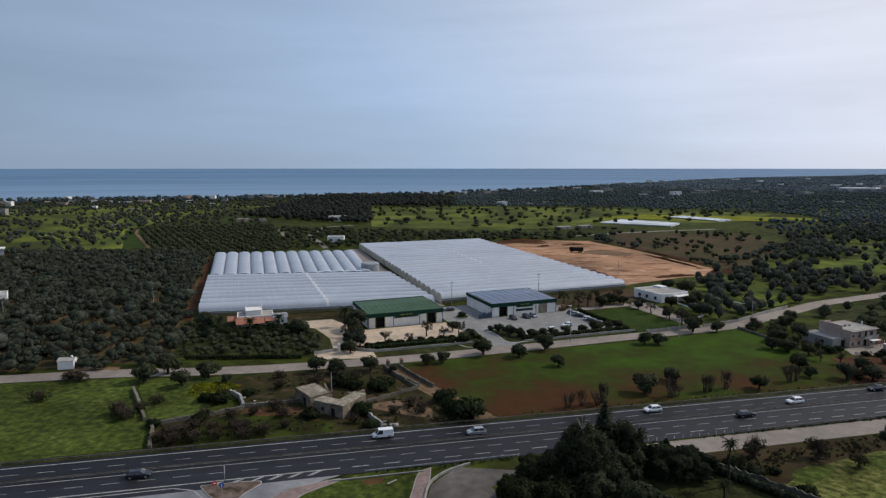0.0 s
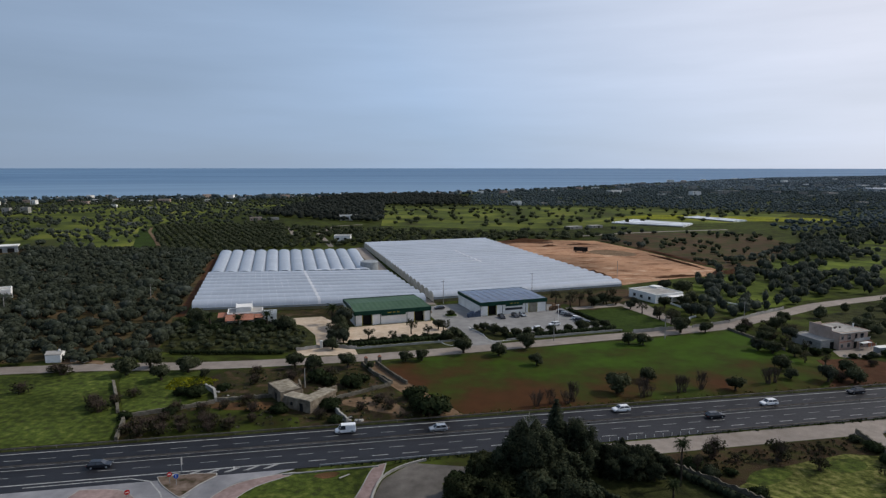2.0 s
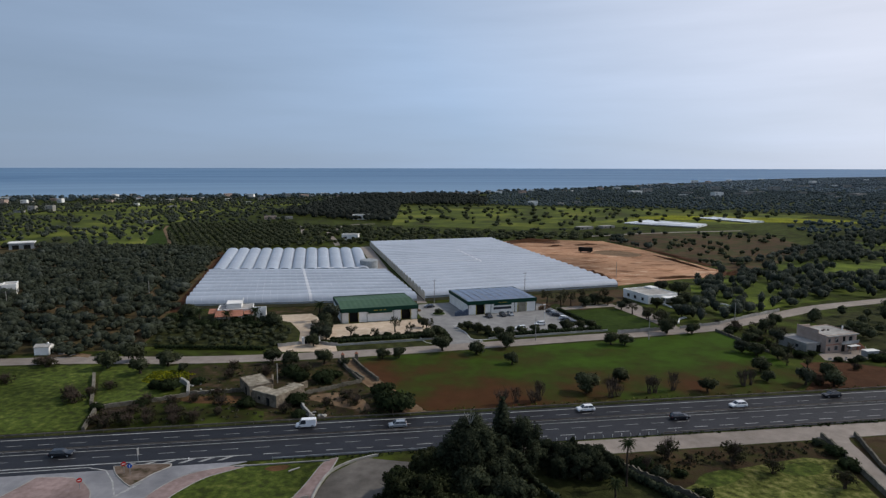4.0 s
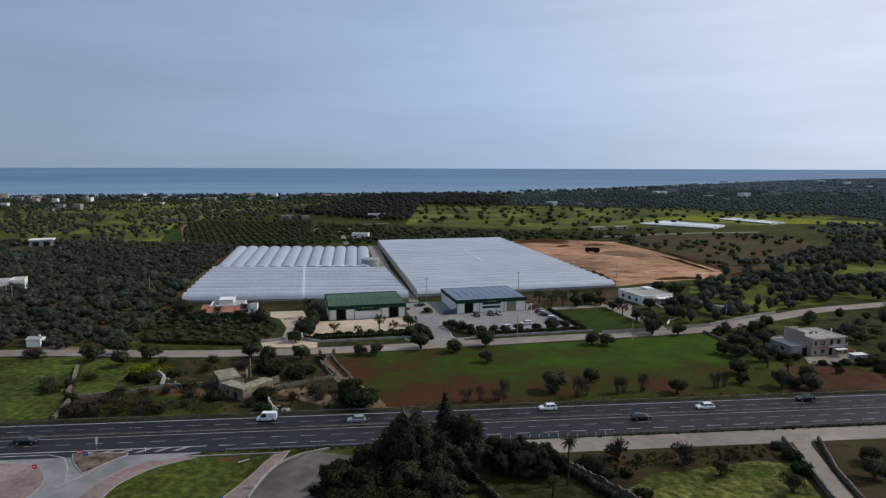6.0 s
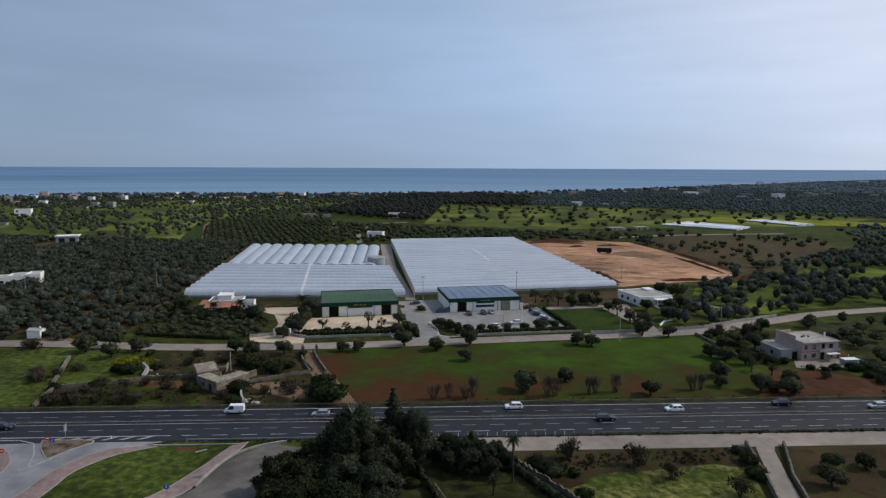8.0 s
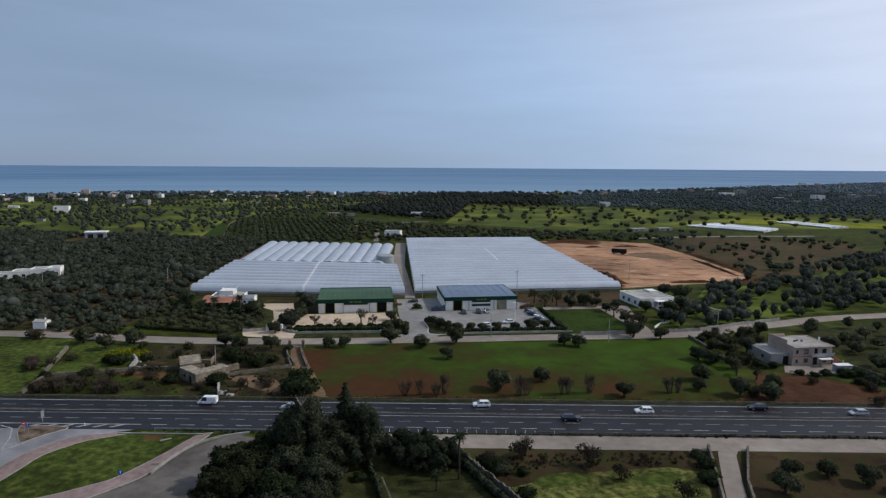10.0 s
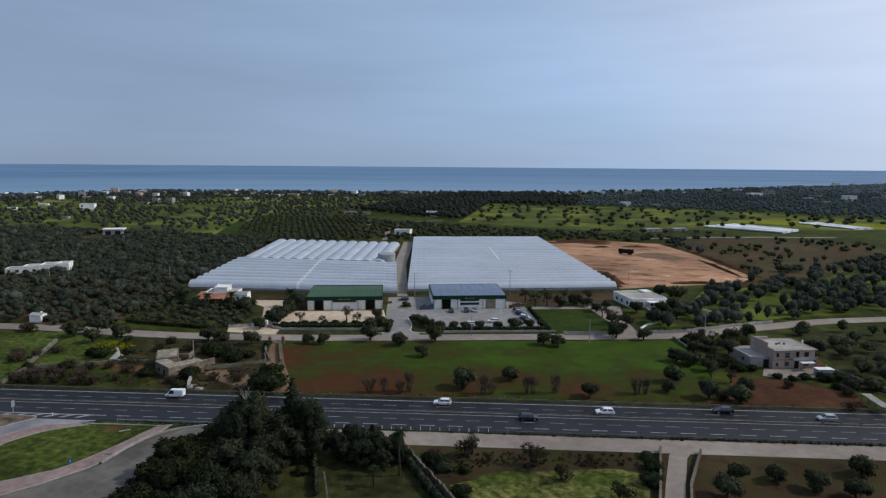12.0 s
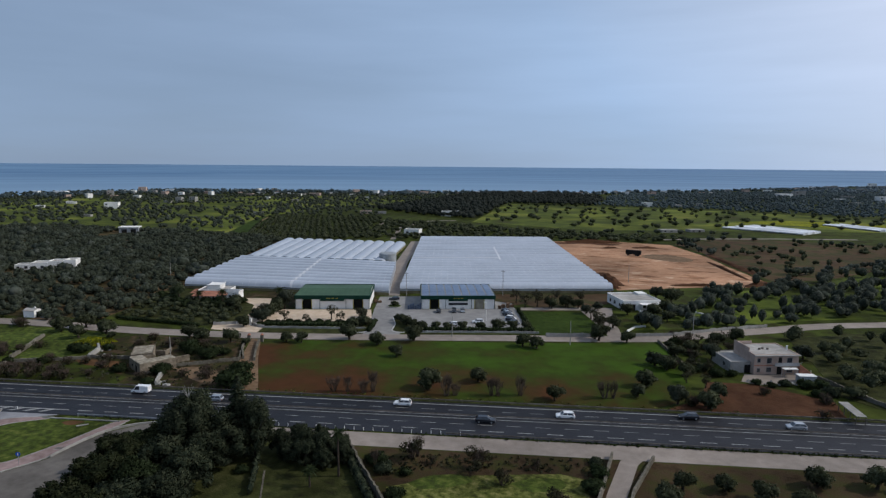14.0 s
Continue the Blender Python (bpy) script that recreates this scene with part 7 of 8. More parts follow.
slope(vl, -0.6, 9.6, -5.6, -0.07, 2.2, 3.35)
slope(vl, 9.8, 13.4, -3.4, -0.07, 2.3, 3.1)
slope(vl, -3.6, -0.07, 0.4, 6.5, 2.3, 2.9)
slope(vl, 8.9, 9.1, 2.4, 8.8, 3.9, 6.4, PLASTER, "slanted_parapet")
slope(vl, 3.0, 3.2, 2.4, 8.8, 3.9, 5.8, PLASTER, "slanted_parapet")
for x in (0.2, 4.6, 9.0):
    part("porch_post", boxes((x - 0.15, -5.2, -0.1, x + 0.15, -4.9, 2.16)), PLASTER, vl)
tw = house("villa_wing", pose(-63.8, 230.5, 0, 0, 0, 18), 5.2, 6, 3.2, PLASTER, "small white wing with a slanted parapet", [(0, 1.0, 1.8, 1.2, 2.0, "w"), (0, 3.0, 3.8, 1.2, 2.0, "w")], parapet=0.2)
slope(tw, -0.2, 5.4, -0.3, -0.1, 3.2, 4.6, PLASTER, "slanted_parapet")

# the ruin
def roofless_ruin(m, w, d, h):
    """A stone building with half of its roof fallen in round an overgrown court."""
    g = thing("ruin", m, "derelict grey stone building with half its roof fallen in", "ruin")
    t = 0.55
    for x0, y0, x1, y1, top in ((0, 0, w, t, h), (0, d - t, w * 0.72, d, h - 0.5), (0, t + 0.003, t, d - t - 0.003, h), (w - t, t + 0.003, w, d * 0.62, h - 0.3), (t + 0.003, 3.1, w - t - 0.003, 3.55, h - 0.1), (3.0, 3.553, 3.45, d - t - 0.003, h - 0.2)):
        part("wall", bevelled(boxes((x0, y0, -0.3, x1, y1, top)), 0.06), RUINSTONE, g)
    part("roof", bevelled(boxes((0.05, 0.05, h + 0.003, w - 0.1, 3.5, h + 0.22)), 0.05), RUINROOF, g)
    part("roof", bevelled(boxes((0.05, 3.503, h - 0.1, 3.4, d - 0.1, h + 0.13)), 0.05), RUINROOF, g)
    part("court_floor", boxes((3.453, 3.553, -0.2, w - t - 0.003, d - t - 0.003, 0.35)), EARTH, g, "weedy floor of fallen stones")
    # openings are dark slabs on the wall faces, inner shade put into their colour
    for x0, y0, x1, y1, z0, z1 in ((4.0, -0.05, 5.0, -0.003, 0.0, 2.0), (7.0, -0.05, 7.8, -0.003, 0.9, 1.8)):
        part("doorway" if z0 == 0 else "window", boxes((x0, y0, z0, x1, y1, z1)), DARK, g)
    for y0, z0, y1, z1 in ((2.4, 0.0, 3.4, 2.0), (5.6, 1.0, 6.4, 1.8)):
        part("doorway" if z0 == 0 else "window", boxes((-0.05, y0, z0, -0.003, y1, z1)), DARK, g)
    return g


roofless_ruin(pose(-23.7, 142.3, 0, 0, 0, 62), 9.6, 9.0, 2.9)
for x, y, q in ((-24.6, 149.2, 0.7), (-27.0, 151.3, 0.55)):
    plant("shrub", BUSHES[0], x, y, q, "green shrub growing inside the roofless ruin", "shrub", "shrubs round the ruin", z=0.3)
house("ruin", pose(-32.6, 148.2, 0, 0, 0, 38), 5.6, 8.6, 3.0, RUINSTONE, "derelict stone outbuilding with a pale flat roof", [(3, 2.5, 3.6, 0, 2.0, "d"), (1, 2, 3, 1, 1.8, "w")], roof=RUINROOF, parapet=0.15, category="ruin")
for m, w, d, h in ((pose(-36.5, 156.5, 0, 0, 0, 20), 6.5, 0.5, 1.6), (pose(-22.5, 153.5, 0, 0, 0, 60), 4.5, 0.5, 1.8), (pose(-30, 158.5, 0, 0, 0, 110), 5.0, 0.5, 1.4)):
    q = thing("ruin_wall", m, "standing grey stone wall beside the ruin", "ruin", "ruin walls")
    part("masonry", bevelled(boxes((0, 0, -0.2, w, d, h)), 0.08), RUINSTONE, q)

# the white hut by the country road
hut = thing("hut", pose(-113.2, 178.4, 0, 0, 0, 12), "small whitewashed stone hut with a pitched roof", "hut")
part("body", boxes((0, 0, -0.3, 4.3, 3.4, 2.6)), PLASTER, hut)
slope(hut, -0.15, 4.45, -0.2, 1.75, 2.55, 3.25, ROOFSLAB, "roof")
slope(hut, -0.15, 4.45, 3.6, 1.73, 2.55, 3.25, ROOFSLAB, "roof")
for xx in (0.05, 4.25):
    obj("gable", [(xx, 0, 2.6), (xx, 3.4, 2.6), (xx, 1.74, 3.15)], [(0, 1, 2)], PLASTER, hut)
part("door", boxes((4.304, 1.0, 0, 4.36, 1.9, 1.9)), DARK, hut)
part("chimney", bevelled(boxes((3.2, 1.4, 3.0, 3.7, 1.9, 3.7)), 0.03), PLASTER, hut)

patch("hut_ground", [(-108.5, 177.5), (-100, 178.6), (-95, 177.4), (-96, 180.6), (-104, 182.4), (-109, 182)], 0.07, TRACK, "bare pale ground beside the hut", "ground")
for i, (x, y) in enumerate(((-105.6, 180.2), (-102.4, 180.6), (-101.6, 179.6))):
    box = thing("feed_trough", pose(x, y, 0.05, 0, 0, 10 + 25 * i), "pale concrete trough beside the hut", "trough", "hut troughs")
    part("basin", bevelled(boxes((-0.8, -0.4, 0, 0.8, -0.3, 0.55), (-0.8, 0.3, 0, 0.8, 0.4, 0.55), (-0.8, -0.297, 0, -0.7, 0.297, 0.55), (0.7, -0.297, 0, 0.8, 0.297, 0.55), (-0.697, -0.297, 0, 0.697, 0.297, 0.12)), 0.02), CONCRETE, box)
# houses farther off
for x, y, w, d, h, par, lab in ((-213, 250.5, 8, 7, 2.8, 0.3, "small white farm building"), (-206.5, 254.6, 8, 9, 3.4, 0.5, "white flat-roofed farm among olive trees"), (-199.5, 259, 7, 9, 3.9, 0.7, "white farm wing with a high wall"), (-192.8, 263.2, 5.5, 8, 4.2, 0.9, "white end wall of the farm"), (-241, 244, 8, 7, 3.4, 0.4, "small white farm building")):
    house("white_farm", pose(x, y, 0, 0, 0, 32), w, d, h, PLASTER, lab, [(0, w * 0.15, w * 0.3, 1, 2.2, "w"), (0, w * 0.6, w * 0.78, 1, 2.2, "w"), (1, 2, 3.5, 1, 2.2, "w")], parapet=par)
patch("farm_yard", [(-222, 243), (-206, 246), (-190, 257), (-185, 262), (-188, 250), (-204, 238)], 0.05, TRACK, "bare earth yard before the white farm", "yard")
dk = house("dark_barn", pose(-310, 413, 0, 0, 0, 30), 15, 9, 4.2, TANKGREY, "dark barn with a white roof slab", [(0, 2, 6, 0, 3, "d"), (0, 9, 13, 0, 3, "d")], roof=PLASTER, parapet=0.7)
part("white_edge", bevelled(boxes((-0.5, -0.5, 4.2, 15.5, 9.5, 4.95)), 0.03), PLASTER, dk)
house("far_farm", pose(-126, 690, 0, 0, 0, 12), 20, 12, 5.0, PLASTER, "far white farm building", [(0, 2, 4, 1, 2.5, "w"), (0, 8, 10, 1, 2.5, "w"), (0, 14, 16, 1, 2.5, "w")], parapet=0.6)
house("far_farm", pose(-92, 496, 0, 0, 0, 4), 13, 9, 4.0, PLASTER, "white farm building behind the greenhouses", [(0, 2, 4, 1, 2.5, "w"), (0, 8, 10, 1, 2.5, "w")], parapet=0.4)

rng7 = random.Random(77)
FARPROTO = []
for k, (w, d, h) in enumerate(((14, 10, 6.5), (18, 11, 4.0), (10, 9, 7.5))):
    ops = [(0, 1.5 + 3.6 * j, 3.2 + 3.6 * j, z, z + 1.5, "w") for j in range(int(w / 3.8)) for z in ((1.0, 4.2) if h > 6 else (1.0,))]
    FARPROTO.append((w, d, h, ops))


def far_house(x, y, k, s=1.0, rot=0, wall=PLASTER):
    sx, sy, sz = squeeze(x, y)
    w, d, h, ops = FARPROTO[k]
    g = house("coast_house", pose(sx, sy, sz, 0, 0, rot), w * s, d * s, h * s, wall, "pale flat-roofed house among far trees", [(a, b * s, c * s, e * s, f * s, o) for a, b, c, e, f, o in ops[:3]], parapet=0.5, group="far houses", base=-2.5)
    return g


for x, y, k, s, wall in ((-545, 618, 0, 1.7, PLASTER), (-575, 775, 2, 1.3, CONCRETE), (-556, 782, 2, 1.4, CONCRETE), (-672, 673, 1, 1.0, PLASTER), (-577, 753, 1, 0.9, CONCRETE), (-330, 623, 1, 0.8, CONCRETE), (-225, 684, 1, 1.1, PINKWALL), (-205, 688, 1, 0.9, CONCRETE), (-610, 990, 1, 1.2, PINKWALL), (-369, 988, 1, 0.9, PLASTER), (88, 975, 0, 1.4, PLASTER), (132, 990, 1, 1.1, CONCRETE), (162, 1017, 0, 1.0, CONCRETE), (408, 1180, 1, 1.3, CONCRETE), (413, 1317, 1, 1.3, PLASTER), (638, 1012, 1, 1.5, CONCRETE), (-470, 520, 1, 0.7, CONCRETE), (-430, 860, 1, 1.0, CONCRETE), (-505, 900, 0, 0.8, PLASTER), (-700, 820, 0, 1.1, PLASTER), (-640, 600, 1, 0.9, PLASTER)):
    far_house(x, y, k, s * 0.68, rng7.uniform(0, 40), wall)
for x, y, k, s, wall in ((-855, 990, 2, 2.0, PINKWALL), (-835, 1040, 1, 1.6, PLASTER), (-880, 975, 1, 1.4, PLASTER), (-937, 872, 1, 1.8, PLASTER), (-960, 850, 0, 1.2, PLASTER), (-623, 1045, 1, 1.2, PLASTER), (-593, 1058, 1, 1.2, PLASTER), (-572, 1066, 1, 1.0, PLASTER), (-435, 1067, 1, 1.1, PLASTER), (-330, 1185, 1, 1.5, PLASTER), (-291, 1255, 1, 1.4, PLASTER), (-2, 1400, 2, 1.2, CONCRETE), (20, 1405, 2, 1.3, CONCRETE), (52, 1415, 2, 1.2, CONCRETE)):
    far_house(x, y, k, s * 0.68, rng7.uniform(10, 40), wall)
for i in range(46):
    az = radians(11 + 27 * (i + rng7.random()) / 46)
    dd = min(coast(math.degrees(az)) * 0.97, 1350 + 2600 * rng7.random() ** 1.3)
    far_house(CX + dd * math.sin(az), CY + dd * math.cos(az), rng7.randrange(2), rng7.uniform(0.8, 1.7), rng7.uniform(-20, 30), (PLASTER, CONCRETE, CONCRETE)[i % 3])
for i in range(64):
    az = radians(-50 + 70 * (i + rng7.random()) / 64)
    dd = coast(math.degrees(az)) * rng7.uniform(0.86, 0.985)
    far_house(CX + dd * math.sin(az), CY + dd * math.cos(az), rng7.randrange(3), rng7.uniform(0.55, 1.1), rng7.uniform(-20, 50), (PLASTER, CONCRETE, PINKWALL)[i % 3])
coast_poly = [(CX + math.sin(radians(a)) * coast(a) * f, CY + math.cos(radians(a)) * coast(a) * f) for f, rr in ((0.99, range(-58, 15, 2)), (0.90, range(14, -59, -2))) for a in rr]
grove("coast_trees", scatter(coast_poly, 19, 14, 0.45, 0.75), 6.5, 7.5, 24, 1.6, FARHAZELEAF, "dark trees along the coast", 14, lobes=2)

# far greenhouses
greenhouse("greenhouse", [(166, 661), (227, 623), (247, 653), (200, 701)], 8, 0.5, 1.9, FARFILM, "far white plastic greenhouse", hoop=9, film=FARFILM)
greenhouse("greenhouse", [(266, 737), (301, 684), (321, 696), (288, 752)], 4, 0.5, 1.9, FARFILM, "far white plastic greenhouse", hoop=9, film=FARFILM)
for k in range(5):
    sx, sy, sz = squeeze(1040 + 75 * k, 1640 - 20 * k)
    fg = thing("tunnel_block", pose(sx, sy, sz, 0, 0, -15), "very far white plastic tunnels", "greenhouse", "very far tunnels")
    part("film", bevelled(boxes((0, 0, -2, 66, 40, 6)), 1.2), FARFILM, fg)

# long dark trailer and spoil heaps on the sand
tr = thing("trailer", pose(88.5, 436, 0, 0, 0, -14), "dark covered trailer standing on the sand", "trailer")
part("box", bevelled(boxes((0, 0, 0.9, 9.5, 2.6, 3.6)), 0.08), DARK, tr)
for x in (1.5, 6.6, 8.0):
    for y in (0.1, 2.2):
        bm = bmesh.new()
        tube(bm, (x, y, 0.5), (x, y + 0.35, 0.5), 0.5, 0.5, 14)
        part("wheel", bm, TYRE, tr)


def mound(x, y, rx, ry, h, rot, material, label, seed):
    bm = bmesh.new()
    bmesh.ops.create_grid(bm, x_segments=22, y_segments=14, size=1)
    for v in bm.verts:
        q = max(0, 1 - v.co.x ** 2) * max(0, 1 - v.co.y ** 2)
        n = noise.noise(Vector((v.co.x * 3 + seed, v.co.y * 3, seed)))
        v.co = Vector((v.co.x * rx, v.co.y * ry, h * q * (0.8 + 0.6 * n) - 0.05))
    ob = part("earth_mound", bm, material, None, label, True)
    ob.matrix_basis = pose(x, y, 0, 0, 0, rot)
    return tagged(ob, label, "earth mound", "earth mounds")


for i, (x, y, rx, ry, h, rot) in enumerate([(85, 341, 20, 3.5, 2.6, 108), (150, 420, 42, 3, 1.3, 104), (62, 500, 22, 4, 2.2, 8), (155, 352, 12, 3, 1.6, 60), (100, 480, 10, 4, 1.2, 20), (165, 354, 9, 4, 2.4, 20), (145, 395, 34, 1.6, 1.2, 104), (127, 338, 14, 2, 1.4, 20), (76, 470, 7, 2.5, 1.2, 40)]):
    mound(x, y, rx, ry, h, rot, REDSOIL, "heap of dark red spoil on the sand", i)


# ---------------------------------------------------------------- poles, signs
def pole(x, y, h, label, arms=True, rot=0, material=CONCRETE):
    g = thing("utility_pole", pose(x, y, 0, 0, 0, rot), label, "pole", "utility poles")
    bm = bmesh.new()
    tube(bm, (0, 0, -0.3), (0, 0, h), 0.16, 0.10, 8)
    part("shaft", bm, material, g)
    if arms:
        part("cross_arm", boxes((-0.9, -0.06, h - 0.7, 0.9, 0.06, h - 0.58)), RUST, g)
        for x2 in (-0.8, 0, 0.8):
            bm = bmesh.new()
            tube(bm, (x2, 0, h - 0.58), (x2, 0, h - 0.38), 0.05, 0.04, 6)
            part("insulator", bm, GLASS_DARK, g)
    return g


for x, y, h, a in ((3.8, 265.5, 10.5, True), (43.5, 281, 11.5, True), (43.4, 208.5, 8.0, False), (-171, 239, 7.5, True), (-125, 266, 7.5, False), (94.7, 335, 9, False), (82, 212.5, 8, False), (120, 238.5, 8, True), (-29.5, 160, 5.5, False)):
    pole(x, y, h, "slim grey utility pole", a, 30)
lamp = thing("yard_lamp", pose(48.5, 233.5, 0, 0, 0, 20), "slim white yard lamp in the car park", "lamp")
bm = bmesh.new()
tube(bm, (0, 0, -0.1), (0, 0, 7.0), 0.10, 0.07, 8)
part("post", bm, PLASTER, lamp)
part("head", bevelled(boxes((-0.9, -0.18, 6.95, 0.3, 0.18, 7.12)), 0.04), PLASTER, lamp)


def road_sign(x, y, h, faces_, label, rot=0):
    g = thing("road_sign", pose(x, y, 0, 0, 0, rot), label, "road sign", "junction signs")
    bm = bmesh.new()
    tube(bm, (0, 0, -0.1), (0, 0, h), 0.05, 0.05, 8)
    part("post", bm, STEEL, g)
    for z, m, bar in faces_:
        bm = bmesh.new()
        tube(bm, (0, -0.06, z), (0, -0.10, z), 0.45, 0.45, 20)
        p = part("disc", bm, m, g)
        part("bar", boxes((-0.28, -0.125, z - 0.07, 0.28, -0.103, z + 0.07)) if bar else boxes((-0.06, -0.125, z - 0.25, 0.06, -0.103, z + 0.25)), PLASTER, p)
    return g


road_sign(-41.6, 107.9, 2.4, [(2.0, REDSIGN, True)], "round red no-entry sign", 30)
road_sign(-40.2, 107.6, 2.2, [(1.8, BLUESIGN, False)], "round blue direction sign", 10)
road_sign(-5.6, 94.2, 2.6, [(2.2, BLUESIGN, False)], "round blue direction sign", 20)
road_sign(-46.2, 101.6, 2.2, [(1.8, REDSIGN, True)], "round red no-entry sign", 30)
bs = thing("back_sign", pose(-41.4, 112.4, 0, 0, 0, 100), "tall grey sign board seen edge-on", "road sign")
part("post", boxes((-0.05, -0.05, -0.1, 0.05, 0.05, 3.0)), STEEL, bs)
part("board", bevelled(boxes((-0.5, -0.09, 1.6, 0.5, -0.053, 3.1)), 0.01), STEEL, bs)
POSTM = bpy.data.meshes.new("marker_post")
bm = bevelled(boxes((-0.05, -0.05, -0.1, 0.05, 0.05, 0.75)), 0.012)
bm.to_mesh(POSTM)
bm.free()
POSTM.materials.append(PLASTER)
for s, n in ((-36, -15.2), (8.5, -17.0), (12, -17.3), *((25 + 2.1 * k, -16.75) for k in range(19)), (67, -16.75)):
    tagged(share("marker_post", POSTM, pose(*road_xy(s, n), 0), None), "short white roadside marker post", "marker post", "roadside marker posts")


# ---------------------------------------------------------------- cars
def car(paint, label, length=4.3, tall=1.48, van=False, name="car"):
    g = thing(name, pose(0, 0, -50), label, "car", "cars on the road and in the yard")
    L, W, H = length, 1.76, tall

    def hull(side, w):
        n = len(side)
        bm = bmesh.new()
        bv = [bm.verts.new((x * L - L / 2, sy * w, z)) for sy in (-1, 1) for x, z in side]
        for f in [tuple(range(n))[::-1], tuple(range(n, 2 * n))] + [(i, (i + 1) % n, n + (i + 1) % n, n + i) for i in range(n)]:
            bm.faces.new([bv[i] for i in f])
        bmesh.ops.recalc_face_normals(bm, faces=list(bm.faces))
        return bevelled(bm, 0.07)

    low = [(0.0, 0.38), (0.015, 0.66), (0.06, 0.78), (0.27, 0.92), (0.95, 0.96), (0.99, 0.82), (1.0, 0.45), (0.95, 0.26), (0.05, 0.26)]
    part("body", hull(low, W / 2), paint, g)
    # cabin: foot and top of the glass, with a painted roof and pillars
    f0, f1, t0, t1 = (0.17, 0.99, 0.30, 0.975) if van else (0.25, 0.965, 0.41, 0.86)
    foot, top = (0.80, 0.70) if van else (0.79, 0.62)
    cab = [(f0 * L - L / 2, -foot, 0.92), (f1 * L - L / 2, -foot, 0.92), (f1 * L - L / 2, foot, 0.92), (f0 * L - L / 2, foot, 0.92)]
    cab += [(t0 * L - L / 2, -top, H - 0.05), (t1 * L - L / 2, -top, H - 0.05), (t1 * L - L / 2, top, H - 0.05), (t0 * L - L / 2, top, H - 0.05)]
    obj("window", cab, [(0, 1, 5, 4), (1, 2, 6, 5), (2, 3, 7, 6), (3, 0, 4, 7), (4, 5, 6, 7)], GLASS_DARK, g)
    part("roof", bevelled(boxes((t0 * L - L / 2 - 0.06, -top - 0.03, H - 0.05, t1 * L - L / 2 + 0.06, top + 0.03, H + 0.02)), 0.03), paint, g)
    bm = bmesh.new()
    for a, b in ((0, 4), (1, 5), (2, 6), (3, 7)):
        tube(bm, cab[a], cab[b], 0.06, 0.05, 5)
    for sy in (-1, 1):
        x = 0.60 * L - L / 2
        tube(bm, (x, sy * foot, 0.92), (x, sy * top, H - 0.05), 0.06, 0.05, 5)
    part("pillar", bm, paint, g)
    if van:
        for sy in (-1, 1):
            part("side_panel", bevelled(boxes((0.50 * L - L / 2, sy * 0.80 - 0.05, 0.9, 0.985 * L - L / 2, sy * 0.80 + 0.05, H - 0.06)), 0.02), paint, g)
        part("rear_panel", bevelled(boxes((0.96 * L - L / 2, -0.78, 0.9, 0.99 * L - L / 2, 0.78, H - 0.06)), 0.01), paint, g)
    for sy in (-1, 1):
        part("headlight", boxes((-L / 2 - 0.015, sy * 0.62 - 0.18, 0.60, -L / 2 + 0.05, sy * 0.62 + 0.18, 0.72)), STEEL, g)
        part("rear_light", boxes((L / 2 - 0.05, sy * 0.66 - 0.12, 0.62, L / 2 + 0.015, sy * 0.66 + 0.12, 0.80)), CAR_RED, g)
    for fx in (0.19, 0.81):
        for sy in (-1, 1):
            bm = bmesh.new()
            tube(bm, (fx * L - L / 2, sy * 0.70, 0.32), (fx * L - L / 2, sy * 0.90, 0.32), 0.32, 0.32, 16)
            wheel = part("wheel", bm, TYRE, g)
            bm = bmesh.new()
            tube(bm, (fx * L - L / 2, sy * 0.90, 0.32), (fx * L - L / 2, sy * 0.92, 0.32), 0.20, 0.18, 12)
            part("rim", bm, STEEL, wheel)
    return g


PROTO = [car(CAR_WHITE, "white hatchback car on grey asphalt"), car(CAR_SILVER, "silver hatchback car on grey asphalt", 4.2), car(CAR_DARK, "dark saloon car on grey asphalt", 4.5, 1.44), car(CAR_WHITE, "white delivery van on the highway", 4.6, 1.9, True, "van")]
used = set()


def park(k, x, y, rot, z=0.06):
    m = pose(x, y, z, 0, 0, rot)
    if k in used:
        return copy_thing(PROTO[k], m)
    used.add(k)
    PROTO[k].matrix_basis = m


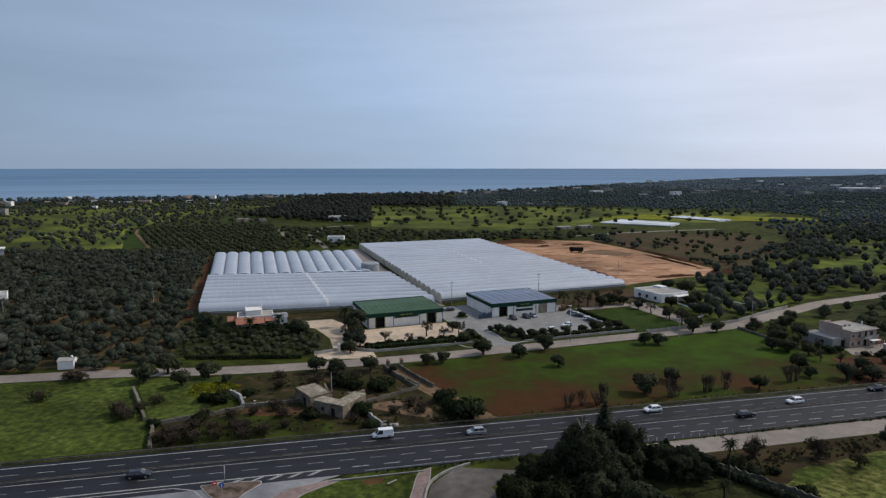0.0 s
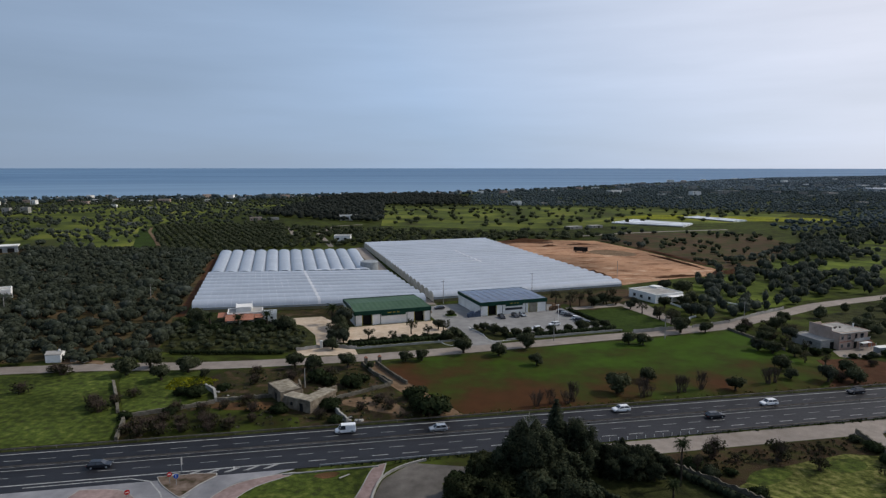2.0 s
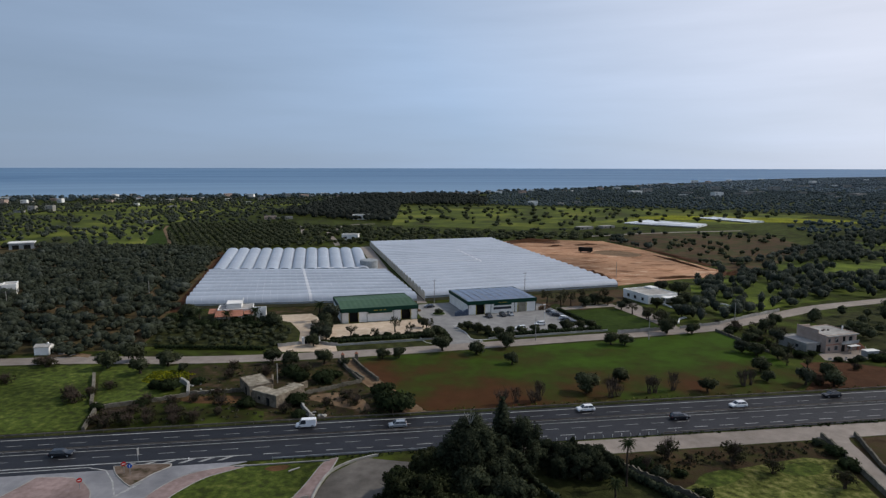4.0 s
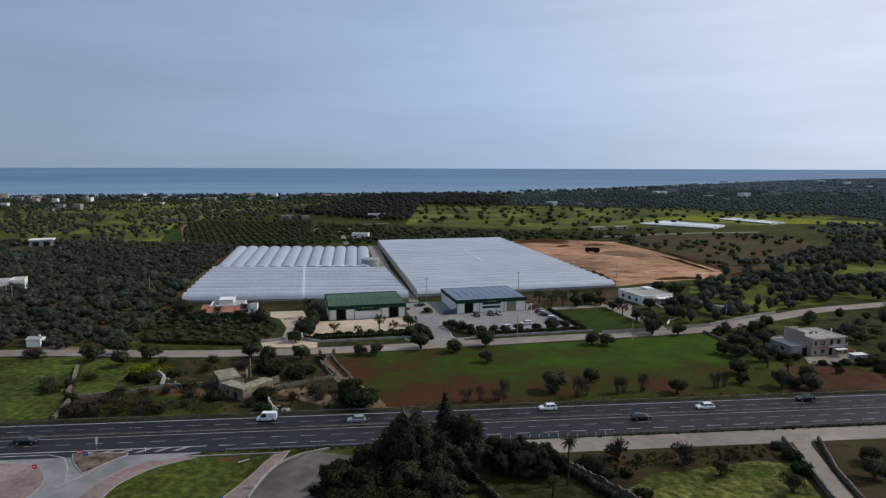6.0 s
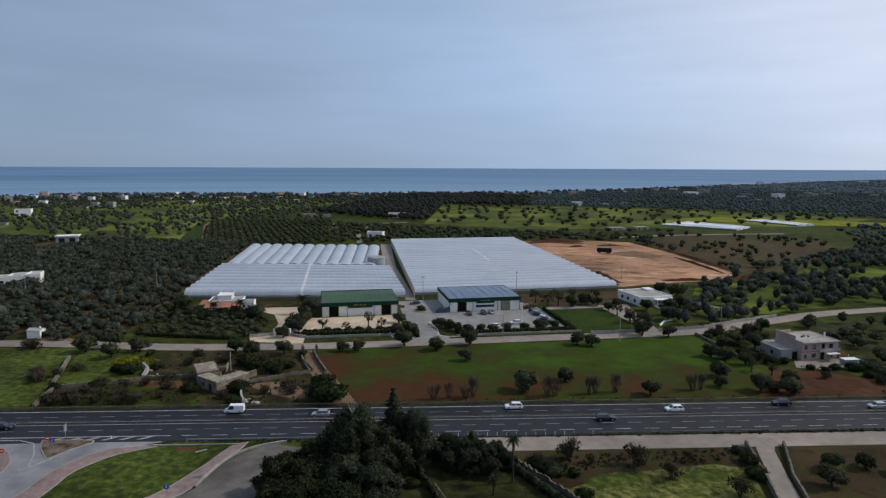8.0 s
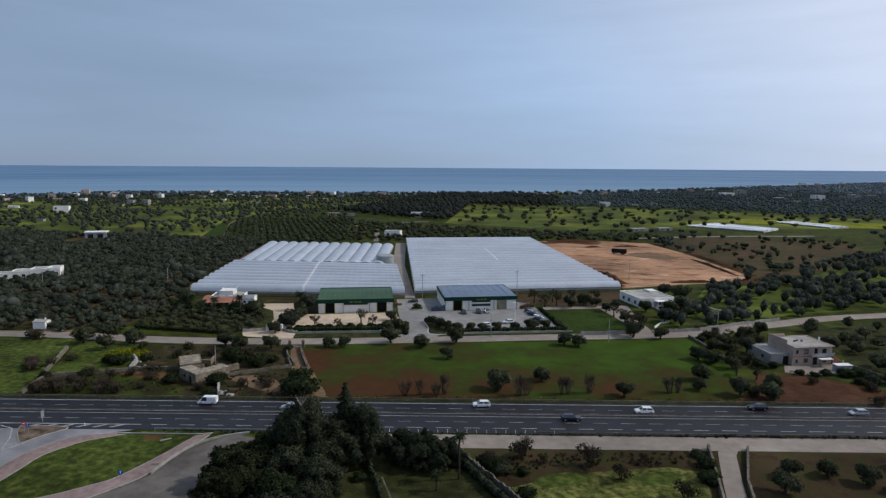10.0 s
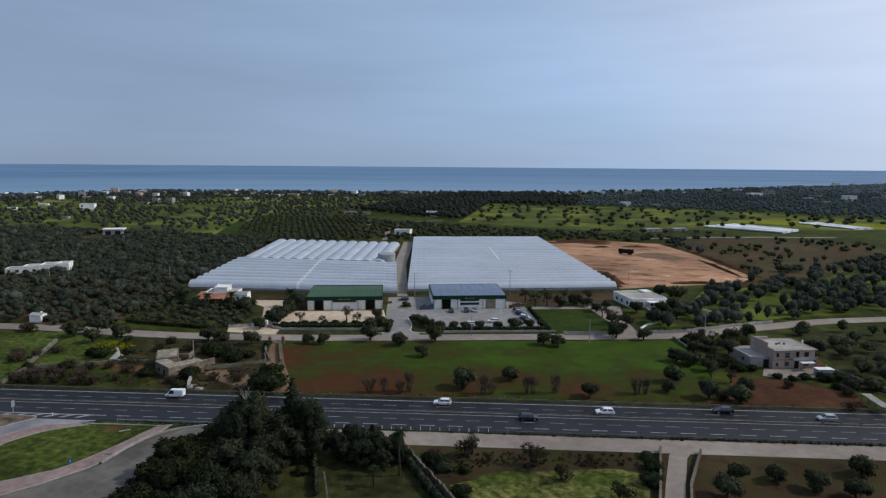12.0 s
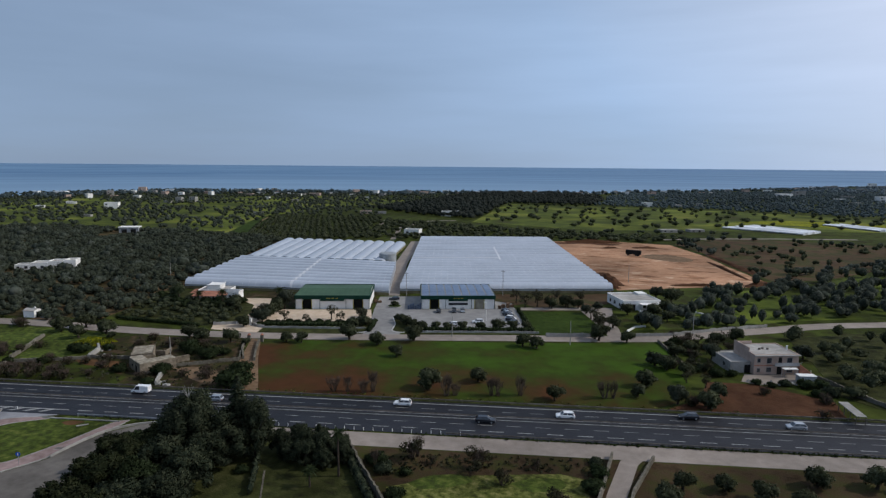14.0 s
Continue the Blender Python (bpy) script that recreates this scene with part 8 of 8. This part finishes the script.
# on the far carriageway traffic faces -x, on the near one +x
for k, s, n, flip in ((3, -14, -1.6, 0), (1, 6.5, -4.6, 0), (0, 52, -1.6, 0), (0, 90, -4.6, 0), (2, 118, -1.6, 0), (2, -62, -9.3, 180), (2, 72, -9.3, 180), (1, 140, -4.6, 0)):
    x, y = road_xy(s, n)
    park(k, x, y, 12.8 + flip)
for k, x, y, r in ((2, 27.5, 240.5, 110), (2, 33, 243, 110), (1, 36, 244.5, 110), (0, 46.5, 229.5, 20), (2, 52.6, 249.5, 160), (1, 53.5, 246.8, 160), (2, 54.5, 244.1, 160), (0, 56.6, 239, 160), (2, 57.5, 236.4, 160), (2, 59.4, 232, 160), (0, 39, 222.5, 20), (2, 2.5, 255, 20), (2, 16.0, 256.5, 110)):
    park(k, x, y, r)


# ---------------------------------------------------------------- clutter round the yard and junction
def pallet_stack(x, y, rot, n, material, label):
    g = thing("pallet_stack", pose(x, y, 0.05, 0, 0, rot), label, "pallets", "pallet stacks")
    for k in range(n):
        z = 0.155 * k
        part("pallet", boxes((-0.6, -0.5, z + 0.10, 0.6, 0.5, z + 0.145), (-0.6, -0.5, z, -0.5, 0.5, z + 0.097), (-0.05, -0.5, z, 0.05, 0.5, z + 0.097), (0.5, -0.5, z, 0.6, 0.5, z + 0.097)), material, g)
    return g


for i, (x, y, n) in enumerate([(48.5, 254.5, 9), (50.0, 255.3, 12), (49.3, 257.2, 8), (51.2, 257.8, 11), (52.5, 259.6, 7), (50.6, 260.3, 10), (-2.5, 247.5, 8), (-1.0, 248.0, 6)]):
    pallet_stack(x, y, 20 + 4 * i, n, PALLET, "weathered brown pallets stacked beside the shed")
for i in range(6):
    g = thing("crate_stack", pose(14.6 + 0.95 * i - 0.1 * i, 241.2 + 0.38 * i, 0.055, 0, 0, 21), "blue-grey plastic crates stacked beside the shed", "crates", "crate stacks")
    for k in range(5 + i % 3):
        part("crate", bevelled(boxes((-0.4, -0.6, 0.33 * k, 0.4, 0.6, 0.33 * k + 0.31)), 0.02), CRATEBLUE, g)
mound(85.4, 322.5, 9, 2.2, 2.0, -45, REDSOIL, "heap of rust-red spoil beside the greenhouse", 21)
house("far_farm", pose(112, 598, 0, 0, 0, 30), 16, 8, 2.3, CONCRETE, "pale farm building beyond the sand", [(0, 2, 4, 0.7, 1.7, "w"), (0, 8, 10, 0.7, 1.7, "w")], parapet=0.2)
house("far_farm", pose(136, 612, 0, 0, 0, 30), 14, 8, 2.1, CONCRETE, "pale farm building beyond the sand", [(0, 2, 4, 0.7, 1.6, "w"), (0, 8, 10, 0, 1.8, "d")], parapet=0.2)
